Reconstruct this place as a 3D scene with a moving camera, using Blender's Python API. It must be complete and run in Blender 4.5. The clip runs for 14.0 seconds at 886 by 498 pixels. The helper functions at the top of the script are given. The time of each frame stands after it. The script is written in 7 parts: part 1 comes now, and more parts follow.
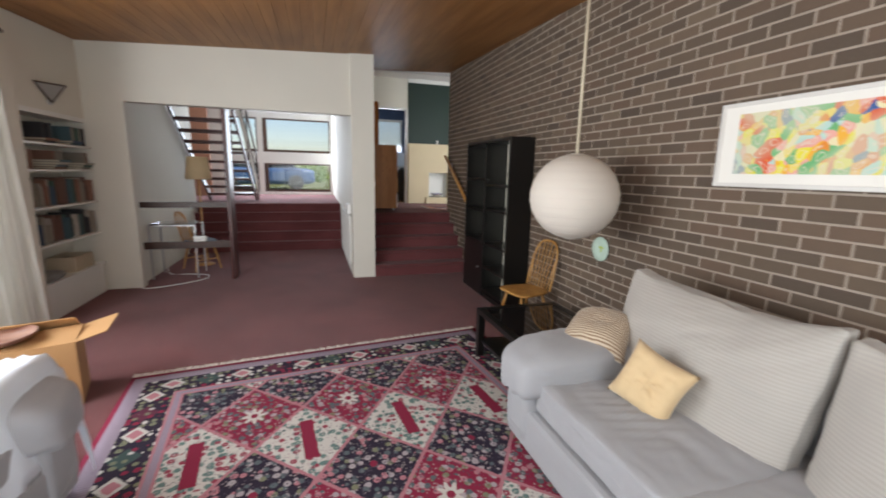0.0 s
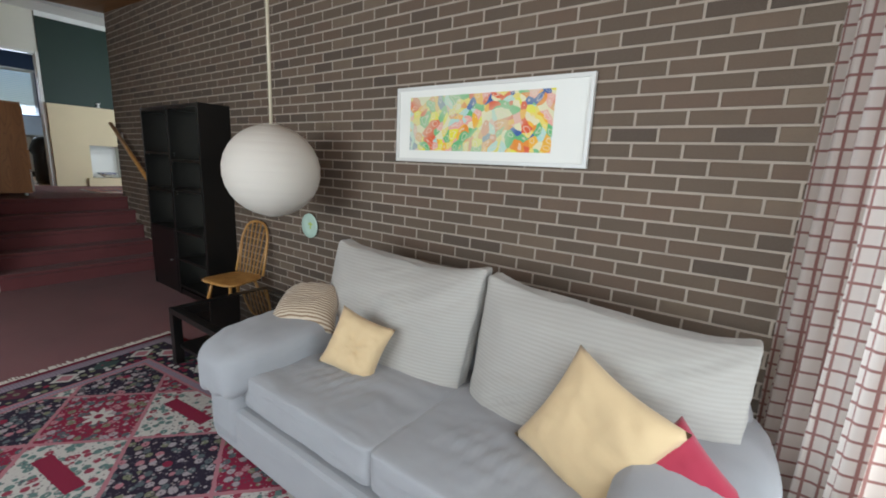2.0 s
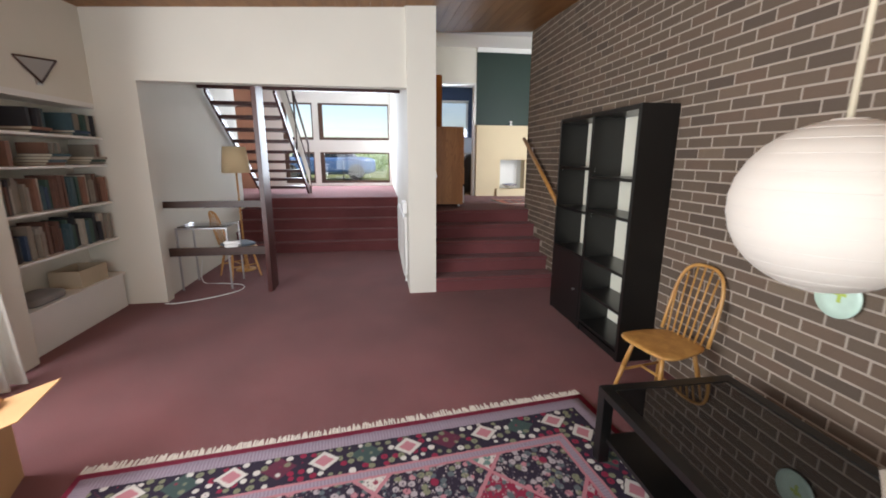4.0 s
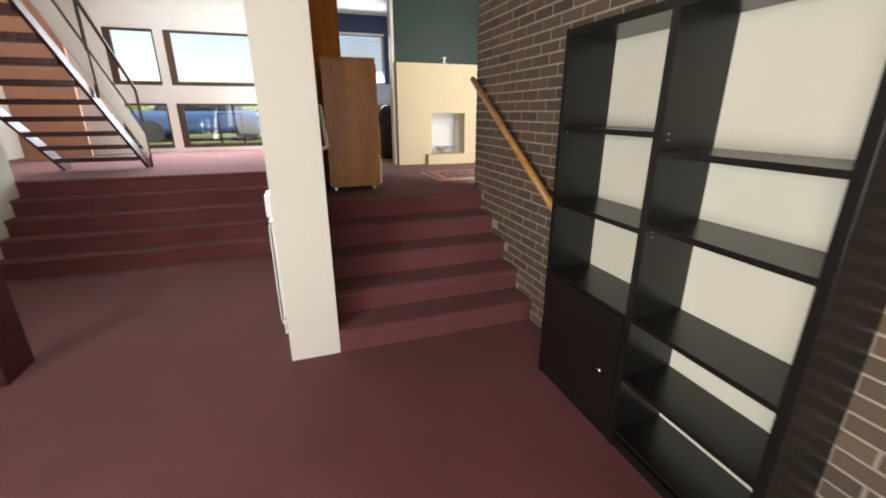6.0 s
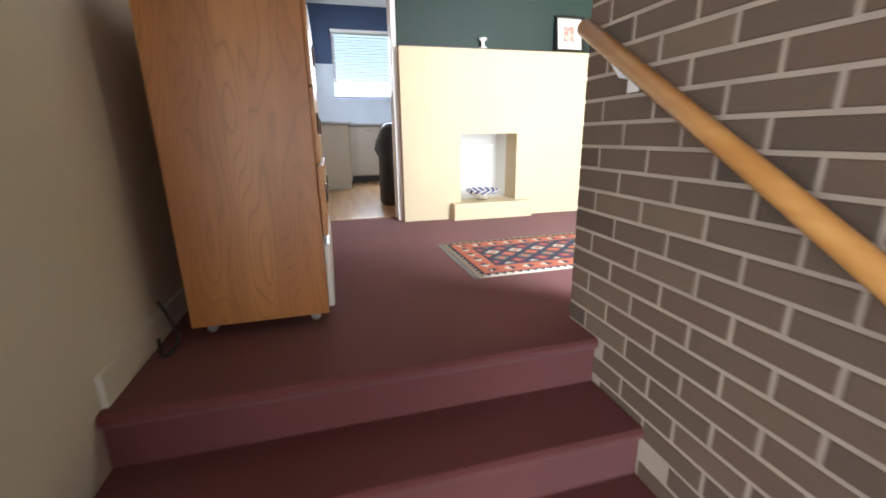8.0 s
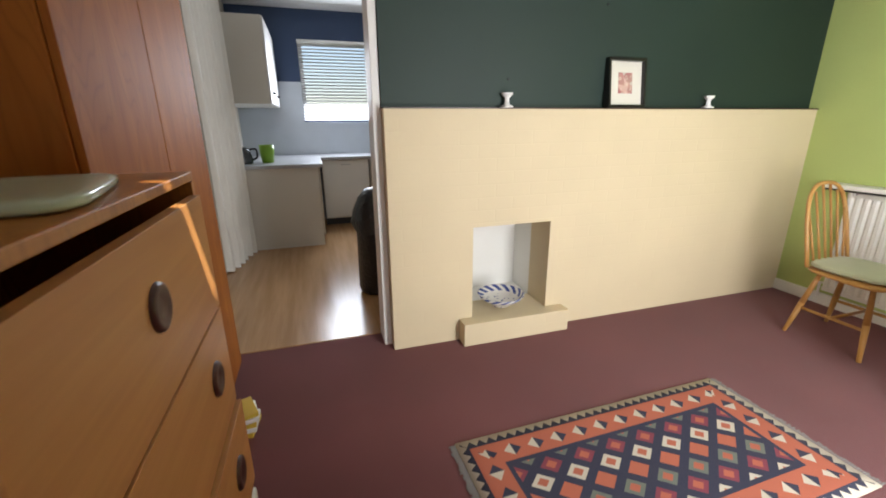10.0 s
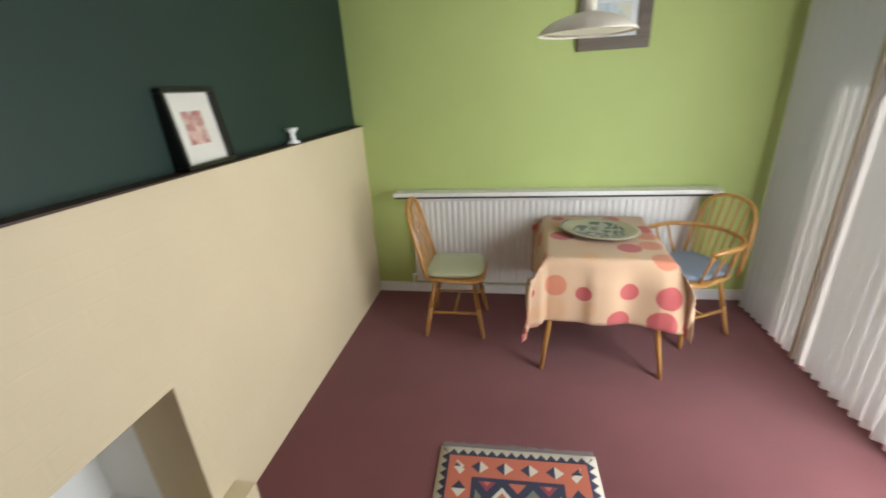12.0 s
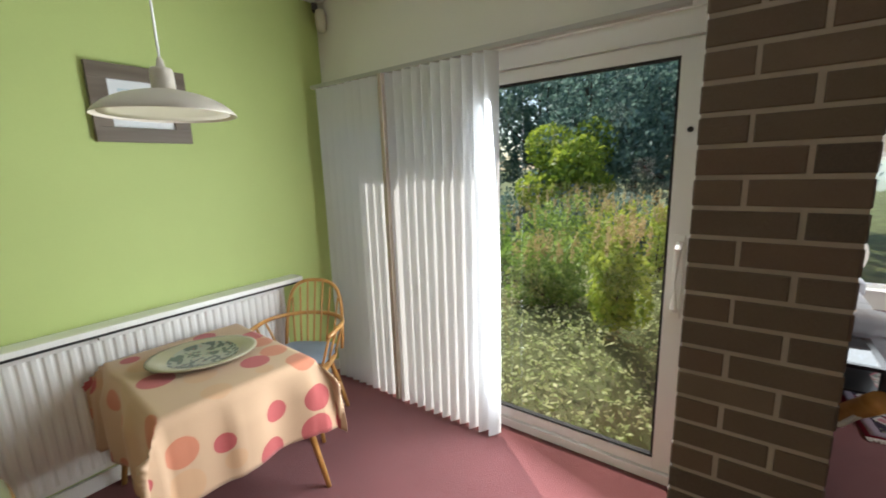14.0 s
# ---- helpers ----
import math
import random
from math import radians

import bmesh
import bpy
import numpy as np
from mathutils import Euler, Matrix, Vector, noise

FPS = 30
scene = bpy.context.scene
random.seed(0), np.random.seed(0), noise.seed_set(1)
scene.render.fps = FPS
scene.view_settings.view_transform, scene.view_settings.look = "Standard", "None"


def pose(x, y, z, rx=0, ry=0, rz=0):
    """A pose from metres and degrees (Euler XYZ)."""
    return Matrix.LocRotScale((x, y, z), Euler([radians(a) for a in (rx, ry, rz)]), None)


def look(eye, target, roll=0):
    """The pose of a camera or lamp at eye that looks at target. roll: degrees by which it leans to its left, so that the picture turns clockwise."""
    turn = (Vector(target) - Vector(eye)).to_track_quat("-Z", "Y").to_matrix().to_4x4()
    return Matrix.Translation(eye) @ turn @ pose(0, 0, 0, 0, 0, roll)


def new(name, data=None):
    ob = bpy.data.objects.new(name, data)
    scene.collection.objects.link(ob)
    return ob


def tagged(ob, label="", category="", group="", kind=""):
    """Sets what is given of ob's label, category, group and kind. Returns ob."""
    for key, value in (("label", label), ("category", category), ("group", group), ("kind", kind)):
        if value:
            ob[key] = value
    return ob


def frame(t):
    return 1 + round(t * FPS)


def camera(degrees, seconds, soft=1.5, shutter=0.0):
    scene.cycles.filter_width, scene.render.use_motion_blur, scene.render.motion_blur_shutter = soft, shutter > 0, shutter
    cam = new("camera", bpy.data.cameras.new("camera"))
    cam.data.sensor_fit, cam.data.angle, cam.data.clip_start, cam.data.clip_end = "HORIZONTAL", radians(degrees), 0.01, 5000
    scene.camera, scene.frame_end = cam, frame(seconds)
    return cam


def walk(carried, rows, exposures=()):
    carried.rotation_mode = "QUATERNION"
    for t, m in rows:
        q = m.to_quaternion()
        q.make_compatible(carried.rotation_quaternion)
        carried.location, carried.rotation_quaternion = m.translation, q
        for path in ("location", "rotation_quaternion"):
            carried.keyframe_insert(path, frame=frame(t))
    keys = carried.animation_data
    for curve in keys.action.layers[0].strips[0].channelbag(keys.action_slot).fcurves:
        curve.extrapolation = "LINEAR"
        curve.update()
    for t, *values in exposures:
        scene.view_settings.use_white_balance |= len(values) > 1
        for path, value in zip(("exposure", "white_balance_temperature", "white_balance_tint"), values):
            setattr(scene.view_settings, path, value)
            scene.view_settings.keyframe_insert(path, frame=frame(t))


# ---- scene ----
cam = camera(94.4, 14.0, 1.8, 0.3)
PATH = [
    (0, (-2.413, -6.312, 1.632), (-1.827, -4.435, 1.267), 1.3),
    (0.5, (-2.346, -6.308, 1.61), (-1.335, -4.624, 1.231), 1.9),
    (1, (-2.297, -6.313, 1.602), (-0.924, -4.914, 1.203), 2.5),
    (1.5, (-2.225, -6.351, 1.566), (-0.607, -5.244, 1.171), 3.0),
    (2, (-2.237, -6.326, 1.569), (-0.637, -5.193, 1.172), 2.8),
    (2.5, (-2.271, -6.116, 1.596), (-1.111, -4.533, 1.209), 1.6),
    (3, (-2.317, -5.788, 1.641), (-1.83, -3.883, 1.278), 0.8),
    (3.2, (-2.308, -5.653, 1.646), (-2.031, -3.708, 1.271), 0.2),
    (5.3, (-2.012, -3.463, 1.655), (-1.507, -1.605, 1.115), -0.7),
    (5.5, (-1.987, -3.267, 1.706), (-1.374, -1.445, 1.155), 0.6),
    (6, (-1.685, -2.673, 1.65), (-1.07, -0.88, 1.014), -0.1),
    (6.5, (-1.506, -2.038, 1.63), (-0.833, -0.258, 1.015), 0.9),
    (7, (-1.263, -1.437, 1.616), (-0.649, 0.369, 1.015), 0.5),
    (7.5, (-1.05, -0.781, 1.6), (-0.649, 1.11, 1.088), -1.3),
    (8, (-0.883, -0.119, 1.618), (-0.388, 1.744, 1.083), -0.8),
    (8.2, (-0.816, 0.117, 1.657), (-0.36, 2.002, 1.167), -1.4),
    (10.3, (-0.642, 1.245, 2.287), (-0.011, 3.044, 1.683), -0.0),
    (10.5, (-0.611, 1.333, 2.324), (0.158, 3.08, 1.729), 0.2),
    (11, (-0.469, 1.602, 2.431), (0.662, 3.162, 1.896), -1.4),
    (11.5, (-0.384, 1.94, 2.498), (1.177, 3.01, 1.851), -0.3),
    (12, (-0.245, 2.183, 2.532), (1.587, 2.517, 1.802), -3.2),
    (12.5, (-0.073, 2.247, 2.484), (1.823, 2.001, 1.897), -4.8),
    (13, (0.062, 2.332, 2.509), (1.805, 1.472, 2.037), -3.8),
    (13.5, (0.166, 2.443, 2.521), (1.591, 1.105, 2.096), -3.1),
    (14, (0.215, 2.462, 2.517), (1.389, 0.888, 2.134), -1.9),
]
walk(cam, [(t, look(e, g, r)) for t, e, g, r in PATH], [(0, 0.05, 6500, 12), (0.5, 0.0, 6100, 11), (1, -0.1, 6000, 9), (1.5, -0.1, 5000, 0), (2, -0.25, 6000, 6), (2.5, -0.22, 7200, 9), (3.2, 0.2, 6400, 12), (5.3, 0.68, 6800, 14), (6.5, 0.85, 7100, 14), (7.5, 1.35, 6900, 14), (8.2, 1.45, 6200, 13), (10.3, 0.5, 6800, 14), (11, 0.42, 6600, 12), (12.5, 0.12, 6420, 12), (14, 0.25, 6350, 9)])

# ---------- light ----------
SUN_AZ, SUN_EL = radians(127.7), radians(52)
world = bpy.data.worlds.new("world")
scene.world = world
world.use_nodes = True
wn = world.node_tree.nodes
sky = wn.new("ShaderNodeTexSky")
sky.sky_type, sky.sun_disc, sky.sun_elevation, sky.sun_rotation = "NISHITA", False, SUN_EL, SUN_AZ
world.node_tree.links.new(sky.outputs[0], wn["Background"].inputs[0])
wn["Background"].inputs[1].default_value = 0.15
sun = new("sun", bpy.data.lights.new("sun", "SUN"))
sun.data.energy, sun.data.angle, sun.data.color = 5.0, radians(0.5), (1.0, 0.94, 0.85)
sun.matrix_world = look((0, 0, 0), (-math.sin(SUN_AZ) * math.cos(SUN_EL), -math.cos(SUN_AZ) * math.cos(SUN_EL), -math.sin(SUN_EL)))


def window_light(name, eye, target, w, h, power, col=(0.9, 0.96, 1.0)):
    a = new(name, bpy.data.lights.new(name, "AREA"))
    a.data.shape, a.data.size, a.data.size_y, a.data.energy, a.data.color = "RECTANGLE", w, h, power, col
    a.matrix_world = look(eye, target)
    return a


window_light("sky_light_south", (-2.5, -6.93, 1.5), (-2.5, 0, 1.0), 4.6, 2.0, 95)
window_light("sky_light_west", (-5.2, -3.9, 1.4), (0, -3.6, 1.0), 3.6, 2.2, 230)
window_light("sky_light_dining", (0.95, 0.57, 2.0), (1.85, 3.6, 1.8), 0.85, 1.7, 61)
window_light("sky_light_entry", (-3.2, 6.72, 2.2), (-3.0, 0, 1.6), 2.6, 2.2, 150, (0.78, 0.88, 1.0))
window_light("sky_light_kitchen", (-0.2, 7.2, 2.7), (-0.2, 3, 1.6), 1.0, 0.9, 34, (0.78, 0.88, 1.0))

# ---------- helpers ----------
H = 0.9
rnd = random.Random(7)


def obj(name, bm, material, parent=None, label="", smooth=False, kind=""):
    me = bpy.data.meshes.new(name)
    bmesh.ops.recalc_face_normals(bm, faces=bm.faces)
    bm.to_mesh(me)
    bm.free()
    if smooth:
        me.polygons.foreach_set("use_smooth", [True] * len(me.polygons))
    if material:
        me.materials.append(material)
    ob = new(name, me)
    if parent:
        ob.parent = parent
    tagged(ob, label, "", "", kind)
    return ob


def part(name, bm, material, parent, label="", smooth=False):
    return obj(name, bm, material, parent, label, smooth)


def structure(name, bm, material, label="", smooth=False):
    return obj(name, bm, material, None, label, smooth, "structure")


def thing(name, label, category, group="", m=None):
    e = new(name)
    e.empty_display_size = 0.2
    if m is not None:
        e.matrix_basis = m
    return tagged(e, label, category, group)


def B():
    return bmesh.new()


def bx(bm, x0, x1, y0, y1, z0, z1, bev=0.0, m=None):
    vs = [bm.verts.new(v) for v in itertools_product((x0, x1), (y0, y1), (z0, z1))]
    if m is not None:
        for v in vs:
            v.co = m @ v.co
    fs = [bm.faces.new([vs[i] for i in q]) for q in ((0, 1, 3, 2), (4, 6, 7, 5), (0, 4, 5, 1), (2, 3, 7, 6), (0, 2, 6, 4), (1, 5, 7, 3))]
    if bev:
        es = list({e for f in fs for e in f.edges})
        bmesh.ops.bevel(bm, geom=es, offset=bev, segments=2, profile=0.6, affect="EDGES")
    return bm


def itertools_product(a, b, c):
    return [(x, y, z) for x in a for y in b for z in c]


def box(x0, x1, y0, y1, z0, z1, bev=0.0, m=None):
    return bx(B(), x0, x1, y0, y1, z0, z1, bev, m)


def tube(bm, pts, r, seg=8, r1=None, caps=True):
    pts = [Vector(p) for p in pts]
    r1 = r if r1 is None else r1
    rings = []
    n = len(pts)
    for i, p in enumerate(pts):
        d = (pts[min(i + 1, n - 1)] - pts[max(i - 1, 0)]).normalized()
        u = d.cross(Vector((0, 0, 1)))
        u = d.cross(Vector((0, 1, 0))) if u.length < 0.15 else u
        u.normalize()
        w = d.cross(u)
        rr = r + (r1 - r) * i / max(n - 1, 1)
        rings.append([bm.verts.new(p + rr * (math.cos(a) * u + math.sin(a) * w)) for a in (2 * math.pi * k / seg for k in range(seg))])
    for a, b in zip(rings, rings[1:]):
        for k in range(seg):
            bm.faces.new((a[k], a[(k + 1) % seg], b[(k + 1) % seg], b[k]))
    if caps:
        bm.faces.new(rings[0])
        bm.faces.new(rings[-1])
    return bm


def lathe(bm, prof, seg=32, c=(0, 0, 0)):
    rings = []
    for r, z in prof:
        if r < 1e-5:
            rings.append([bm.verts.new((c[0], c[1], c[2] + z))])
        else:
            rings.append([bm.verts.new((c[0] + r * math.cos(2 * math.pi * k / seg), c[1] + r * math.sin(2 * math.pi * k / seg), c[2] + z)) for k in range(seg)])
    for a, b in zip(rings, rings[1:]):
        for k in range(seg):
            q = [a[k % len(a)], a[(k + 1) % len(a)], b[(k + 1) % len(b)], b[k % len(b)]]
            q = [v for i, v in enumerate(q) if v not in q[:i]]
            if len(q) > 2:
                bm.faces.new(q)
    return bm


def grid(bm, nu, nv, f):
    vs = [[bm.verts.new(f(i / nu, j / nv)) for j in range(nv + 1)] for i in range(nu + 1)]
    for i in range(nu):
        for j in range(nv):
            bm.faces.new((vs[i][j], vs[i + 1][j], vs[i + 1][j + 1], vs[i][j + 1]))
    return bm


def thicken(ob, t, off=-1.0):
    s = ob.modifiers.new("solid", "SOLIDIFY")
    s.thickness, s.offset = t, off
    return ob


def soft_box(sx, sy, sz, n=10, p=5.0, puff=0.0, seed=0, wr=0.0):
    """A rounded cushion block round the origin, with bulge and small creases."""
    bm = B()
    bmesh.ops.create_cube(bm, size=2)
    bmesh.ops.subdivide_edges(bm, edges=bm.edges, cuts=n, use_grid_fill=True)
    for v in bm.verts:
        c = v.co.copy()
        l = (abs(c.x) ** p + abs(c.y) ** p + abs(c.z) ** p) ** (1 / p)
        c = c / l
        bulge = 1 + puff * (1 - min(1, c.x * c.x)) * (1 - min(1, c.y * c.y))
        q = Vector((c.x * sx / 2, c.y * sy / 2, c.z * sz / 2 * bulge))
        if wr:
            nn = noise.noise(Vector((q.x * 4 + seed, q.y * 4, q.z * 4))) + 0.45 * noise.noise(Vector((q.x * 16 + seed, q.y * 6, q.z * 16))) - 0.35 * abs(noise.noise(Vector((q.x * 8, q.y * 9 + seed, q.z * 5))))
            k = max(range(3), key=lambda i: abs(c[i]))
            q[k] += math.copysign(wr * nn, c[k])
        v.co = q
    return bm


# ---------- materials ----------
def base_mat(name, rough=0.6, metal=0.0):
    m = bpy.data.materials.new(name)
    m.use_nodes = True
    n = m.node_tree.nodes
    b = n["Principled BSDF"]
    b.inputs["Roughness"].default_value = rough
    b.inputs["Metallic"].default_value = metal
    return m, n, m.node_tree.links, b


def rgba(c, k=1.0):
    return (min(1, c[0] * k), min(1, c[1] * k), min(1, c[2] * k), 1)


def mixc(n, l, fac, a, b):
    x = n.new("ShaderNodeMix")
    x.data_type = "RGBA"
    if isinstance(fac, (int, float)):
        x.inputs[0].default_value = fac
    else:
        l.new(fac, x.inputs[0])
    for s, v in ((6, a), (7, b)):
        if isinstance(v, tuple):
            x.inputs[s].default_value = v
        else:
            l.new(v, x.inputs[s])
    return x.outputs[2]


def mt(n, l, op, a, b=0.0, c=None):
    x = n.new("ShaderNodeMath")
    x.operation = op
    for i, v in enumerate((a, b) if c is None else (a, b, c)):
        if isinstance(v, (int, float)):
            x.inputs[i].default_value = v
        else:
            l.new(v, x.inputs[i])
    return x.outputs[0]


def noise_n(n, l, vec, scale, detail=3, stretch=None):
    if stretch:
        mp = n.new("ShaderNodeMapping")
        mp.inputs["Scale"].default_value = stretch
        l.new(vec, mp.inputs[0])
        vec = mp.outputs[0]
    t = n.new("ShaderNodeTexNoise")
    t.inputs["Scale"].default_value = scale
    t.inputs["Detail"].default_value = detail
    l.new(vec, t.inputs["Vector"])
    return t.outputs["Fac"]


def add_bump(n, l, b, h, strength, dist):
    bp = n.new("ShaderNodeBump")
    bp.inputs["Strength"].default_value = strength
    bp.inputs["Distance"].default_value = dist
    l.new(h, bp.inputs["Height"])
    l.new(bp.outputs[0], b.inputs["Normal"])


def coords(n, which="Object"):
    return n.new("ShaderNodeTexCoord").outputs[which]


def surf(name, col, rough=0.7, var=0.12, scale=3.0, fine=150.0, bump=0.2, dist=0.002, metal=0.0, stretch=None, rand=0.0, spec=0.5, sheen=0.0):
    m, n, l, b = base_mat(name, rough, metal)
    co = coords(n)
    big = noise_n(n, l, co, scale, 4, stretch)
    small = noise_n(n, l, co, fine, 2, stretch)
    ramp = n.new("ShaderNodeMapRange")
    ramp.inputs[1].default_value, ramp.inputs[2].default_value = 0.3, 0.7
    l.new(big, ramp.inputs[0])
    c = mixc(n, l, ramp.outputs[0], rgba(col, 1 - var), rgba(col, 1 + var))
    c = mixc(n, l, mt(n, l, "MULTIPLY", small, 0.35), c, rgba(col, 1 - 2 * var))
    if rand:
        oi = n.new("ShaderNodeObjectInfo")
        hs = n.new("ShaderNodeHueSaturation")
        l.new(mt(n, l, "MULTIPLY_ADD", oi.outputs["Random"], rand, 1 - rand / 2), hs.inputs["Value"])
        l.new(c, hs.inputs["Color"])
        c = hs.outputs[0]
    l.new(c, b.inputs["Base Color"])
    b.inputs["Specular IOR Level"].default_value = spec
    if sheen:
        b.inputs["Sheen Weight"].default_value = sheen
    add_bump(n, l, b, small, bump, dist)
    return m


def wood(name, dark, light, axis=2, rough=0.45, scale=1.0, bump=0.15, gloss=0.5, figure=0.0):
    st = [9.0 * scale, 9.0 * scale, 9.0 * scale]
    st[axis] = 0.7 * scale
    m, n, l, b = base_mat(name, rough)
    co = coords(n)
    a = noise_n(n, l, co, 2.0, 5, tuple(st))
    st2 = [60.0, 60.0, 60.0]
    st2[axis] = 2.0
    f = noise_n(n, l, co, 1.6, 3, tuple(st2))
    r = n.new("ShaderNodeMapRange")
    r.inputs[1].default_value, r.inputs[2].default_value = 0.35, 0.68
    l.new(a, r.inputs[0])
    c = mixc(n, l, r.outputs[0], rgba(dark), rgba(light))
    c = mixc(n, l, mt(n, l, "MULTIPLY", f, 0.45), c, rgba(dark, 0.8))
    if figure:
        mp = n.new("ShaderNodeMapping")
        s3 = [5.0, 5.0, 5.0]
        s3[axis] = 0.9
        mp.inputs["Scale"].default_value = tuple(s3)
        l.new(co, mp.inputs[0])
        wob = noise_n(n, l, mp.outputs[0], 0.9, 2)
        rings = mt(n, l, "ABSOLUTE", mt(n, l, "SINE", mt(n, l, "MULTIPLY", wob, 75)))
        rings = mt(n, l, "POWER", mt(n, l, "SUBTRACT", 1.0, rings), 3.0)
        c = mixc(n, l, mt(n, l, "MULTIPLY", rings, figure), c, rgba(dark, 0.65))
    l.new(c, b.inputs["Base Color"])
    b.inputs["Specular IOR Level"].default_value = gloss
    add_bump(n, l, b, f, bump, 0.001)
    return m


M = {}
M["white_wall"] = surf("white_wall_paint", (0.74, 0.71, 0.62), 0.75, 0.03, 1.2, 90, 0.15, 0.001)
M["ceil_white"] = surf("white_ceiling_paint", (0.80, 0.80, 0.78), 0.8, 0.02, 1.0, 80, 0.1, 0.001)
M["white_gloss"] = surf("white_gloss_paint", (0.80, 0.79, 0.75), 0.35, 0.03, 3, 60, 0.05, 0.0005)
M["upvc"] = surf("white_plastic", (0.82, 0.82, 0.80), 0.3, 0.02, 3, 60, 0.03, 0.0005)
M["brown_frame"] = wood("brown_frame_wood", (0.05, 0.025, 0.015), (0.12, 0.055, 0.03), 2)
M["green_wall"] = surf("dark_green_paint", (0.009, 0.028, 0.020), 0.6, 0.10, 1.5, 90, 0.12, 0.001)
M["lime_wall"] = surf("lime_green_paint", (0.44, 0.525, 0.18), 0.7, 0.05, 1.5, 90, 0.15, 0.001)
M["navy_wall"] = surf("navy_blue_paint", (0.035, 0.065, 0.14), 0.6, 0.08, 1.5, 90, 0.1, 0.001)
M["cream"] = surf("cream_painted_plaster", (0.66, 0.55, 0.36), 0.7, 0.04, 2, 110, 0.3, 0.002)
M["carpet"] = surf("burgundy_carpet", (0.188, 0.061, 0.062), 0.98, 0.18, 1.4, 420, 0.8, 0.006, spec=0.1, sheen=0.15)
M["laminate"] = wood("light_laminate", (0.40, 0.22, 0.10), (0.56, 0.33, 0.16), 1, 0.22)
M["ceil_wood"] = wood("varnished_ceiling_boards", (0.22, 0.090, 0.022), (0.36, 0.165, 0.050), 1, 0.48, 0.5, 0.05, 0.35)
M["mortar"] = surf("grey_mortar", (0.37, 0.305, 0.245), 0.95, 0.12, 6, 200, 0.6, 0.003)
M["dark_red_wood"] = wood("dark_red_stained_wood", (0.045, 0.010, 0.008), (0.10, 0.026, 0.018), 2, 0.35)
M["dark_wood"] = wood("dark_brown_wood", (0.035, 0.016, 0.010), (0.08, 0.035, 0.022), 0, 0.4)
M["black"] = surf("black_brown_veneer", (0.0075, 0.007, 0.0065), 0.30, 0.15, 5, 120, 0.08, 0.0005)
M["pine"] = wood("honey_pine", (0.48, 0.23, 0.07), (0.66, 0.37, 0.13), 1, 0.4)
M["oak"] = wood("honey_elm", (0.42, 0.20, 0.05), (0.60, 0.33, 0.10), 2, 0.35)
M["cab_wood"] = wood("orange_brown_veneer", (0.41, 0.150, 0.026), (0.57, 0.240, 0.052), 2, 0.4, 0.5, figure=0.55)
M["cab_wood2"] = wood("red_brown_veneer", (0.36, 0.108, 0.016), (0.50, 0.170, 0.028), 2, 0.6, 0.6, gloss=0.2, figure=0.4)
M["paper_white"] = surf("shade_paper", (0.82, 0.77, 0.70), 0.8, 0.03, 4, 60, 0.15, 0.001)
M["chrome"] = surf("brushed_steel", (0.55, 0.55, 0.55), 0.3, 0.05, 9, 90, 0.05, 0.0005, metal=1.0)
M["rubber"] = surf("black_rubber", (0.02, 0.02, 0.02), 0.7, 0.1)
M["bag"] = surf("black_bag_plastic", (0.012, 0.012, 0.014), 0.3, 0.1, 8, 40, 0.8, 0.01)
M["kitchen_unit"] = surf("cream_laminate", (0.70, 0.67, 0.60), 0.4, 0.02, 3, 80, 0.05, 0.0005)
M["worktop"] = surf("grey_worktop", (0.42, 0.43, 0.45), 0.3, 0.1, 20, 200, 0.05, 0.0005)
M["tile"] = surf("pale_blue_tile", (0.55, 0.60, 0.66), 0.2, 0.05, 4, 60, 0.05, 0.0005)
M["net"] = surf("white_curtain_cotton", (0.80, 0.78, 0.72), 0.9, 0.04, 5, 300, 0.3, 0.002)
M["cord"] = surf("cream_flex", (0.60, 0.52, 0.38), 0.6, 0.05)
M["terracotta"] = surf("terracotta_paint", (0.40, 0.19, 0.12), 0.7, 0.08, 2, 90, 0.15, 0.001)


def glass_mat():
    m, n, l, b = base_mat("window_glass", 0.0)
    tr = n.new("ShaderNodeBsdfTransparent")
    gl = n.new("ShaderNodeBsdfGlossy")
    gl.inputs["Roughness"].default_value = 0.02
    fr = n.new("ShaderNodeFresnel")
    fr.inputs[0].default_value = 1.45
    mx = n.new("ShaderNodeMixShader")
    l.new(fr.outputs[0], mx.inputs[0])
    l.new(tr.outputs[0], mx.inputs[1])
    l.new(gl.outputs[0], mx.inputs[2])
    l.new(mx.outputs[0], n["Material Output"].inputs[0])
    return m


M["glass"] = glass_mat()


def sheer(name, col, through_share):
    m, n, l, b = base_mat(name, 0.9)
    b.inputs["Base Color"].default_value = rgba(col)
    tl = n.new("ShaderNodeBsdfTranslucent")
    tl.inputs[0].default_value = rgba(col)
    mx = n.new("ShaderNodeMixShader")
    mx.inputs[0].default_value = through_share
    l.new(b.outputs[0], mx.inputs[1])
    l.new(tl.outputs[0], mx.inputs[2])
    l.new(mx.outputs[0], n["Material Output"].inputs[0])
    return m, n, l, b, tl


M["blind"] = sheer("vertical_blind_fabric", (0.84, 0.84, 0.85), 0.62)[0]
M["curtain"] = sheer("cream_curtain_fabric", (0.64, 0.62, 0.57), 0.32)[0]


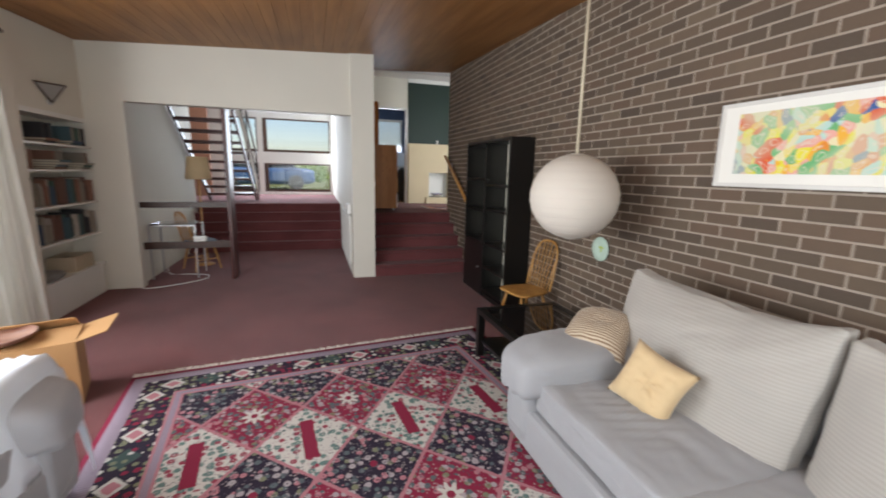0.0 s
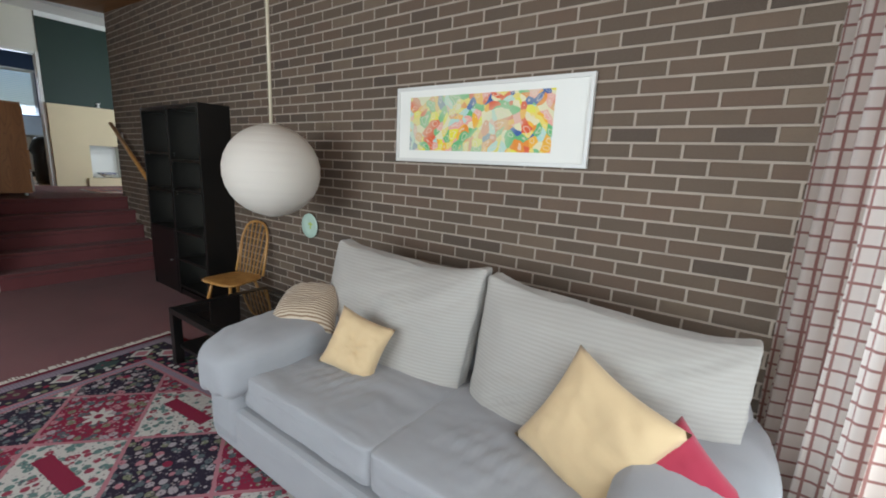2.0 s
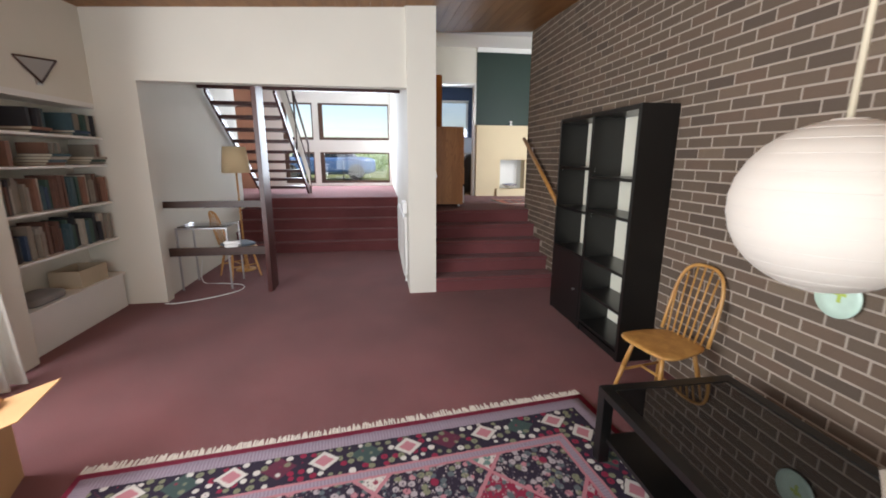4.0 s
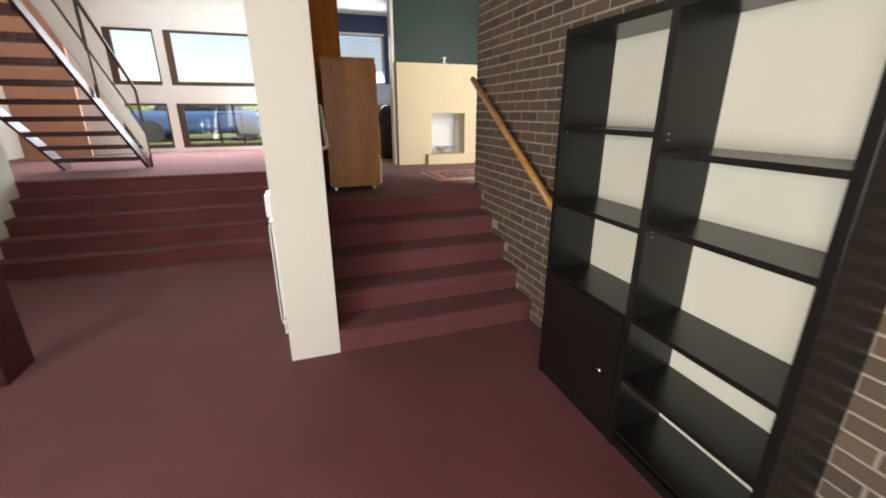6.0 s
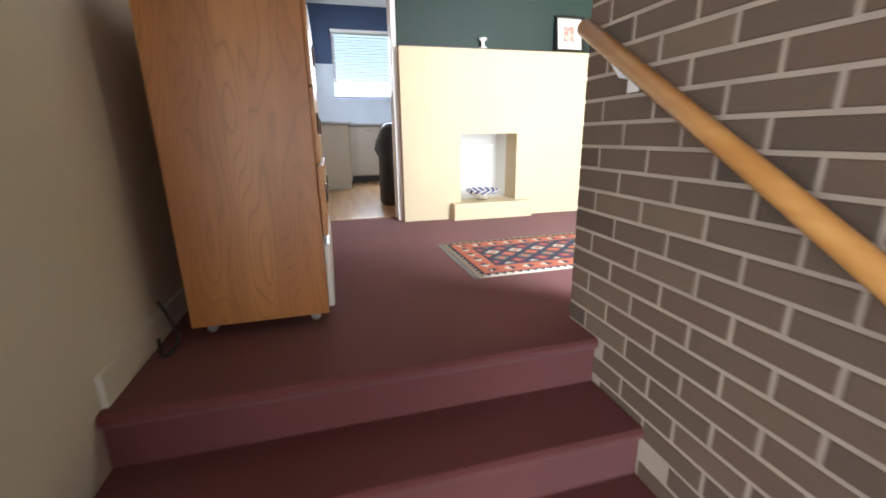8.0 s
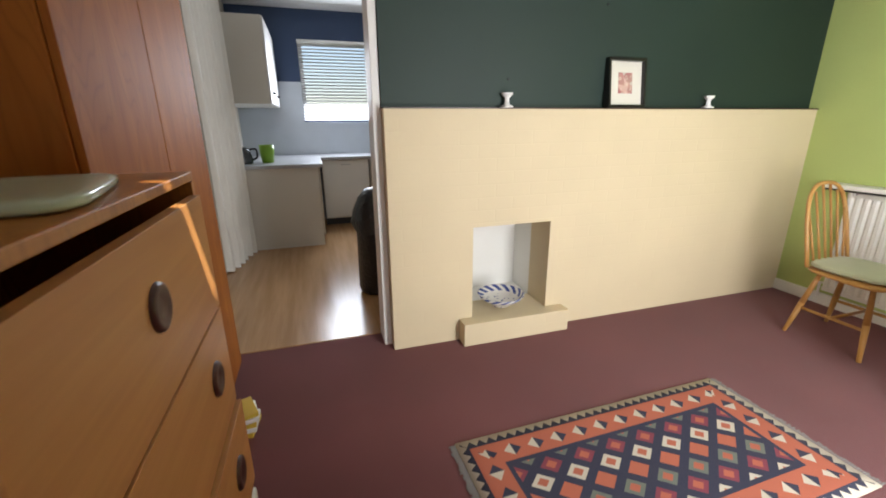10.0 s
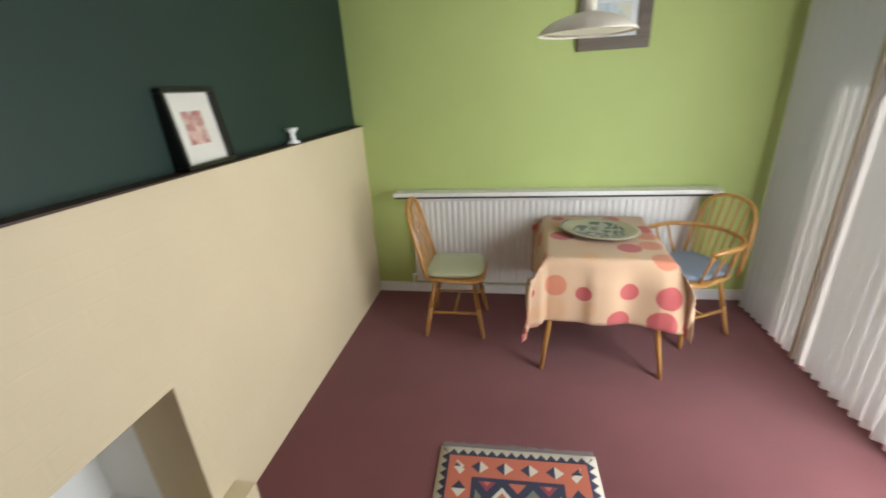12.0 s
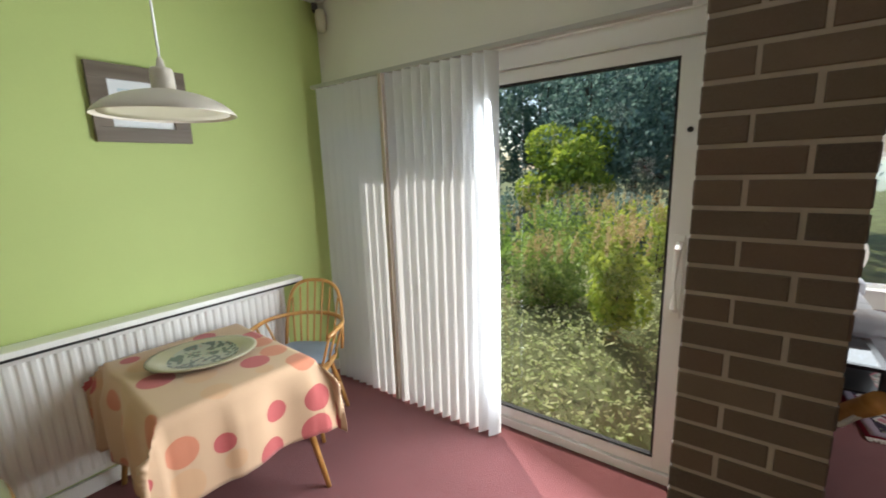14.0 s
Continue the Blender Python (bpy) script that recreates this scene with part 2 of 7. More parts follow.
def coursed_paint(m):
    """Faint block coursing under thick paint."""
    n, l = m.node_tree.nodes, m.node_tree.links
    b = n["Principled BSDF"]
    co = coords(n)
    sp = n.new("ShaderNodeSeparateXYZ")
    l.new(co, sp.inputs[0])
    cb = n.new("ShaderNodeCombineXYZ")
    l.new(sp.outputs[0], cb.inputs[0])
    l.new(sp.outputs[2], cb.inputs[1])
    t = n.new("ShaderNodeTexBrick")
    t.inputs["Scale"].default_value = 1.0
    t.inputs["Brick Width"].default_value, t.inputs["Row Height"].default_value = 0.225, 0.075
    t.inputs["Mortar Size"].default_value, t.inputs["Mortar Smooth"].default_value = 0.006, 1.0
    l.new(cb.outputs[0], t.inputs["Vector"])
    fine = noise_n(n, l, co, 90, 3)
    h = mt(n, l, "ADD", mt(n, l, "MULTIPLY", t.outputs["Fac"], -0.5), mt(n, l, "MULTIPLY", fine, 0.4))
    add_bump(n, l, b, h, 0.35, 0.003)


coursed_paint(M["cream"])

# ---------- structure ----------
def zc(x, y):
    return 3.205 + 0.055 * (y + 2.72) + 0.05 * x


def floor_lower():
    structure("floor", box(-5.6, 0.0, -7.1, 2.52, -0.12, 0.0), M["carpet"], "dusky burgundy carpet on the lower living room floor")
    bm = B()
    bx(bm, -4.76, -1.88, 3.313, 6.9, 0.6, H)
    bx(bm, -6.2, -4.76, 3.30, 6.9, 0.6, H)
    bx(bm, -1.55, 0.0, 1.061, 3.56, 0.6, H)
    bx(bm, 0.30, 2.95, 0.2, 3.56, 0.6, H)
    bx(bm, 0.0, 0.30, 1.23, 3.56, 0.6, H)
    structure("floor_upper", bm, M["carpet"], "dusky burgundy carpet on the upper dining and hall floor")
    structure("floor_kitchen", box(-1.55, 2.6, 3.56, 7.4, 0.7, H + 0.006), M["laminate"], "light wood laminate kitchen floor")


def flight(name, x0, x1, y0, going, label):
    t = thing(name, label, "stairs", m=pose((x0 + x1) / 2, y0, 0))
    w = (x1 - x0) / 2
    for i in range(5):
        z1 = 0.18 * (i + 1)
        bm = B()
        y = i * going
        d = going if i < 4 else 0.012
        prof = [(y, z1 - 0.18), (y, z1 - 0.05), (y - 0.018, z1 - 0.03), (y - 0.02, z1 - 0.012), (y - 0.008, z1), (y + d, z1), (y + d, z1 - 0.18)]
        a = [bm.verts.new((-w, p[0], p[1])) for p in prof]
        b = [bm.verts.new((w, p[0], p[1])) for p in prof]
        for k in range(len(prof)):
            j = (k + 1) % len(prof)
            bm.faces.new((a[k], a[j], b[j], b[k]))
        bm.faces.new(a)
        bm.faces.new(b)
        part("step", bm, M["carpet"], t)
    return t


def walls():
    W = M["white_wall"]
    # living room, left side with its niche and the window opening
    structure("wall_west", bx(bx(bx(bx(box(-5.35, -5.12, -1.35, 0.05, 2.19, 3.4), -5.6, -5.42, -1.55, 0.1, 0, 2.3), -5.42, -5.12, -1.62, -1.38, 2.66, 3.4), -5.42, -5.00, -1.62, -1.38, 0, 2.66), -5.35, -5.12, -7.1, -1.62, 2.75, 3.4), W, "off-white painted wall with a recess for shelves")
    structure("wall_niche_top", box(-5.42, -5.12, -1.38, 0.05, 2.14, 2.19), M["white_gloss"])
    structure("wall_west_low", bx(box(-5.35, -5.12, -7.1, -6.6, 0, 2.75), -5.35, -5.12, -6.6, -1.62, 0, 0.08), W)
    structure("wall_pier", bx(box(-5.6, -4.69, 0.05, 0.2, 0, 2.43), -5.6, -1.88, 0.05, 0.2, 2.43, 3.5), W, "off-white wall over the wide opening")
    structure("wall_between", box(-1.88, -1.55, 0.0, 6.8, 0, 3.72), W, "off-white wall that parts the two flights of steps")
    structure("wall_alcove", box(-5.2, -4.76, 0.2, 3.3, 0, 3.72), W, "off-white wall beside the open staircase")
    structure("wall_hall", bx(box(-6.4, -6.2, 3.3, 7.0, 0.6, 3.72), -6.2, -5.2, 3.1, 3.3, 0.6, 3.72), W)
    bm = B()
    bx(bm, -5.4, 0.33, -7.1, -6.95, 2.55, 3.4)
    bx(bm, -5.4, -4.9, -7.1, -6.95, 0, 2.55)
    bx(bm, -0.06, 0.0, -7.1, -6.95, 0, 2.55)
    bx(bm, -4.9, -0.06, -7.1, -6.95, 0, 0.35)
    structure("wall_south", bm, W)
    # sloping board ceiling
    bm = B()
    n = 0
    x = -5.4
    while x < -0.001:
        x1 = min(x + 0.118, 0.0)
        yend = 0.05 if x1 < -1.85 else (0.0 if x1 < -1.55 else 1.25)
        vs = []
        for yy in (-7.1, yend):
            for xx in (x, x1):
                vs.append(bm.verts.new((xx, yy, zc(xx, yy))))
                vs.append(bm.verts.new((xx, yy, zc(xx, yy) + 0.05)))
        for q in ((0, 2, 6, 4), (1, 5, 7, 3), (0, 4, 5, 1), (2, 3, 7, 6), (0, 1, 3, 2), (4, 6, 7, 5)):
            bm.faces.new([vs[i] for i in q])
        x += 0.121
        n += 1
    structure("ceiling", bm, M["ceil_wood"], "varnished brown timber board ceiling, gently sloping")
    bm = B()
    vs = [bm.verts.new(v) for v in ((-5.6, -7.1, zc(-5.6, -7.1) + 0.055), (0.33, -7.1, zc(0.33, -7.1) + 0.055), (0.33, 1.24, zc(0.33, 1.24) + 0.055), (-5.6, 1.24, zc(-5.6, 1.24) + 0.055))]
    up = [bm.verts.new(v.co + Vector((0, 0, 0.2))) for v in vs]
    for q in ((vs[0], vs[1], vs[2], vs[3]), tuple(up), (vs[0], vs[1], up[1], up[0]), (vs[1], vs[2], up[2], up[1]), (vs[2], vs[3], up[3], up[2]), (vs[3], vs[0], up[0], up[3])):
        bm.faces.new(q)
    structure("ceiling_deck", bm, M["dark_wood"])
    structure("ceiling_fascia", box(-1.55, 0.0, 1.255, 1.28, 3.36, 3.72), M["ceil_white"])
    bm = B()
    bx(bm, -6.4, 3.1, 1.28, 7.5, 3.72, 3.85)
    bx(bm, 0.33, 3.1, 0.1, 1.28, 3.72, 3.85)
    structure("ceiling_upper", bm, M["ceil_white"], "white ceiling over the upper floor")
    structure("ceiling_alcove", box(-4.76, -1.88, 0.2, 1.8, 2.80, 2.92), M["ceil_white"])
    structure("trim_beam", box(-4.76, -1.88, 1.74, 1.80, 2.62, 2.798), M["dark_red_wood"], "dark stained timber beam at the stair head")
    # dining room
    bm = B()
    bx(bm, -0.30, 0.20, 3.325, 3.56, H, 2.29)
    bx(bm, 0.72, 2.87, 3.325, 3.56, H, 2.29)
    bx(bm, 0.20, 0.72, 3.325, 3.56, 1.625, 2.29)
    bx(bm, 0.20, 0.72, 3.325, 3.56, H, 1.04)
    structure("wall_fireplace", bm, M["cream"], "cream painted lower wall with a square fireplace recess")
    bm = B()
    bx(bm, 0.15, 0.20, 3.562, 3.85, 1.0, 1.68)
    bx(bm, 0.72, 0.77, 3.562, 3.85, 1.0, 1.68)
    bx(bm, 0.15, 0.77, 3.80, 3.85, 1.0, 1.68)
    bx(bm, 0.20, 0.72, 3.562, 3.80, 1.625, 1.68)
    bx(bm, 0.20, 0.72, 3.562, 3.80, 1.0, 1.04)
    bx(bm, 0.20, 0.66, 3.70, 3.80, 1.50, 1.535)
    structure("wall_fireplace_recess", bm, M["white_gloss"], "white lining of the fireplace recess")
    structure("wall_north", box(-0.30, 2.87, 3.385, 3.56, 2.293, 3.64), M["green_wall"], "dark green painted wall above the cream ledge")
    structure("trim_ledge", box(-0.30, 2.87, 3.317, 3.385, 2.290, 2.297), M["dark_wood"])
    structure("trim_cornice", box(-0.30, 2.87, 3.365, 3.56, 3.64, 3.72), M["ceil_white"])
    structure("wall_east", box(2.87, 3.02, 0.2, 3.56, 0.8, 3.72), M["lime_wall"], "lime green painted wall")
    structure("baseboard", box(2.852, 2.87, 0.42, 3.322, H, 0.985, 0.003), M["white_gloss"], "white skirting board")
    structure("baseboard_stair", box(-1.55, -1.532, 1.07, 7.0, H, 1.0, 0.003), M["white_gloss"], "white skirting board")
    bm = B()
    bx(bm, 0.33, 3.02, 0.2, 0.36, 3.14, 3.72)
    bx(bm, 2.84, 3.02, 0.2, 0.36, 0.8, 3.14)
    structure("wall_window", bm, W, "white wall over the sliding door")
    # doorway to the kitchen
    bm = B()
    bx(bm, -1.55, -0.30, 3.42, 3.56, 3.09, 3.72)
    structure("wall_kitchen_door", bm, W)
    bm = B()
    bx(bm, -0.345, -0.302, 3.40, 3.58, H, 3.09, 0.004)
    bx(bm, -1.55, -1.51, 3.42, 3.58, H, 3.09, 0.004)
    bx(bm, -1.51, -0.345, 3.42, 3.58, 3.05, 3.09)
    structure("trim_doorframe", bm, M["white_gloss"], "white painted door lining")
    # kitchen shell
    bm = B()
    bx(bm, -1.55, -0.72, 7.3, 7.45, 0.8, 3.72)
    bx(bm, 0.35, 2.6, 7.3, 7.45, 0.8, 3.72)
    bx(bm, -0.72, 0.35, 7.3, 7.45, 0.8, 2.26)
    bx(bm, -0.72, 0.35, 7.3, 7.45, 3.26, 3.72)
    structure("wall_kitchen_back", bm, M["navy_wall"], "navy blue painted kitchen wall")
    structure("wall_kitchen_tiles", bx(box(-1.55, -0.72, 7.28, 7.298, 1.8, 2.75), -0.72, 1.2, 7.28, 7.298, 1.8, 2.24), M["tile"], "pale tiled splashback")
    structure("wall_kitchen_side", box(-1.55, -1.53, 4.0, 7.3, 0.9, 3.72), M["white_wall"])
    structure("wall_kitchen_east", box(2.5, 2.6, 3.56, 7.45, 0.8, 3.72), M["white_wall"])
    structure("ceiling_kitchen", box(-1.55, 2.5, 3.56, 7.3, 3.62, 3.70), M["ceil_white"])
    # hall glazing
    bm = B()
    Y0, Y1 = 6.80, 6.88
    for x0, x1 in ((-6.2, -4.72), (-3.95, -3.80), (-1.95, -1.88)):
        bx(bm, x0, x1, Y0, Y1, H, 3.72)
    for x0, x1 in ((-4.72, -3.95), (-3.80, -1.95)):
        bx(bm, x0, x1, Y0, Y1, H, 0.98)
        bx(bm, x0, x1, Y0, Y1, 1.80, 2.12)
        bx(bm, x0, x1, Y0, Y1, 3.06, 3.72)
    structure("window_1", bm, M["white_gloss"], "white painted timber screen with four panes in the hall")
    for x0, x1 in ((-4.72, -3.95), (-3.80, -1.95)):
        for z0, z1 in ((0.98, 1.80), (2.12, 3.06)):
            bm = B()
            # the left stile is widened to stand in for a brown wall outside
            for a in ((x0, x0 + 0.11, z0, z1), (x1 - 0.03, x1, z0, z1), (x0 + 0.11, x1 - 0.03, z0, z0 + 0.07), (x0 + 0.11, x1 - 0.03, z1 - 0.04, z1)):
                bx(bm, a[0], a[1], 6.815, 6.87, a[2], a[3])
            part("sash", bm, M["brown_frame"], bpy.data.objects["window_1"], "dark brown sash frame, left stile widened for a brown wall outside")
            g = part("pane", box(x0 + 0.11, x1 - 0.03, 6.835, 6.841, z0 + 0.07, z1 - 0.04), M["glass"], bpy.data.objects["window_1"])
            g.visible_shadow = False


floor_lower()
flight("stair_flight_main", -1.55, -0.002, 0.0, 0.262, "five carpeted steps in dusky burgundy beside the brick wall")
flight("stair_flight_hall", -4.76, -1.88, 2.52, 0.195, "five wide carpeted steps in dusky burgundy up to the hall")
walls()


# ---------- sliding door and blinds ----------
def sliding_door():
    d = thing("door_1", "white sliding patio door with one clear pane, closed", "door", m=pose(0.34, 0.3, H))
    d["kind"] = "structure"
    bm = B()
    bx(bm, 0, 2.5, -0.06, 0.06, 0, 0.05)
    bx(bm, 0, 2.5, -0.06, 0.06, 2.13, 2.24)
    bx(bm, 0, 0.05, -0.06, 0.06, 0.05, 2.13)
    bx(bm, 2.45, 2.5, -0.06, 0.06, 0.05, 2.13)
    part("frame", bm, M["upvc"], d)
    for x0, x1, yy, wl in ((0.055, 1.30, 0.02, 0.10), (1.27, 2.44, -0.03, 0.075)):
        bm = B()
        bx(bm, x0, x0 + wl, yy - 0.02, yy + 0.02, 0.055, 2.125, 0.004)
        bx(bm, x1 - 0.075, x1, yy - 0.02, yy + 0.02, 0.055, 2.125, 0.004)
        bx(bm, x0 + wl, x1 - 0.075, yy - 0.02, yy + 0.02, 0.055, 0.115)
        bx(bm, x0 + wl, x1 - 0.075, yy - 0.02, yy + 0.02, 2.06, 2.125)
        s = part("sash", bm, M["upvc"], d)
        bm = B()
        for a in ((x0 + wl, x0 + wl + 0.012, 0.115, 2.06), (x1 - 0.087, x1 - 0.075, 0.115, 2.06), (x0 + wl + 0.012, x1 - 0.087, 0.115, 0.127), (x0 + wl + 0.012, x1 - 0.087, 2.048, 2.06)):
            bx(bm, a[0], a[1], yy - 0.015, yy + 0.015, a[2], a[3])
        part("gasket", bm, M["rubber"], s)
        g = part("pane", box(x0 + wl + 0.012, x1 - 0.087, yy - 0.003, yy + 0.003, 0.127, 2.048), M["glass"], s)
        g.visible_shadow = False
    bm = B()
    tube(bm, [(0.105, 0.042, 0.93), (0.105, 0.095, 0.95), (0.105, 0.095, 1.23), (0.105, 0.042, 1.25)], 0.015)
    bx(bm, 0.083, 0.127, 0.04, 0.052, 0.89, 1.29, 0.004)
    part("handle", bm, M["upvc"], d, "white pull handle")
    bm = B()
    lathe(bm, [(0, 0), (0.012, 0), (0.012, 0.012), (0, 0.014)], 12)
    for v in bm.verts:
        v.co = Vector((0.10 + v.co.x, 0.04 + v.co.z, 1.75 + v.co.y))
    part("lock", bm, M["rubber"], d)
    structure("trim_doorhead", box(0.34, 2.84, 0.36, 0.385, 3.13, 3.17, 0.004), M["white_gloss"])
    structure("trim_jamb", box(2.80, 2.835, 0.36, 0.41, H, 3.13, 0.003), M["white_gloss"], "white window jamb")


def vertical_blinds():
    r = thing("vertical_blind", "white fabric vertical blind, half drawn across the patio door", "blind", m=pose(0, 0.50, 0))
    part("headrail", box(0.45, 2.80, -0.02, 0.02, 3.105, 3.130, 0.003), surf("grey_track", (0.42, 0.40, 0.36), 0.4, 0.05, 3), r)
    x = 1.33
    i = 0
    rr = random.Random(3)
    while x < 2.75:
        if not 2.10 < x < 2.16:
            ang = radians(62 if x < 2.12 else 35) + rr.uniform(-0.06, 0.06)
            w = 0.044
            z0 = 0.915 + rr.uniform(0, 0.006)
            bm = B()

            def f(u, v):
                s = (u - 0.5) * 2
                bow = 0.006 * (1 - s * s)
                return Vector((x + math.cos(ang) * w * s - math.sin(ang) * bow, math.sin(ang) * w * s + math.cos(ang) * bow, z0 + v * (3.10 - z0)))
            grid(bm, 4, 3, f)
            s = part("slat", bm, M["blind"], r, smooth=True)
        x += 0.070 if x < 2.12 else 0.075
        i += 1
    bm = B()
    bx(bm, 2.07, 2.10, 0.0, 0.05, 0.93, 3.10)
    part("stack_edge", bm, surf("beige_blind_edge", (0.45, 0.38, 0.30), 0.8), r, "folded beige blind slat")


sliding_door()
vertical_blinds()


# ---------- living room ----------
def fabric(name, col, stripe=None):
    m, n, l, b = base_mat(name, 0.92)
    co = coords(n)
    w1 = noise_n(n, l, co, 5, 4)
    w2 = noise_n(n, l, co, 380, 2)
    c = mixc(n, l, w1, rgba(col, 0.90), rgba(col, 1.08))
    if stripe:
        wv = n.new("ShaderNodeTexWave")
        wv.inputs["Scale"].default_value = stripe[1]
        wv.inputs["Distortion"].default_value = 1.6
        wv.inputs["Detail Scale"].default_value = 0.35
        wv.bands_direction = stripe[2]
        l.new(co, wv.inputs[0])
        r = n.new("ShaderNodeMapRange")
        r.inputs[1].default_value, r.inputs[2].default_value = 0.45, 0.6
        l.new(wv.outputs["Fac"], r.inputs[0])
        c = mixc(n, l, r.outputs[0], c, rgba(stripe[0]))
    c = mixc(n, l, mt(n, l, "MULTIPLY", w2, 0.3), c, rgba(col, 0.72))
    l.new(c, b.inputs["Base Color"])
    b.inputs["Specular IOR Level"].default_value = 0.15
    b.inputs["Sheen Weight"].default_value = 0.2
    cr = n.new("ShaderNodeTexNoise")
    cr.inputs["Scale"].default_value, cr.inputs["Detail"].default_value, cr.inputs["Distortion"].default_value = 1.0, 2, 0.6
    cr.noise_type = "RIDGED_MULTIFRACTAL"
    mp = n.new("ShaderNodeMapping")
    mp.inputs["Rotation"].default_value = (0.6, 0.2, 0.5)
    mp.inputs["Scale"].default_value = (7, 4, 16)
    l.new(co, mp.inputs[0])
    l.new(mp.outputs[0], cr.inputs["Vector"])
    add_bump(n, l, b, mt(n, l, "ADD", mt(n, l, "MULTIPLY", w2, 0.10), cr.outputs[0]), 0.5, 0.012)
    return m


M["sofa"] = fabric("grey_beige_ribbed_cloth", (0.43, 0.40, 0.36), ((0.39, 0.365, 0.33), 19, "Z"))
M["sofa_seat"] = fabric("grey_beige_cloth", (0.36, 0.36, 0.37))
M["cush_yellow"] = fabric("pale_yellow_cotton", (0.64, 0.47, 0.27))
M["cush_stripe"] = fabric("brown_striped_linen", (0.58, 0.48, 0.36), ((0.20, 0.12, 0.07), 19, "Y"))
M["cush_red"] = fabric("crimson_cotton", (0.42, 0.045, 0.08))
M["cush_green"] = fabric("sage_green_cotton", (0.46, 0.47, 0.30))
M["cush_blue"] = fabric("slate_blue_cotton", (0.20, 0.25, 0.32))


def deform(ob, f):
    for v in ob.data.vertices:
        v.co = f(v.co)
    return ob


def sofa(m, label):
    """Faces -x. Its back is at x = 0, its length runs from y = 0 to y = -2.55."""
    s = thing("sofa", label, "sofa", m=m)
    L = 2.55
    part("base", box(-1.13, -0.06, -L + 0.12, -0.12, 0.05, 0.30, 0.03), M["sofa_seat"], s)
    bm = B()
    for x, y in ((-1.05, -0.20), (-1.05, -L + 0.20), (-0.12, -0.20), (-0.12, -L + 0.20)):
        part("foot", lathe(B(), [(0, 0), (0.025, 0), (0.03, 0.05), (0, 0.05)], 12, (x, y, 0)), M["black"], s)
    for side, y in (("a", -0.255), ("b", -L + 0.255)):
        a = part("arm", soft_box(1.10, 0.25, 0.52, 9, 12, 0.0, 3, 0.004), M["sofa_seat"], s, smooth=True)

        def arm(c, y=y):
            t = max(0, c.z) / 0.26
            return Vector((c.x - 0.60, c.y * (1 + 0.10 * t * t) + y, c.z + 0.33 + 0.03 * t * math.cos(c.y * 8)))
        deform(a, arm)
        r = part("arm_pad", soft_box(1.20, 0.45, 0.27, 22, 3.8, 0.05, 8, 0.014), M["sofa_seat"], s, smooth=True)
        deform(r, lambda c, y=y: Vector((c.x - 0.60, c.y * (1 + 0.05 * c.x) + y, c.z + 0.525 - 0.07 * max(0, -c.x - 0.42) / 0.17 * (1 if c.z < 0 else 0.25) + (0.010 * math.sin(c.y * 60) if c.x < -0.5 and c.z < 0 else 0))))
    bk = part("back_frame", soft_box(0.24, L - 0.2, 0.80, 8, 6, 0.0), M["sofa_seat"], s, smooth=True)
    deform(bk, lambda c: Vector((c.x - 0.14, c.y - L / 2, c.z + 0.42)))
    for i, y in enumerate((-0.36 - 0.46, -L + 0.36 + 0.46)):
        c0 = part("seat_cushion", soft_box(0.90, 0.925, 0.175, 46, 22, 0.22, i * 5, 0.011), M["sofa_seat"], s, smooth=True)
        
        def seat(c, y=y, i=i):
            z = c.z
            if z > 0:
                env = math.exp(-((c.x + 0.16) / 0.16) ** 2 - ((c.y - 0.05) / 0.24) ** 2)
                z += 0.007 * env * math.sin((c.y * 1.1 + c.x * 0.35) * 82 + i) + 0.004 * noise.noise(Vector((c.x * 9, c.y * 9, i)))
            return Vector((c.x - 0.645, c.y + y, z + 0.392 - 0.03 * c.x))
        deform(c0, seat)
        c1 = part("back_cushion", soft_box(0.22, 1.07, 0.60, 36, 44, 0.0, 7 + i * 9, 0.013), M["sofa"], s, smooth=True)

        def back(c, y=y, i=i):
            z = c.z
            yy, zz = c.y / 0.55, c.z / 0.30
            x = c.x * (0.34 + 0.96 * (1 - yy ** 4) * (1 - max(0.0, zz) ** 3 * 0.9)) + 0.30 * z
            if c.x < 0:
                w = c.y * 0.9 + z * 1.6
                env = math.exp(-((w - 0.05 + 0.1 * i) / 0.28) ** 2)
                x -= 0.014 * env * (1 - abs(noise.noise(Vector((w * 17, (c.y - z) * 2.2, i * 4.0)))) * 2.4)
                x -= 0.006 * math.sin((z * 46 + 5 * noise.noise(Vector((c.y * 2.5, z * 3, i))))) * (1 - env) * (1 - yy ** 4) * 0.5
            top = max(0.0, zz)
            ear = 0.045 * abs(yy) ** 5 - 0.018 * (1 - yy * yy)
            lift = 0.0 if i == 0 else -0.035 + 0.025 * yy
            return Vector((x - 0.36, c.y * (1 + 0.03 * zz) + y + (0.08 if i == 0 else -0.135), z + 0.725 + top * (ear + lift) + 0.006 * math.sin(c.y * 7 + i)))
        deform(c1, back)
    return s


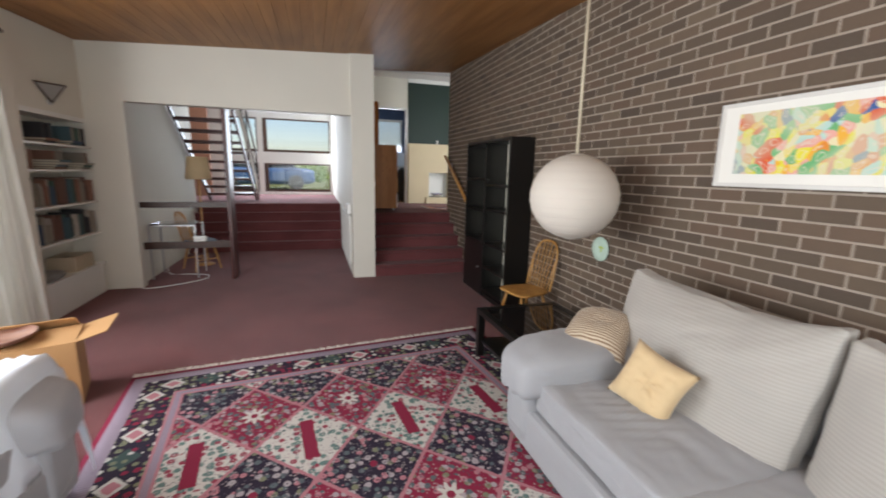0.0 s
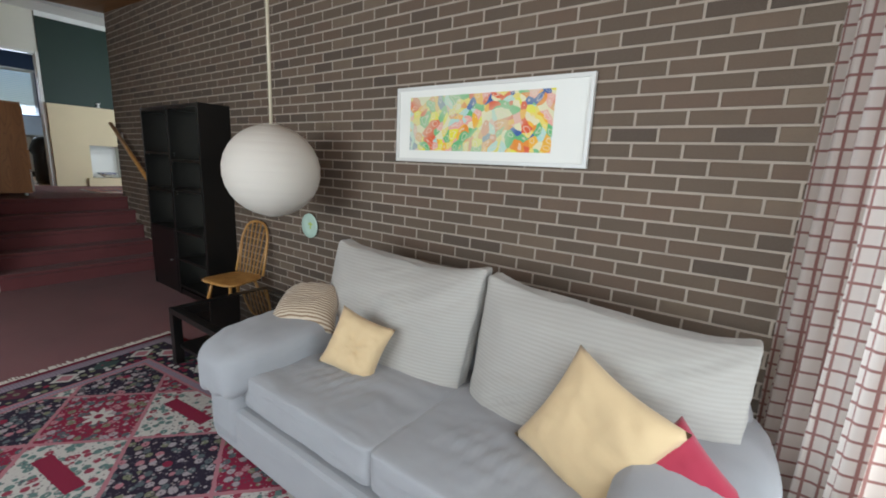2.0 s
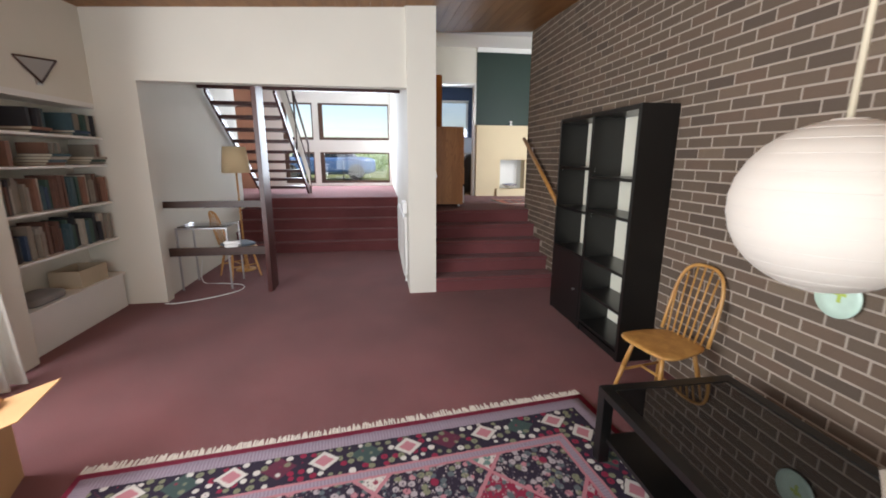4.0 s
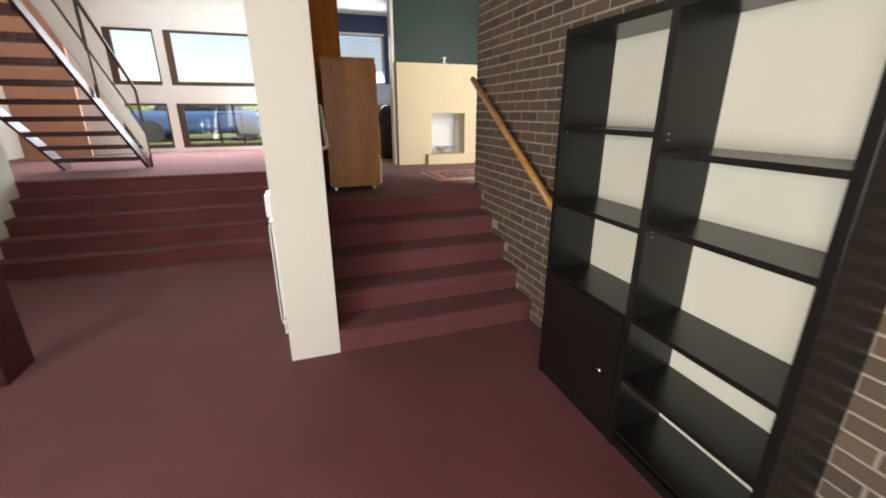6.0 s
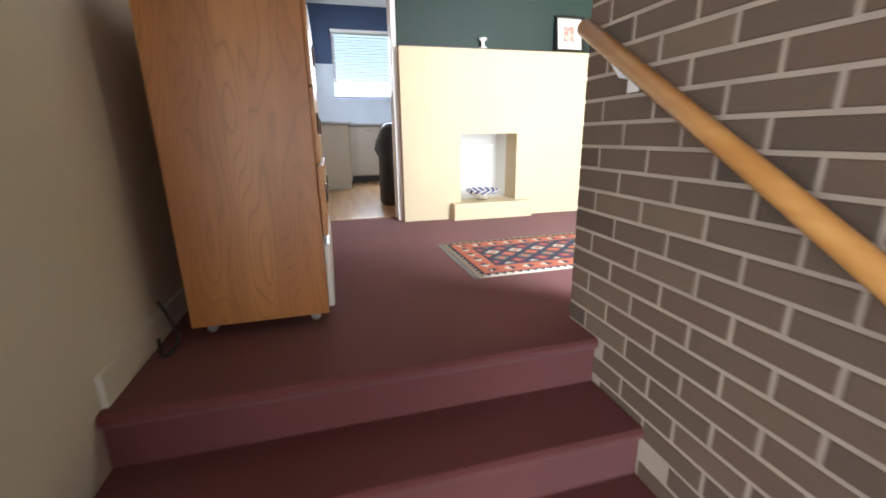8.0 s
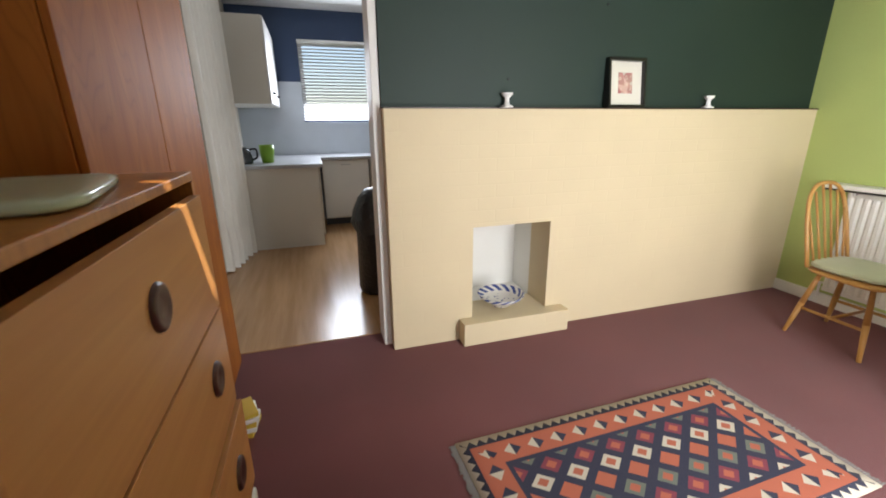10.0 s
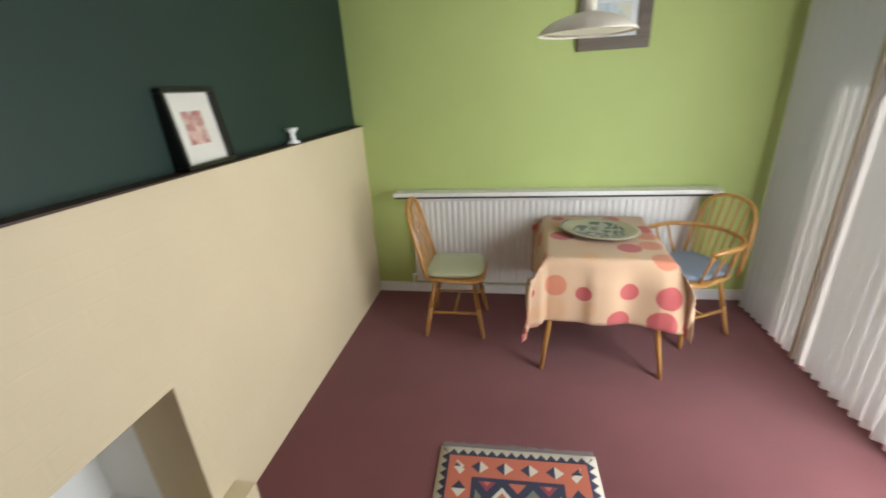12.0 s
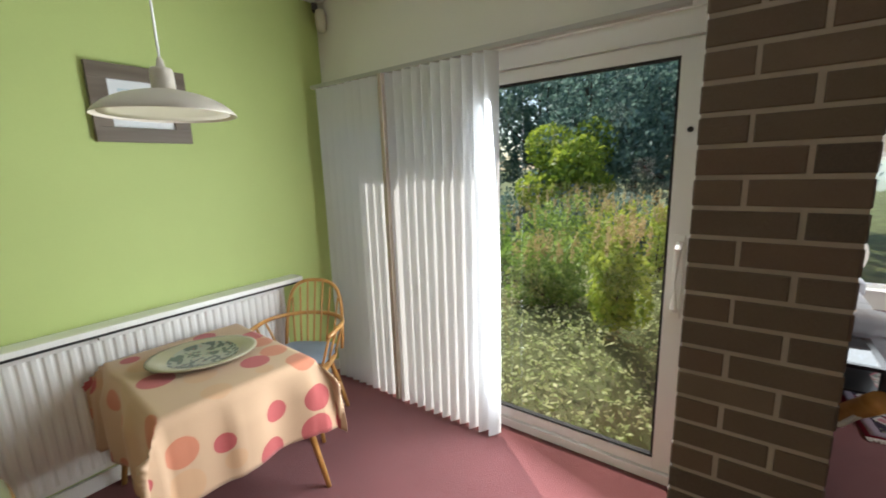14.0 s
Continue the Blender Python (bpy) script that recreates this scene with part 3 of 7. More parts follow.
def scatter_cushion(label, mat, m, size=0.42, thick=0.15, seed=0, droop=0.0):
    c = thing("cushion", label, "cushion", "scatter cushions", m)
    bm = B()
    n = 24
    for sgn in (1, -1):
        def f(u, v, sgn=sgn):
            a, b = u * 2 - 1, v * 2 - 1
            pinch = 1 - 0.10 * (1 - a * a) * (abs(b) ** 2) - 0.10 * (1 - b * b) * (abs(a) ** 2)
            h = thick / 2 * ((1 - a ** 4) * (1 - b ** 4)) ** 0.6
            h *= 1 + 0.14 * noise.noise(Vector((a * 2.2 + seed, b * 2.2, sgn))) + 0.12 * noise.noise(Vector((a * 6 + seed, b * 6, sgn)))
            r2 = math.sqrt(a * a + b * b)
            h *= 1 - (0.30 if size < 0.36 else 0.10) * math.exp(-9 * ((a - 0.05) ** 2 + (b + 0.1) ** 2)) * (1 + 0.8 * math.sin(5 * math.atan2(b, a) + seed))
            return Vector((a * size / 2 * pinch, b * size / 2 * pinch, sgn * h + droop * max(0.0, r2 - 0.25) ** 2))
        grid(bm, n, n, f)
    bmesh.ops.remove_doubles(bm, verts=bm.verts, dist=0.0005)
    part("cover", bm, mat, c, smooth=True)
    return c


def windsor(m, label, arms=False, wood_mat=None, cushion=None, cushion_label="", n_sp=6, group="spindle back chairs"):
    """Faces -x; seat centre at the origin."""
    W = wood_mat or M["oak"]
    c = thing("windsor_chair", label, "chair", group, m)
    s = soft_box(0.43, 0.42, 0.035, 8, 4)
    for v in s.verts:
        v.co.y *= 1 - 0.13 * (v.co.x / 0.215)
        v.co.z += 0.43
    part("seat", s, W, c, smooth=True)
    feet = []
    for sx in (-1, 1):
        for sy in (-1, 1):
            top, foot = (sx * 0.13, sy * 0.12, 0.42), (sx * 0.20, sy * 0.20, 0.0)
            bm = B()
            pts = [Vector(foot).lerp(Vector(top), t) for t in (0, 0.25, 0.5, 0.75, 1)]
            tube(bm, pts[:3], 0.012, 8, 0.018)
            tube(bm, pts[2:], 0.018, 8, 0.013)
            part("leg", bm, W, c, smooth=True)
            feet.append((Vector(foot).lerp(Vector(top), 0.42), sx, sy))
    for sy in (-1, 1):
        a, b = [f[0] for f in feet if f[2] == sy]
        part("stretcher", tube(B(), [a, a.lerp(b, 0.5), b], 0.010, 8), W, c, smooth=True)
    mid = [(feet[0][0] + feet[2][0]) / 2, (feet[1][0] + feet[3][0]) / 2]
    part("stretcher", tube(B(), [Vector((0, feet[0][0].y, feet[0][0].z)), Vector((0, feet[1][0].y, feet[1][0].z))], 0.010, 8), W, c, smooth=True)
    hb, wb = (0.45, 0.22) if arms else (0.50, 0.20)

    def hoop(t):
        a = math.pi * t
        y = -wb * math.copysign(abs(math.cos(a)) ** 0.75, math.cos(a)) * (1 - 0.08 * math.cos(2 * a))
        z = 0.445 + hb * math.sin(a) ** 0.62
        return Vector((0.175 + 0.24 * (z - 0.445), y, z))
    part("back_hoop", tube(B(), [hoop(i / 28) for i in range(29)], 0.012, 8), W, c, smooth=True)
    for i in range(n_sp):
        y = (i - (n_sp - 1) / 2) * 0.31 / n_sp
        k = max(0.0, 1 - (abs(y * 1.3) / wb) ** 2)
        z1 = 0.445 + hb * (k ** 0.5) ** 0.62 - 0.005
        yt = y * 1.25
        part("spindle", tube(B(), [(0.17, y, 0.44), (0.17 + 0.12 * (z1 - 0.44), (y + yt) / 2, (0.44 + z1) / 2), (0.175 + 0.24 * (z1 - 0.445), yt, z1)], 0.007, 6), W, c, smooth=True)
    if arms:
        pts = []
        for i in range(19):
            a = -math.pi / 2 * 1.0 + math.pi * i / 18
            pts.append(Vector((0.02 + 0.23 * math.cos(a), 0.27 * math.sin(a), 0.67)))
        pts = [Vector((-0.16, -0.27, 0.665))] + pts + [Vector((-0.16, 0.27, 0.665))]
        part("arm_bow", tube(B(), pts, 0.014, 8), W, c, smooth=True)
        for sy in (-1, 1):
            for x in (-0.12, -0.02, 0.08):
                part("arm_spindle", tube(B(), [(x, sy * 0.19, 0.445), (x - 0.02, sy * 0.268, 0.665)], 0.008, 6), W, c, smooth=True)
    if cushion:
        q = thing("seat_pad", cushion_label, "cushion", "chair seat pads", m)
        s = soft_box(0.40, 0.39, 0.045, 8, 4, 0.2, 4, 0.003)
        for v in s.verts:
            v.co.z += 0.468
        s_pts = [Vector((v.co.x, v.co.y, 0.468)) for v in s.verts]
        part("cover", s, cushion, q, smooth=True)
        rim = {}
        for v in s_pts:
            k = int((math.atan2(v.y, v.x) + math.pi) / (2 * math.pi) * 32) % 32
            if k not in rim or v.xy.length > rim[k].xy.length:
                rim[k] = v
        loop = [rim[k] for k in sorted(rim)]
        part("piping", tube(B(), loop + loop[:1], 0.0035, 5), cushion, q, "corded seam round the pad", smooth=True)
    return c


def rug_mat():
    """Woven pattern from the object's own plane: nested borders, lozenge lattice, florets."""
    m, n, l, b = base_mat("patterned_wool_pile", 0.95)
    co = coords(n)
    sp = n.new("ShaderNodeSeparateXYZ")
    wob = n.new("ShaderNodeTexNoise")
    wob.inputs["Scale"].default_value = 30
    l.new(co, wob.inputs["Vector"])
    wv = n.new("ShaderNodeVectorMath")
    wv.operation = "MULTIPLY_ADD"
    l.new(wob.outputs["Color"], wv.inputs[0])
    wv.inputs[1].default_value = (0.012, 0.012, 0)
    l.new(co, wv.inputs[2])
    l.new(wv.outputs[0], sp.inputs[0])
    x, y = sp.outputs[0], sp.outputs[1]
    ax = mt(n, l, "ABSOLUTE", x)
    ay = mt(n, l, "ABSOLUTE", y)
    ex = mt(n, l, "SUBTRACT", 1.50, ax)
    ey = mt(n, l, "SUBTRACT", 2.00, ay)
    e = mt(n, l, "MINIMUM", ex, ey)
    navy, red, cream, green, pink, sage = (0.020, 0.015, 0.032, 1), (0.25, 0.016, 0.050, 1), (0.60, 0.57, 0.52, 1), (0.050, 0.095, 0.085, 1), (0.46, 0.19, 0.22, 1), (0.20, 0.21, 0.13, 1)
    gt = lambda a, k: mt(n, l, "GREATER_THAN", a, k)
    lt = lambda a, k: mt(n, l, "LESS_THAN", a, k)
    # lozenge lattice in the field
    sx, sy = 0.62, 0.74
    u = mt(n, l, "ADD", mt(n, l, "DIVIDE", x, sx), mt(n, l, "DIVIDE", y, sy))
    v = mt(n, l, "SUBTRACT", mt(n, l, "DIVIDE", x, sx), mt(n, l, "DIVIDE", y, sy))
    fu, fv = mt(n, l, "FRACT", u), mt(n, l, "FRACT", v)
    iu, iv = mt(n, l, "FLOOR", u), mt(n, l, "FLOOR", v)
    pick = mt(n, l, "MODULO", mt(n, l, "ADD", mt(n, l, "ADD", iu, mt(n, l, "MULTIPLY", iv, 2)), 300), 3)
    cell = mixc(n, l, gt(pick, 0.5), red, navy)
    cell = mixc(n, l, gt(pick, 1.5), cell, cream)
    vor = n.new("ShaderNodeTexVoronoi")
    vor.inputs["Scale"].default_value = 23
    vor.inputs["Randomness"].default_value = 0.95
    l.new(wv.outputs[0], vor.inputs["Vector"])
    d = vor.outputs["Distance"]
    hue = n.new("ShaderNodeSeparateColor")
    l.new(vor.outputs["Color"], hue.inputs[0])
    flower = mixc(n, l, gt(hue.outputs[0], 0.35), (0.10, 0.13, 0.14, 1), (0.40, 0.35, 0.36, 1))
    flower = mixc(n, l, gt(hue.outputs[0], 0.62), flower, pink)
    flower = mixc(n, l, gt(hue.outputs[0], 0.80), flower, sage)
    flower_on_cream = mixc(n, l, gt(hue.outputs[1], 0.62), (0.13, 0.22, 0.20, 1), (0.30, 0.05, 0.08, 1))
    flower = mixc(n, l, gt(pick, 1.5), flower, flower_on_cream)
    petals = mt(n, l, "MULTIPLY", gt(mt(n, l, "ADD", d, 0), 0.10), lt(d, 0.46))
    cell = mixc(n, l, petals, cell, flower)
    v2 = n.new("ShaderNodeTexVoronoi")
    v2.inputs["Scale"].default_value = 52
    l.new(wv.outputs[0], v2.inputs["Vector"])
    h2 = n.new("ShaderNodeSeparateColor")
    l.new(v2.outputs["Color"], h2.inputs[0])
    tiny = mixc(n, l, gt(h2.outputs[0], 0.5), (0.42, 0.36, 0.35, 1), (0.08, 0.07, 0.10, 1))
    cell = mixc(n, l, mt(n, l, "MULTIPLY", gt(h2.outputs[1], 0.22), mt(n, l, "MULTIPLY", lt(v2.outputs["Distance"], 0.34), 0.75)), cell, tiny)
    cx = mt(n, l, "SUBTRACT", mt(n, l, "ADD", fu, fv), 1.0)
    cy = mt(n, l, "SUBTRACT", fu, fv)
    rad = mt(n, l, "SQRT", mt(n, l, "ADD", mt(n, l, "MULTIPLY", cx, cx), mt(n, l, "MULTIPLY", cy, cy)))
    ang = mt(n, l, "ARCTAN2", cx, cy)
    star = mt(n, l, "ADD", 0.19, mt(n, l, "MULTIPLY", mt(n, l, "COSINE", mt(n, l, "MULTIPLY", ang, 8)), 0.06))
    onstar = mt(n, l, "LESS_THAN", rad, star)
    cell = mixc(n, l, mt(n, l, "MULTIPLY", onstar, lt(pick, 0.5)), cell, cream)
    cell = mixc(n, l, mt(n, l, "MULTIPLY", lt(rad, 0.07), lt(pick, 1.5)), cell, red)
    bar = mt(n, l, "MULTIPLY", lt(mt(n, l, "ABSOLUTE", cx), 0.13), lt(mt(n, l, "ABSOLUTE", cy), 0.52))
    cell = mixc(n, l, mt(n, l, "MULTIPLY", bar, gt(pick, 1.5)), cell, red)
    edge = mt(n, l, "MINIMUM", mt(n, l, "MINIMUM", fu, fv), mt(n, l, "SUBTRACT", 1.0, mt(n, l, "MAXIMUM", fu, fv)))
    cell = mixc(n, l, lt(edge, 0.022), cell, pink)
    # borders
    vb = n.new("ShaderNodeTexVoronoi")
    vb.inputs["Scale"].default_value = 18
    vb.inputs["Randomness"].default_value = 0.6
    l.new(wv.outputs[0], vb.inputs["Vector"])
    hb = n.new("ShaderNodeSeparateColor")
    l.new(vb.outputs["Color"], hb.inputs[0])
    bf = mixc(n, l, gt(hb.outputs[0], 0.4), sage, cream)
    bf = mixc(n, l, gt(hb.outputs[0], 0.7), bf, red)
    bord = mixc(n, l, mt(n, l, "MULTIPLY", lt(vb.outputs["Distance"], 0.36), gt(vb.outputs["Distance"], 0.08)), navy, bf)
    # large medallions along the main border
    along = mt(n, l, "FRACT", mt(n, l, "DIVIDE", mt(n, l, "ADD", mixv(n, l, lt(ex, ey), x, y), 8.0), 0.47))
    a1 = mt(n, l, "ABSOLUTE", mt(n, l, "SUBTRACT", along, 0.5))
    a2 = mt(n, l, "ABSOLUTE", mt(n, l, "SUBTRACT", e, 0.215))
    med = mt(n, l, "ADD", mt(n, l, "MULTIPLY", a1, 0.47 / 0.085), mt(n, l, "MULTIPLY", a2, 1 / 0.075))
    which = mt(n, l, "MODULO", mt(n, l, "FLOOR", mt(n, l, "DIVIDE", mt(n, l, "ADD", mixv(n, l, lt(ex, ey), x, y), 8.0), 0.235)), 2)
    bord = mixc(n, l, mt(n, l, "MULTIPLY", lt(med, 1.1), 0.85), bord, navy)
    bord = mixc(n, l, lt(med, 1.0), bord, cream)
    bord = mixc(n, l, lt(med, 0.62), bord, pink)
    along2 = mt(n, l, "FRACT", mt(n, l, "ADD", along, 0.5))
    b1 = mt(n, l, "ABSOLUTE", mt(n, l, "SUBTRACT", along2, 0.5))
    med2 = mt(n, l, "ADD", mt(n, l, "MULTIPLY", b1, 0.47 / 0.095), mt(n, l, "MULTIPLY", a2, 1 / 0.085))
    bord = mixc(n, l, mt(n, l, "MULTIPLY", lt(med2, 1.0), mt(n, l, "MULTIPLY_ADD", lt(vb.outputs["Distance"], 0.30), -0.7, 0.8)), bord, mixc(n, l, gt(mt(n, l, "SINE", mt(n, l, "MULTIPLY", mt(n, l, "ADD", x, y), 6)), 0.0), green, (0.13, 0.025, 0.05, 1)))
    guard = n.new("ShaderNodeTexVoronoi")
    guard.inputs["Scale"].default_value = 34
    guard.inputs["Randomness"].default_value = 0.2
    l.new(co, guard.inputs["Vector"])
    run = mixv(n, l, lt(ex, ey), x, y)
    comb = gt(mt(n, l, "FRACT", mt(n, l, "MULTIPLY", run, 55)), 0.62)
    gcol = mixc(n, l, mt(n, l, "MULTIPLY", comb, 0.35), (0.33, 0.27, 0.33, 1), (0.12, 0.07, 0.10, 1))
    gcol = mixc(n, l, mt(n, l, "MULTIPLY", lt(guard.outputs["Distance"], 0.22), 0.45), gcol, (0.05, 0.03, 0.05, 1))
    out = mixc(n, l, lt(e, 0.405), cell, gcol)
    out = mixc(n, l, lt(e, 0.345), out, bord)
    out = mixc(n, l, lt(e, 0.125), out, gcol)
    out = mixc(n, l, lt(e, 0.035), out, red)
    line = mt(n, l, "ADD", lt(mt(n, l, "ABSOLUTE", mt(n, l, "SUBTRACT", e, 0.35)), 0.008), lt(mt(n, l, "ABSOLUTE", mt(n, l, "SUBTRACT", e, 0.405)), 0.008))
    out = mixc(n, l, line, out, pink)
    fine = noise_n(n, l, co, 260, 2)
    out = mixc(n, l, mt(n, l, "MULTIPLY", fine, 0.3), out, (0.09, 0.07, 0.07, 1))
    l.new(out, b.inputs["Base Color"])
    b.inputs["Specular IOR Level"].default_value = 0.1
    add_bump(n, l, b, fine, 0.6, 0.004)
    return m


def mixv(n, l, fac, a, b):
    """b where fac is 1 along the x edges, else a, chosen as plain numbers."""
    x = n.new("ShaderNodeMix")
    l.new(fac, x.inputs[0])
    l.new(a, x.inputs[2])
    l.new(b, x.inputs[3])
    return x.outputs[0]


def rug():
    ang = 6.6
    r = thing("rug", "large red, navy and cream patterned wool rug with fringed ends", "rug", m=pose(-2.33, -2.62, 0.002, 0, 0, ang) @ pose(0, -2.0, 0))
    bm = B()
    grid(bm, 30, 40, lambda u, v: Vector(((u - 0.5) * 3.0, (v - 0.5) * 4.0, 0.011 + 0.002 * noise.noise(Vector((u * 5, v * 6, 0))))))
    o = part("weave", bm, rug_mat(), r, smooth=True)
    thicken(o, 0.009)
    bm = B()
    rr = random.Random(5)
    for sy in (1, -1):
        x = -1.5
        while x < 1.5:
            j = rr.uniform(-0.012, 0.012)
            w = rr.uniform(0.006, 0.011)
            ln = rr.uniform(0.045, 0.075)
            z = rr.uniform(0.004, 0.009)
            vs = [bm.verts.new(p) for p in ((x, sy * 2.0, 0.009), (x + w, sy * 2.0, 0.009), (x + w + j, sy * (2.0 + ln), z), (x + j, sy * (2.0 + ln), z))]
            lo = [bm.verts.new(v.co - Vector((0, 0, 0.004))) for v in vs]
            bm.faces.new(vs)
            bm.faces.new(lo)
            for k in range(4):
                bm.faces.new((vs[k], vs[(k + 1) % 4], lo[(k + 1) % 4], lo[k]))
            x += w + rr.uniform(0.0, 0.004)
    part("fringe", bm, fabric("cream_fringe", (0.66, 0.58, 0.50)), r)["kind"] = "stuff"


def bookcase():
    y0, y1, D, Z = -2.03, -0.64, 0.31, 2.05
    c = thing("bookcase", "tall black-brown open bookcase with one low door, mostly empty", "bookcase", m=pose(0, 0, 0))
    K = M["black"]
    ym = -1.33
    for a, b in ((y0, y0 + 0.04), (ym - 0.02, ym + 0.02), (y1 - 0.03, y1)):
        part("upright", box(-D, -0.004, a, b, 0, Z, 0.002), K, c)
    for a, b in ((y0 + 0.04, ym - 0.02), (ym + 0.02, y1 - 0.03)):
        part("top_board", box(-D, -0.004, a, b, Z - 0.04, Z - 0.002, 0.002), K, c)
        part("plinth", box(-D + 0.01, -0.004, a, b, 0, 0.06), K, c)
    for z in (1.50, 1.19, 0.74, 0.42, 0.11):
        part("shelf", box(-D + 0.004, -0.004, y0 + 0.04, ym - 0.02, z - 0.025, z), K, c)
    for z in (1.57, 1.16, 0.735):
        part("shelf", box(-D + 0.004, -0.004, ym + 0.02, y1 - 0.03, z - 0.025, z), K, c)
    door = part("door", box(-D - 0.004, -D + 0.014, ym + 0.022, y1 - 0.032, 0.065, 0.715, 0.002), K, c)
    k = B()
    lathe(k, [(0, 0), (0.008, 0), (0.008, 0.012), (0.014, 0.018), (0.012, 0.028), (0, 0.03)], 14)
    for v in k.verts:
        v.co = Vector((-D - 0.004 - v.co.z, -1.22 + v.co.x, 0.38 + v.co.y))
    part("knob", k, M["chrome"], door, "small steel knob", True)
    wb = surf("cream_back_panel", (0.78, 0.75, 0.62), 0.5, 0.03, 3)
    for a, b, z in ((y0 + 0.04, ym - 0.02, 0.06), (ym + 0.02, y1 - 0.03, 0.06)):
        part("back_panel", box(-0.012, -0.006, a, b, z, Z - 0.04), wb, c, "pale cream back panel")
    rr = random.Random(4)
    bm = B()
    for a in (y0 + 0.04, ym - 0.022, ym + 0.02, y1 - 0.032):
        for z in (1.535, 1.56, 1.125, 1.15):
            for x in (-0.27,):
                bx(bm, x - 0.003, x + 0.003, a, a + 0.002, z, z + 0.006)
    part("shelf_pin", bm, M["chrome"], c)["kind"] = "stuff"


def coffee_table():
    t = thing("coffee_table", "low black framed coffee table with a dark glass top", "table", m=pose(-0.665, -3.50, 0))
    K = M["black"]
    for sx in (-1, 1):
        for sy in (-1, 1):
            part("leg", box(sx * 0.365 - 0.03, sx * 0.365 + 0.03, sy * 0.43 - 0.03, sy * 0.43 + 0.03, 0.012, 0.41, 0.003), K, t)
    bm = B()
    bx(bm, -0.395, 0.395, -0.46, -0.40, 0.41, 0.45, 0.002)
    bx(bm, -0.395, 0.395, 0.40, 0.46, 0.41, 0.45, 0.002)
    bx(bm, -0.395, -0.335, -0.40, 0.40, 0.41, 0.45, 0.002)
    bx(bm, 0.335, 0.395, -0.40, 0.40, 0.41, 0.45, 0.002)
    part("top_frame", bm, K, t)
    m, n, l, b = base_mat("smoked_glass", 0.03)
    b.inputs["Base Color"].default_value = (0.012, 0.010, 0.010, 1)
    b.inputs["Specular IOR Level"].default_value = 0.9
    part("glass_top", box(-0.335, 0.335, -0.40, 0.40, 0.436, 0.446), m, t, "dark shiny glass panel")
    part("shelf", box(-0.36, 0.36, -0.43, 0.43, 0.14, 0.165, 0.002), K, t)


def pendant_globe():
    p = thing("pendant_lamp", "round white paper lantern shade hanging from a cream cord", "lamp", m=pose(-0.54, -3.61, 1.475))
    bm = B()
    prof = []
    n = 56
    for i in range(n + 1):
        a = -math.pi / 2 + math.pi * i / n
        rib = 0.0035 * (0.5 + 0.5 * math.cos(i * math.pi / 2))
        prof.append((max(0.05, (0.328 - rib) * math.cos(a)), 0.318 * math.sin(a)))
    lathe(bm, prof, 48)
    m, nn, l, b, tl = sheer("rice_paper", (0.84, 0.78, 0.70), 0.35)
    o = part("shade", bm, m, p, "white ribbed paper globe", True)
    thicken(o, 0.001)
    bm = B()
    for i in range(1, 14):
        a = -math.pi / 2 + math.pi * i / 14
        r, z = 0.327 * math.cos(a), 0.318 * math.sin(a)
        tube(bm, [(r * math.cos(t), r * math.sin(t), z) for t in (2 * math.pi * k / 40 for k in range(41))], 0.0008, 4, caps=False)
    part("rib", bm, M["paper_white"], p, smooth=True)
    top = zc(-0.54, -3.61) - 1.475
    part("cord", tube(B(), [(0, 0, 0.30), (0, 0, top)], 0.011, 8), M["cord"], p, "thick cream fabric cord", True)
    part("ceiling_rose", lathe(B(), [(0, top - 0.03), (0.03, top - 0.03), (0.045, top), (0, top)], 20), M["upvc"], p, smooth=True)
    part("bulb", lathe(B(), [(0, -0.06), (0.03, -0.045), (0.036, -0.01), (0.02, 0.04), (0.018, 0.09), (0, 0.09)], 16), M["paper_white"], p, smooth=True)


def abstract_art(name, pal, sc, size):
    m, n, l, b = base_mat(name, 0.6)
    co = coords(n)
    v = n.new("ShaderNodeTexVoronoi")
    v.inputs["Scale"].default_value = sc
    v.distance = "EUCLIDEAN"
    wob = n.new("ShaderNodeTexNoise")
    wob.inputs["Scale"].default_value = 5
    l.new(co, wob.inputs["Vector"])
    ad = n.new("ShaderNodeVectorMath")
    ad.operation = "MULTIPLY_ADD"
    l.new(wob.outputs["Color"], ad.inputs[0])
    ad.inputs[1].default_value = (0.22, 0.22, 0.22)
    l.new(co, ad.inputs[2])
    l.new(ad.outputs[0], v.inputs["Vector"])
    h = n.new("ShaderNodeSeparateColor")
    l.new(v.outputs["Color"], h.inputs[0])
    r = n.new("ShaderNodeValToRGB")
    r.color_ramp.interpolation = "CONSTANT"
    els = r.color_ramp.elements
    els[0].color = (*pal[0], 1)
    els[1].position, els[1].color = 1 / len(pal), (*pal[1], 1)
    for i in range(2, len(pal)):
        els.new(i / len(pal)).color = (*pal[i], 1)
    l.new(h.outputs[0], r.inputs[0])
    big = noise_n(n, l, co, 3.5, 1)
    bigr = n.new("ShaderNodeMapRange")
    bigr.inputs[1].default_value, bigr.inputs[2].default_value = 0.42, 0.58
    l.new(big, bigr.inputs[0])
    c = mixc(n, l, mt(n, l, "MULTIPLY", bigr.outputs[0], 0.55), r.outputs[0], (0.58, 0.62, 0.44, 1))
    ring = mt(n, l, "LESS_THAN", mt(n, l, "ABSOLUTE", mt(n, l, "SUBTRACT", v.outputs["Distance"], 0.30)), 0.05)
    c = mixc(n, l, mt(n, l, "MULTIPLY", ring, 0.6), c, (0.70, 0.62, 0.48, 1))
    l.new(c, b.inputs["Base Color"])
    return m


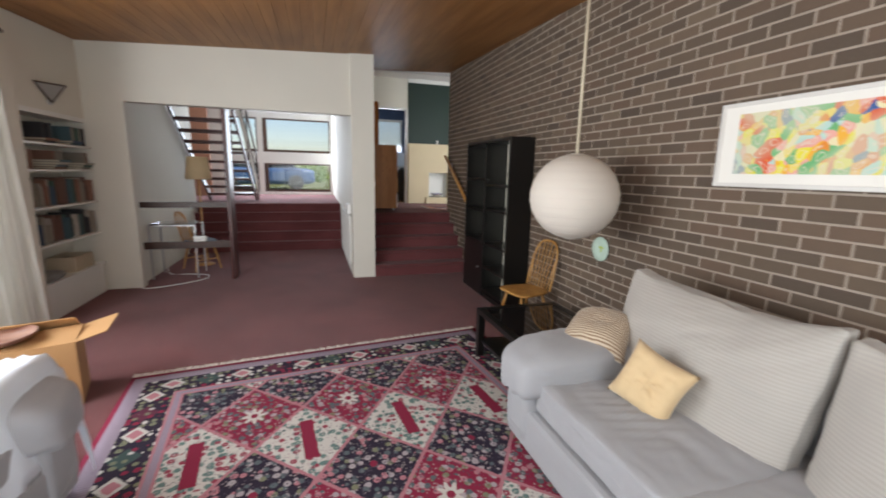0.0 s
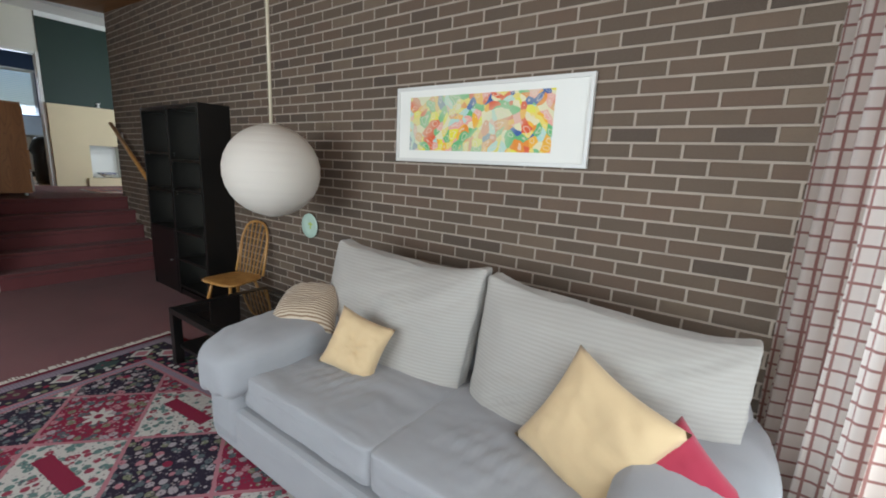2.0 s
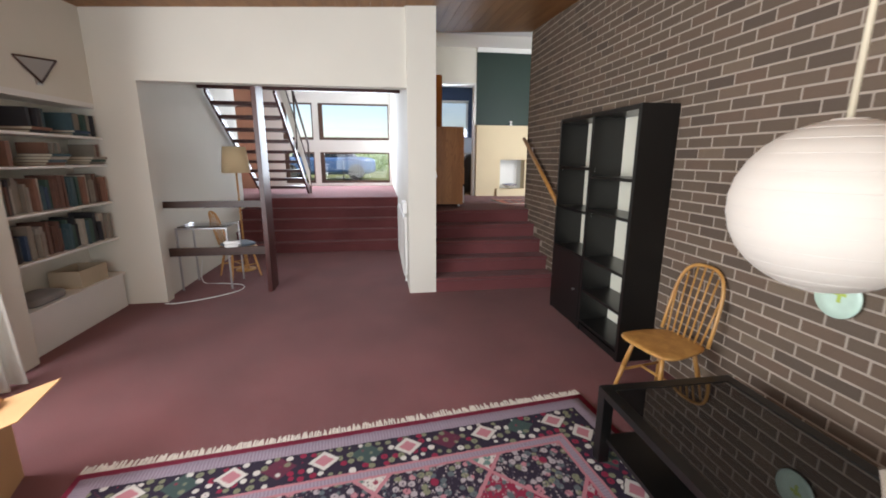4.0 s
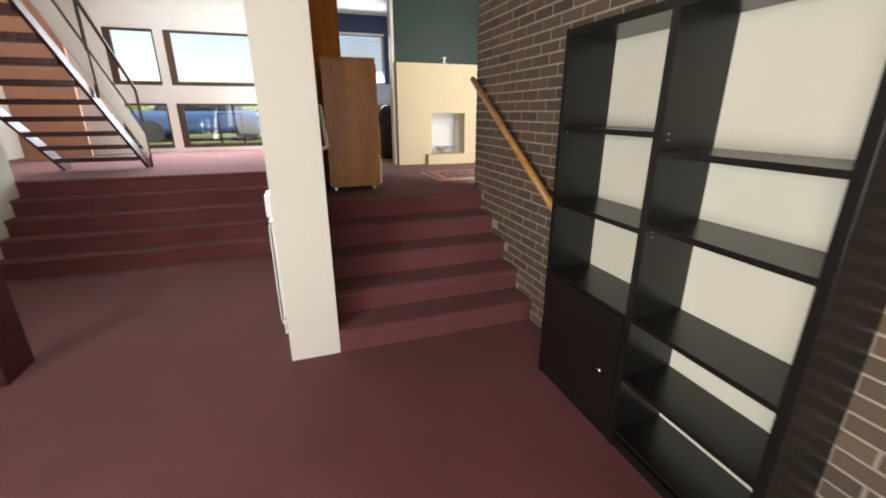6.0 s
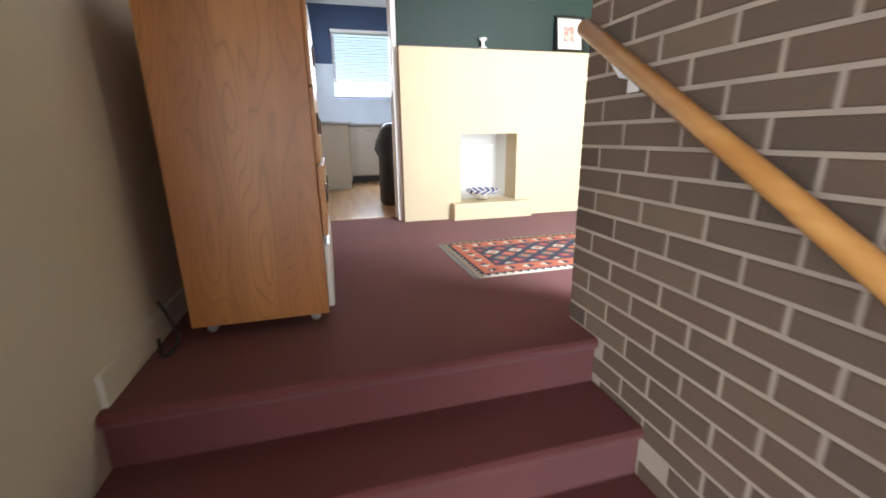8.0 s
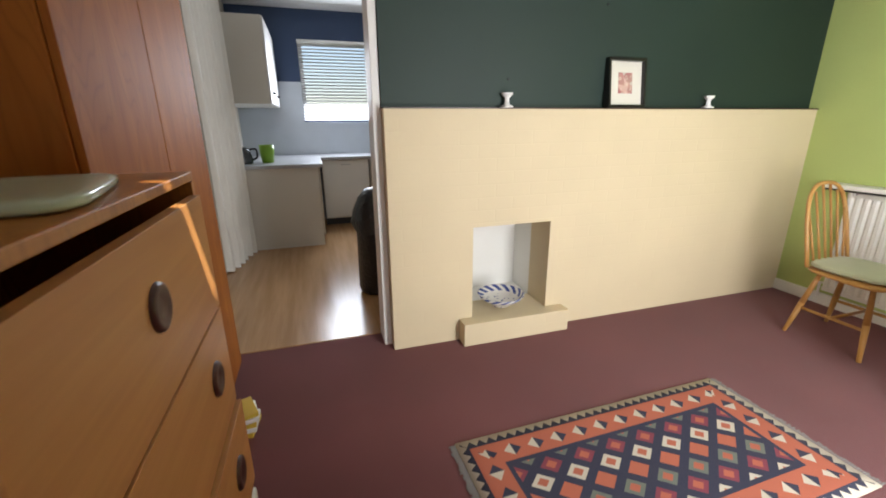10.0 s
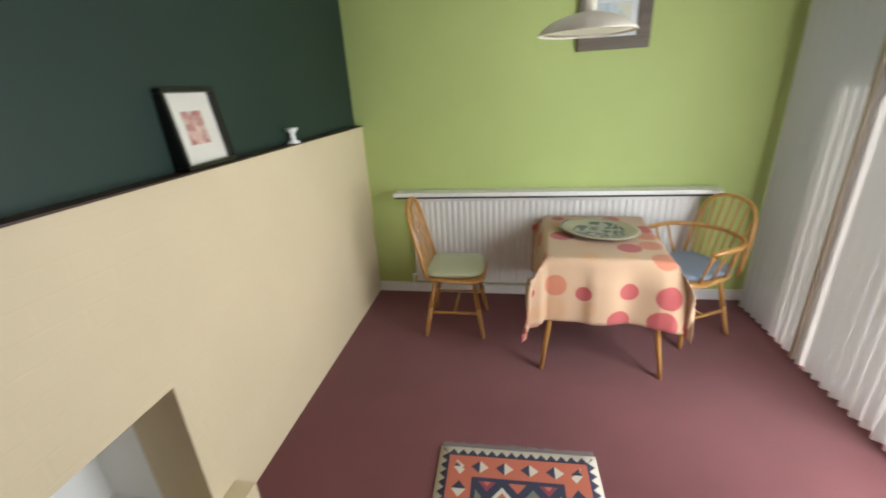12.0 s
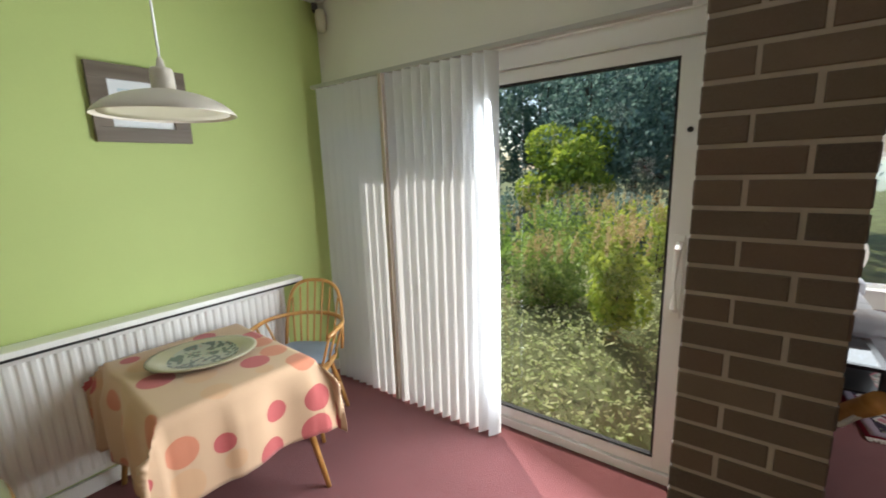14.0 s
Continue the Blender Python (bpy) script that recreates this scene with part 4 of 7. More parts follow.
def picture_on_bricks():
    p = thing("framed_print", "long bright abstract print in a white frame on brick wall", "picture", m=pose(-0.004, -4.985, 1.83))
    w, h = 0.665, 0.24
    bm = B()
    for a in ((-w, w, h - 0.022, h), (-w, w, -h, -h + 0.022), (-w, -w + 0.022, -h + 0.022, h - 0.022), (w - 0.022, w, -h + 0.022, h - 0.022)):
        bx(bm, -0.028, 0, a[0], a[1], a[2], a[3], 0.002)
    part("frame", bm, surf("silver_white_frame", (0.66, 0.64, 0.60), 0.35, 0.03), p)
    part("mount", box(-0.016, -0.004, -w + 0.022, w - 0.022, -h + 0.022, h - 0.022), surf("white_mount_board", (0.80, 0.78, 0.72), 0.8, 0.02), p)
    pal = [(0.78, 0.40, 0.03), (0.66, 0.10, 0.03), (0.14, 0.42, 0.16), (0.76, 0.60, 0.12), (0.42, 0.62, 0.56), (0.74, 0.66, 0.04), (0.04, 0.10, 0.30), (0.74, 0.36, 0.30), (0.74, 0.66, 0.40), (0.72, 0.24, 0.02)]
    part("print", box(-0.019, -0.0165, -0.46, 0.55, -0.165, 0.175), abstract_art("abstract_print", pal, 20, 1), p, "bright abstract print of rings and blobs")


def wall_clock():
    c = thing("wall_plate", "small round pale green wall plate on the brick wall", "plate", m=pose(-0.002, -3.315, 1.0, 0, -90, 0))
    part("disc", lathe(B(), [(0, 0.0), (0.06, 0.0), (0.108, 0.018), (0.106, 0.024), (0.06, 0.010), (0, 0.009)], 40), surf("pale_green_glaze", (0.52, 0.66, 0.55), 0.25, 0.06, 14), c, smooth=True)
    bm = B()
    bx(bm, -0.03, 0.03, -0.008, 0.008, 0.0095, 0.0115)
    bx(bm, 0.005, 0.02, -0.03, 0.03, 0.0095, 0.0113)
    part("motif", bm, surf("lime_glaze", (0.42, 0.52, 0.10), 0.3), c)


SOFA_A = sofa(pose(-0.17, -4.06, 0.008), "large two-seat sofa in grey-beige ribbed cloth against the brick wall")
sofa(pose(-4.73, -6.45, 0.0, 0, 0, 180), "second grey-beige cloth sofa beside the tall window")
def facing(p, n, roll):
    return look(p, Vector(p) + Vector(n), roll)


scatter_cushion("brown and cream striped linen cushion lying over the sofa arm", M["cush_stripe"], facing((-0.77, -4.31, 0.722), (0.30, 0.16, -0.94), 5), 0.41, 0.13, 2, -0.05)
scatter_cushion("small pale yellow cotton cushion standing in the sofa corner", M["cush_yellow"], facing((-0.85, -4.82, 0.625), (0.8, 0.35, -0.35), 73), 0.32, 0.13, 6)
scatter_cushion("large pale yellow cushion on the sofa seat", M["cush_yellow"], facing((-0.84, -6.03, 0.655), (0.85, -0.15, -0.40), 71), 0.45, 0.15, 9)
scatter_cushion("crimson cotton cushion slumped at the sofa end", M["cush_red"], facing((-0.90, -6.31, 0.58), (0.75, -0.20, -0.55), 60), 0.37, 0.12, 12)
rug()
bookcase()
coffee_table()
pendant_globe()
picture_on_bricks()
wall_clock()
windsor(pose(-0.33, -2.57, 0.0, 0, 0, 10), "honey-coloured spindle back wooden chair between bookcase and coffee table", n_sp=7)


def cardboard_box():
    card = surf("brown_cardboard", (0.46, 0.25, 0.10), 0.85, 0.06, 4, 120, 0.25, 0.001)
    s = thing("cardboard_box", "open brown cardboard box with splayed flaps on the carpet", "box", m=pose(-4.30, -3.0, 0, 0, 0, 18))
    w, d, h, t = 0.26, 0.19, 0.45, 0.005
    part("bottom", box(-w, w, -d, d, 0.0, t), card, s)
    part("side", box(-w, w, -d, -d + t, t, h), card, s)
    part("side", box(-w, w, d - t, d, t, h), card, s)
    part("side", box(w - t, w, -d + t, d - t, t, h), card, s)
    part("side", box(-w, -w + t, -d + t, d - t, t, h), card, s)

    def flap(a, b, out, label=""):
        bm = B()
        vs = [Vector(a), Vector(b), Vector(b) + Vector(out[1]), Vector(a) + Vector(out[0])]
        vs = [bm.verts.new(v) for v in vs]
        bm.faces.new(vs)
        thicken(part("flap", bm, card, s), t)
    flap((w, -d, h), (w, d, h), ((0.17, 0.04, 0.035), (0.22, 0.02, 0.05)))
    flap((-w, -d, h), (w, -d, h), ((0.0, 0.30, 0.012), (0.02, 0.31, 0.03)))
    flap((-w, d, h), (w, d, h), ((0.0, -0.10, 0.10), (-0.02, -0.10, 0.10)))
    flap((-w, -d, h), (-w, d, h), ((-0.16, 0.02, -0.09), (-0.16, -0.02, -0.09)))
    b = thing("bowl", "shallow turned wooden bowl lying on the open cardboard box", "bowl", m=pose(-4.38, -3.06, 0.468, 3, -2, 0))
    part("body", lathe(B(), [(0, 0), (0.07, 0), (0.13, 0.025), (0.165, 0.06), (0.158, 0.062), (0.12, 0.035), (0, 0.014)], 32), wood("turned_walnut", (0.16, 0.07, 0.05), (0.30, 0.16, 0.11), 0, 0.4), b, smooth=True)


def cloth_throw():
    c = thing("throw", "rumpled bluish white cotton throw over the sofa arm", "throw", m=pose(-4.09, -4.16, 0))
    prof = [Vector((0, y, z)) for y, z in ((-0.60, 0.515), (-0.36, 0.50), (-0.26, 0.56), (-0.20, 0.655), (0.0, 0.675), (0.20, 0.655), (0.262, 0.56), (0.275, 0.44), (0.28, 0.30))]

    def f(u, v):
        s = v * (len(prof) - 1)
        i = min(int(s), len(prof) - 2)
        p = prof[i].lerp(prof[i + 1], s - i)
        x = -0.60 + 1.21 * u
        drop = max(0.0, x - 0.42)
        q = noise.noise(Vector((x * 6, v * 7, 0.0)))
        q2 = noise.noise(Vector((x * 14 + v * 9, v * 5, 3.0)))
        z = p.z + 0.065 + 0.022 * q + 0.022 * (0.5 - abs(q2) * 1.6)
        yy = p.y * (1 + 0.03 * q)
        if drop > 0:
            z -= drop * (1.2 + 1.1 * (1 - abs(v - 0.45)))
            x = 0.42 + drop * 0.35
        if v > 0.85:
            z += 0.05 * noise.noise(Vector((x * 5, 0, 9)))
        return Vector((x, yy, z))
    thicken(part("cloth", grid(B(), 40, 40, f), fabric("bluish_white_cotton", (0.74, 0.80, 0.86)), c, smooth=True), 0.004)


cardboard_box()
cloth_throw()


# ---------- left side: window, curtains, shelves ----------
def west_window():
    w = structure("window_2", bx(bx(bx(bx(bx(B(), -5.32, -5.24, -6.6, -1.62, 0.08, 0.16), -5.32, -5.24, -6.6, -1.62, 2.67, 2.75), -5.32, -5.24, -1.70, -1.62, 0.16, 2.67), -5.32, -5.24, -6.6, -6.52, 0.16, 2.67), -5.32, -5.24, -4.1, -4.0, 0.16, 2.67), M["brown_frame"], "tall dark framed windows with a low cross rail")
    for y0, y1 in ((-6.52, -4.1), (-4.0, -1.70)):
        part("cross_rail", box(-5.32, -5.24, y0, y1, 0.78, 0.90), M["brown_frame"], w)
        for z0, z1 in ((0.16, 0.78), (0.90, 2.67)):
            g = part("pane", box(-5.283, -5.277, y0, y1, z0, z1), M["glass"], w)
            g.visible_shadow = False
    s = structure("window_3", bx(bx(bx(bx(bx(bx(B(), -4.9, -0.06, -7.06, -6.99, 0.35, 0.42), -4.9, -0.06, -7.06, -6.99, 2.48, 2.55), -4.9, -4.83, -7.06, -6.99, 0.42, 2.48), -0.12, -0.06, -7.06, -6.99, 0.42, 2.48), -3.4, -3.3, -7.06, -6.99, 0.42, 2.48), -1.9, -1.8, -7.06, -6.99, 0.42, 2.48), M["upvc"], "wide white framed window with a low sill")
    for x0, x1 in ((-4.83, -3.4), (-3.3, -1.9), (-1.8, -0.12)):
        g = part("pane", box(x0, x1, -7.028, -7.022, 0.42, 2.48), M["glass"], s)
        g.visible_shadow = False
    structure("window_sill", box(-4.9, -0.06, -6.95, -6.80, 0.33, 0.355, 0.004), M["white_gloss"])


def curtain(label, mat, p0, p1, z0, z1, folds, depth, n=90, seed=0, flare=0.0):
    c = thing("curtain", label, "curtain", m=pose(0, 0, 0))
    p0, p1 = Vector((*p0, 0)), Vector((*p1, 0))
    d = (p1 - p0)
    nrm = Vector((-d.y, d.x, 0)).normalized()

    def f(u, v):
        z = z1 + (z0 - z1) * v
        sp = 1 + flare * v
        q = p0 + d * u * sp
        a = 2 * math.pi * folds * u + 0.5 * math.sin(3 * v + seed)
        w = depth * (0.55 + 0.45 * v) * (math.sin(a) + 0.35 * math.sin(2.3 * a + seed) + 0.3 * noise.noise(Vector((u * 9, v * 2, seed))))
        q = q + nrm * w
        return Vector((q.x, q.y, z + 0.01 * math.sin(a)))
    o = part("cloth", grid(B(), n, 14, f), mat, c, smooth=True)
    return c


def check_mat():
    m, n, l, b, tl = sheer("pink_checked_cotton", (0.8, 0.75, 0.72), 0.6)
    co = coords(n)
    sp = n.new("ShaderNodeSeparateXYZ")
    l.new(co, sp.inputs[0])
    fz = mt(n, l, "FRACT", mt(n, l, "MULTIPLY", sp.outputs[2], 16))
    fy = mt(n, l, "FRACT", mt(n, l, "MULTIPLY", mt(n, l, "ADD", sp.outputs[1], sp.outputs[0]), 20))
    k = mt(n, l, "MAXIMUM", mt(n, l, "LESS_THAN", fz, 0.16), mt(n, l, "LESS_THAN", fy, 0.16))
    c = mixc(n, l, k, (0.76, 0.69, 0.64, 1), (0.36, 0.19, 0.17, 1))
    l.new(c, b.inputs["Base Color"])
    l.new(c, tl.inputs[0])
    return m


BOOKS = [(0.05, 0.10, 0.12), (0.04, 0.07, 0.13), (0.25, 0.22, 0.18), (0.05, 0.10, 0.08), (0.33, 0.30, 0.26), (0.14, 0.07, 0.05), (0.03, 0.03, 0.035), (0.24, 0.12, 0.08), (0.10, 0.14, 0.16), (0.42, 0.38, 0.32)]
BOOK_MATS = [surf("book_cloth", c, 0.7, 0.1, 12, 150, 0.2) for c in BOOKS]
PAPER = surf("page_edges", (0.62, 0.56, 0.44), 0.9, 0.06, 20, 300, 0.3)


def book(m, w, h, d, k):
    t = thing("book", ("upright book in a faded cloth cover on the white shelf", "dark bound book among others on the shelf")[k % 2], "book", "books on the wall shelves", m)
    bm = B()
    bx(bm, 0, d, 0, 0.003, 0, h)
    bx(bm, 0, d, w - 0.003, w, 0, h)
    bx(bm, d - 0.004, d, 0.003, w - 0.003, 0, h)
    part("cover", bm, BOOK_MATS[k % len(BOOK_MATS)], t)
    part("pages", box(0.004, d - 0.004, 0.003, w - 0.003, 0.004, h - 0.004), PAPER, t)


def wall_shelves():
    s = thing("shelf_unit", "built-in white shelves in the wall recess, filled with books", "shelves", m=pose(-5.42, 0, 0))
    G = M["white_gloss"]
    SH = (0.40, 0.80, 1.19, 1.575, 1.85)
    for z in SH:
        part("shelf", box(0.0, 0.36, -1.34, -0.002, z - 0.022, z, 0.003), G, s)
    part("end_panel", box(0.0, 0.34, -1.375, -1.345, 0.0, 2.13), G, s)
    part("base_front", box(0.30, 0.33, -1.345, -0.002, 0.0, 0.378), G, s)
    rr = random.Random(21)
    for si, (z, gap) in enumerate(zip(SH[1:], (0.36, 0.36, 0.25, 0.26))):
        y = -1.30
        k = rr.randrange(10)
        while y < -0.05:
            r = rr.random()
            dens = (0.95, 0.93, 0.35, 0.4)[si]
            if si == 3 and y > -0.62:
                dens = 1.0
            if r > dens:
                y += 0.05
                if si in (2, 3) and r > 0.7 and y < -0.3:
                    for q in range(rr.randint(2, 4)):
                        ww = rr.uniform(0.012, 0.025)
                        book(pose(-5.38 + 0.02 * q, y + 0.25, z + 0.002 + q * 0.026, -90 * -1, 0, 0) @ pose(0, 0, -0.22, 0, 0, 0), 0.024, 0.22, 0.28, k + q)
                    y += 0.26
                continue
            w = rr.uniform(0.018, 0.045)
            h = min(gap - 0.05, rr.uniform(0.19, 0.30))
            book(pose(-5.36 + rr.uniform(0, 0.02), y, z + 0.001), w, h, rr.uniform(0.2, 0.26), k)
            y += w + 0.0015
            if rr.random() < 0.5:
                k += rr.randint(1, 3)
    # sconce
    c = thing("wall_lamp", "small triangular metal and glass wall light over the shelves", "lamp", m=pose(-5.12, -0.64, 2.40))
    bm = B()
    P = [Vector((0.0, -0.22, 0.06)), Vector((0.0, 0.22, 0.07)), Vector((0.17, 0.0, 0.06)), Vector((0.03, 0, -0.12))]
    for a, b in ((0, 1), (1, 2), (2, 0), (0, 3), (1, 3), (2, 3)):
        tube(bm, [P[a], P[b]], 0.008, 6)
    part("frame", bm, M["dark_wood"], c)
    bm = B()
    vs = [bm.verts.new(p * 0.95) for p in P]
    for q in ((0, 2, 3), (1, 2, 3), (0, 1, 3)):
        bm.faces.new([vs[i] for i in q])
    part("shade", bm, surf("smoked_opal_glass", (0.34, 0.33, 0.30), 0.3, 0.05), c, "dull grey glass shade")
    part("backplate", box(0.0, 0.02, -0.03, 0.03, -0.14, -0.05, 0.003), M["chrome"], c)
    # oddments on the low shelf
    b = thing("storage_box", "open cream cardboard box on the low shelf", "box", m=pose(-5.24, -0.42, 0.40))
    bm = B()
    for a in ((-0.14, 0.14, -0.2, -0.19), (-0.14, 0.14, 0.19, 0.2), (-0.14, -0.13, -0.19, 0.19), (0.13, 0.14, -0.19, 0.19)):
        bx(bm, a[0], a[1], a[2], a[3], 0.0, 0.17)
    bx(bm, -0.13, 0.13, -0.19, 0.19, 0, 0.006)
    part("body", bm, surf("buff_card", (0.50, 0.42, 0.30), 0.85), b)
    b = thing("folded_cloth", "grey folded blanket on the low shelf", "blanket", m=pose(-5.22, -1.0, 0.40))
    part("cloth", deformed(soft_box(0.26, 0.4, 0.08, 8, 5, 0.1, 3, 0.01), (0, 0, 0.042)), fabric("grey_wool", (0.22, 0.21, 0.20)), b, smooth=True)


def deformed(bm, off):
    for v in bm.verts:
        v.co += Vector(off)
    return bm


# ---------- alcove with the open staircase ----------
def staircase():
    s = thing("open_staircase", "open-tread staircase with dark stained treads and strings", "staircase", m=pose(0, 0, 0))
    y0, z0, y1, z1 = 4.42, 0.90, 1.87, 2.66
    D = M["dark_red_wood"]
    for x in (-4.72, -3.76):
        bm = B()
        dy, dz = (y1 - y0), (z1 - z0)
        L = math.hypot(dy, dz)
        ny, nz = -dz / L * 0.055, dy / L * 0.055
        pts = [(y0 + ny * 0, z0), (y0 - 0.14, z0), (y1, z1 - 0.08), (y1, z1 + 0.02), (y0 + 0.03, z0 + 0.05)]
        a = [bm.verts.new((x, p[0], p[1])) for p in pts]
        b = [bm.verts.new((x + 0.035, p[0], p[1])) for p in pts]
        bm.faces.new(a)
        bm.faces.new(b)
        for k in range(len(pts)):
            j = (k + 1) % len(pts)
            bm.faces.new((a[k], a[j], b[j], b[k]))
        part("string", bm, D, s)
    n = 10
    for i in range(1, n):
        t = i / n
        y, z = y0 + (y1 - y0) * t, z0 + (z1 - z0) * t
        part("tread", box(-4.685, -3.76, y - 0.11, y + 0.15, z - 0.055, z, 0.004), D, s)
    # balustrade on the open side
    x = -3.70
    for t, h in ((0.03, 1.0), (0.52, 0.95)):
        y, z = y0 + (y1 - y0) * t, z0 + (z1 - z0) * t
        part("baluster_post", tube(B(), [(x, y, z - 0.02 if t > 0.1 else z0), (x, y, z + h)], 0.018, 8), M["dark_wood"], s)
    for h, r in ((0.98, 0.022), (0.50, 0.013)):
        part("handrail", tube(B(), [(x, y0 - 0.06, z0 + 0.05 + h), (x, y1 + 0.05, z1 - 0.05 + h)], r, 8), M["dark_wood"], s)
    bm = B()
    q = [(y0 - 0.10, z0 + 0.16), (y1 + 0.1, z1 + 0.04), (y1 + 0.1, z1 + 0.38), (y0 - 0.10, z0 + 0.46)]
    a = [bm.verts.new((x - 0.004, p[0], p[1])) for p in q]
    b = [bm.verts.new((x + 0.004, p[0], p[1])) for p in q]
    bm.faces.new(a)
    bm.faces.new(b)
    for k in range(4):
        bm.faces.new((a[k], a[(k + 1) % 4], b[(k + 1) % 4], b[k]))
    pm = sheer("milky_plastic_sheet", (0.80, 0.76, 0.70), 0.6)[0]
    part("infill_panel", bm, pm, s, "milky plastic infill panel")
    structure("trim_newel", box(-3.64, -3.585, 0.30, 0.60, 0, 2.797, 0.003), D, "tall dark red stained plank post")
    structure("trim_rail", bx(box(-4.76, -3.64, 0.37, 0.40, 1.06, 1.14, 0.003), -4.76, -3.64, 0.37, 0.40, 0.47, 0.57, 0.003), M["dark_wood"], "dark stained horizontal guard rails")


def floor_lamp():
    f = thing("floor_lamp", "floor lamp with a cream drum shade beside the white wall", "lamp", m=pose(-4.25, 1.45, 0))
    part("base", lathe(B(), [(0, 0), (0.14, 0), (0.14, 0.015), (0.03, 0.03), (0, 0.03)], 28), M["pine"], f, smooth=True)
    part("stem", tube(B(), [(0, 0, 0.03), (0, 0, 1.45)], 0.014, 10), M["pine"], f, smooth=True)
    o = part("shade", lathe(B(), [(0.19, 1.44), (0.15, 1.80)], 36), sheer("cream_lampshade", (0.78, 0.62, 0.38), 0.3)[0], f, "cream fabric shade", True)
    thicken(o, 0.002)


def radiator(m, w, h, label, n):
    r = thing("radiator", label, "radiator", "panel radiators", m)
    bm = B()
    pts = []
    per = w / n
    for i in range(n):
        x = -w / 2 + i * per
        pts += [(x + per * 0.08, 0.0), (x + per * 0.30, 0.009), (x + per * 0.70, 0.009), (x + per * 0.92, 0.0)]
    lo = [bm.verts.new((p[0], -p[1] - 0.05, 0.03)) for p in pts]
    hi = [bm.verts.new((p[0], -p[1] - 0.05, h - 0.03)) for p in pts]
    for a, b, c, d in zip(lo, lo[1:], hi[1:], hi):
        bm.faces.new((a, b, c, d))
    part("panel", bm, M["white_gloss"], r)
    part("edge_rail", box(-w / 2, w / 2, -0.052, -0.042, 0.0, 0.03, 0.002), M["white_gloss"], r)
    part("edge_rail", box(-w / 2, w / 2, -0.052, -0.042, h - 0.03, h, 0.002), M["white_gloss"], r)
    part("rear_panel", box(-w / 2, w / 2, -0.040, -0.004, 0.01, h - 0.01), M["white_gloss"], r)
    bm = B()
    for k in range(int(w / 0.035)):
        x = -w / 2 + 0.02 + k * 0.035
        bx(bm, x, x + 0.022, -0.045, -0.01, h - 0.009, h + 0.003)
    part("grille", bm, M["white_gloss"], r)
    for sx in (-1, 1):
        part("valve", tube(B(), [(sx * (w / 2 + 0.03), -0.03, -0.06), (sx * (w / 2 + 0.03), -0.03, 0.05), (sx * (w / 2 - 0.01), -0.03, 0.05)], 0.011, 8), M["upvc"], r)
    return r


def alcove_things():
    floor_lamp()
    M["cream_wood"] = surf("cream_painted_wood", (0.60, 0.48, 0.30), 0.5)
    windsor(pose(-4.22, 1.12, 0.0, 0, 0, -140), "pale wooden spindle back chair with a grey pad below the stairs", wood_mat=M["pine"], cushion=M["cush_blue"], cushion_label="dark grey seat pad on the pale chair", n_sp=5)
    t = thing("glass_table", "small glass topped table on a pale metal stand", "table", m=pose(-4.42, 0.72, 0))
    part("top", box(-0.28, 0.30, -0.22, 0.24, 0.80, 0.812, 0.002), M["glass"], t, "clear glass top")
    for x in (-0.30, 0.28):
        for y in (-0.24, 0.22):
            part("leg", box(x, x + 0.02, y, y + 0.02, 0, 0.778, 0.002), M["chrome"], t)
    for y in (-0.24, 0.22):
        part("rail", box(-0.30, 0.30, y, y + 0.02, 0.78, 0.80, 0.002), M["chrome"], t)
    p = thing("telephone", "white desk telephone on the lower guard rail", "telephone", m=pose(-4.04, 0.385, 0.57, 0, 0, 8))
    part("body", deformed(soft_box(0.17, 0.12, 0.045, 5, 5), (0, 0, 0.024)), M["upvc"], p, smooth=True)
    part("handset", deformed(soft_box(0.19, 0.045, 0.035, 5, 4), (0, -0.02, 0.062)), M["upvc"], p, smooth=True)
    c = thing("cable", "white power cable lying across the carpet", "cable", m=pose(0, 0, 0))
    pts = [(-4.62, 0.9, 0.3), (-4.6, 0.8, 0.02), (-4.30, 0.72, 0.008), (-4.05, 0.62, 0.008), (-4.00, 0.40, 0.008), (-4.22, 0.16, 0.008), (-4.55, -0.02, 0.008), (-4.68, -0.05, 0.02)]
    part("flex", tube(B(), smooth_path(pts, 6), 0.006, 6), M["upvc"], c, smooth=True)
    radiator(pose(-1.88, 1.15, 0.14, 0, 0, -90), 1.7, 0.78, "long white panel radiator on the dividing wall", 40)
    v = thing("vent_cover", "white moulded box on the wall above the radiator", "box", m=pose(-1.94, 0.42, 0.96))
    part("body", box(0.0, 0.058, -0.12, 0.12, 0, 0.15, 0.01), M["upvc"], v)


def smooth_path(pts, k):
    P = [Vector(p) for p in pts]
    out = []
    for i in range(len(P) - 1):
        a, b, c, d = P[max(i - 1, 0)], P[i], P[i + 1], P[min(i + 2, len(P) - 1)]
        for j in range(k):
            t = j / k
            out.append(0.5 * ((2 * b) + (c - a) * t + (2 * a - 5 * b + 4 * c - d) * t * t + (3 * b - a - 3 * c + d) * t ** 3))
    out.append(P[-1])
    return out


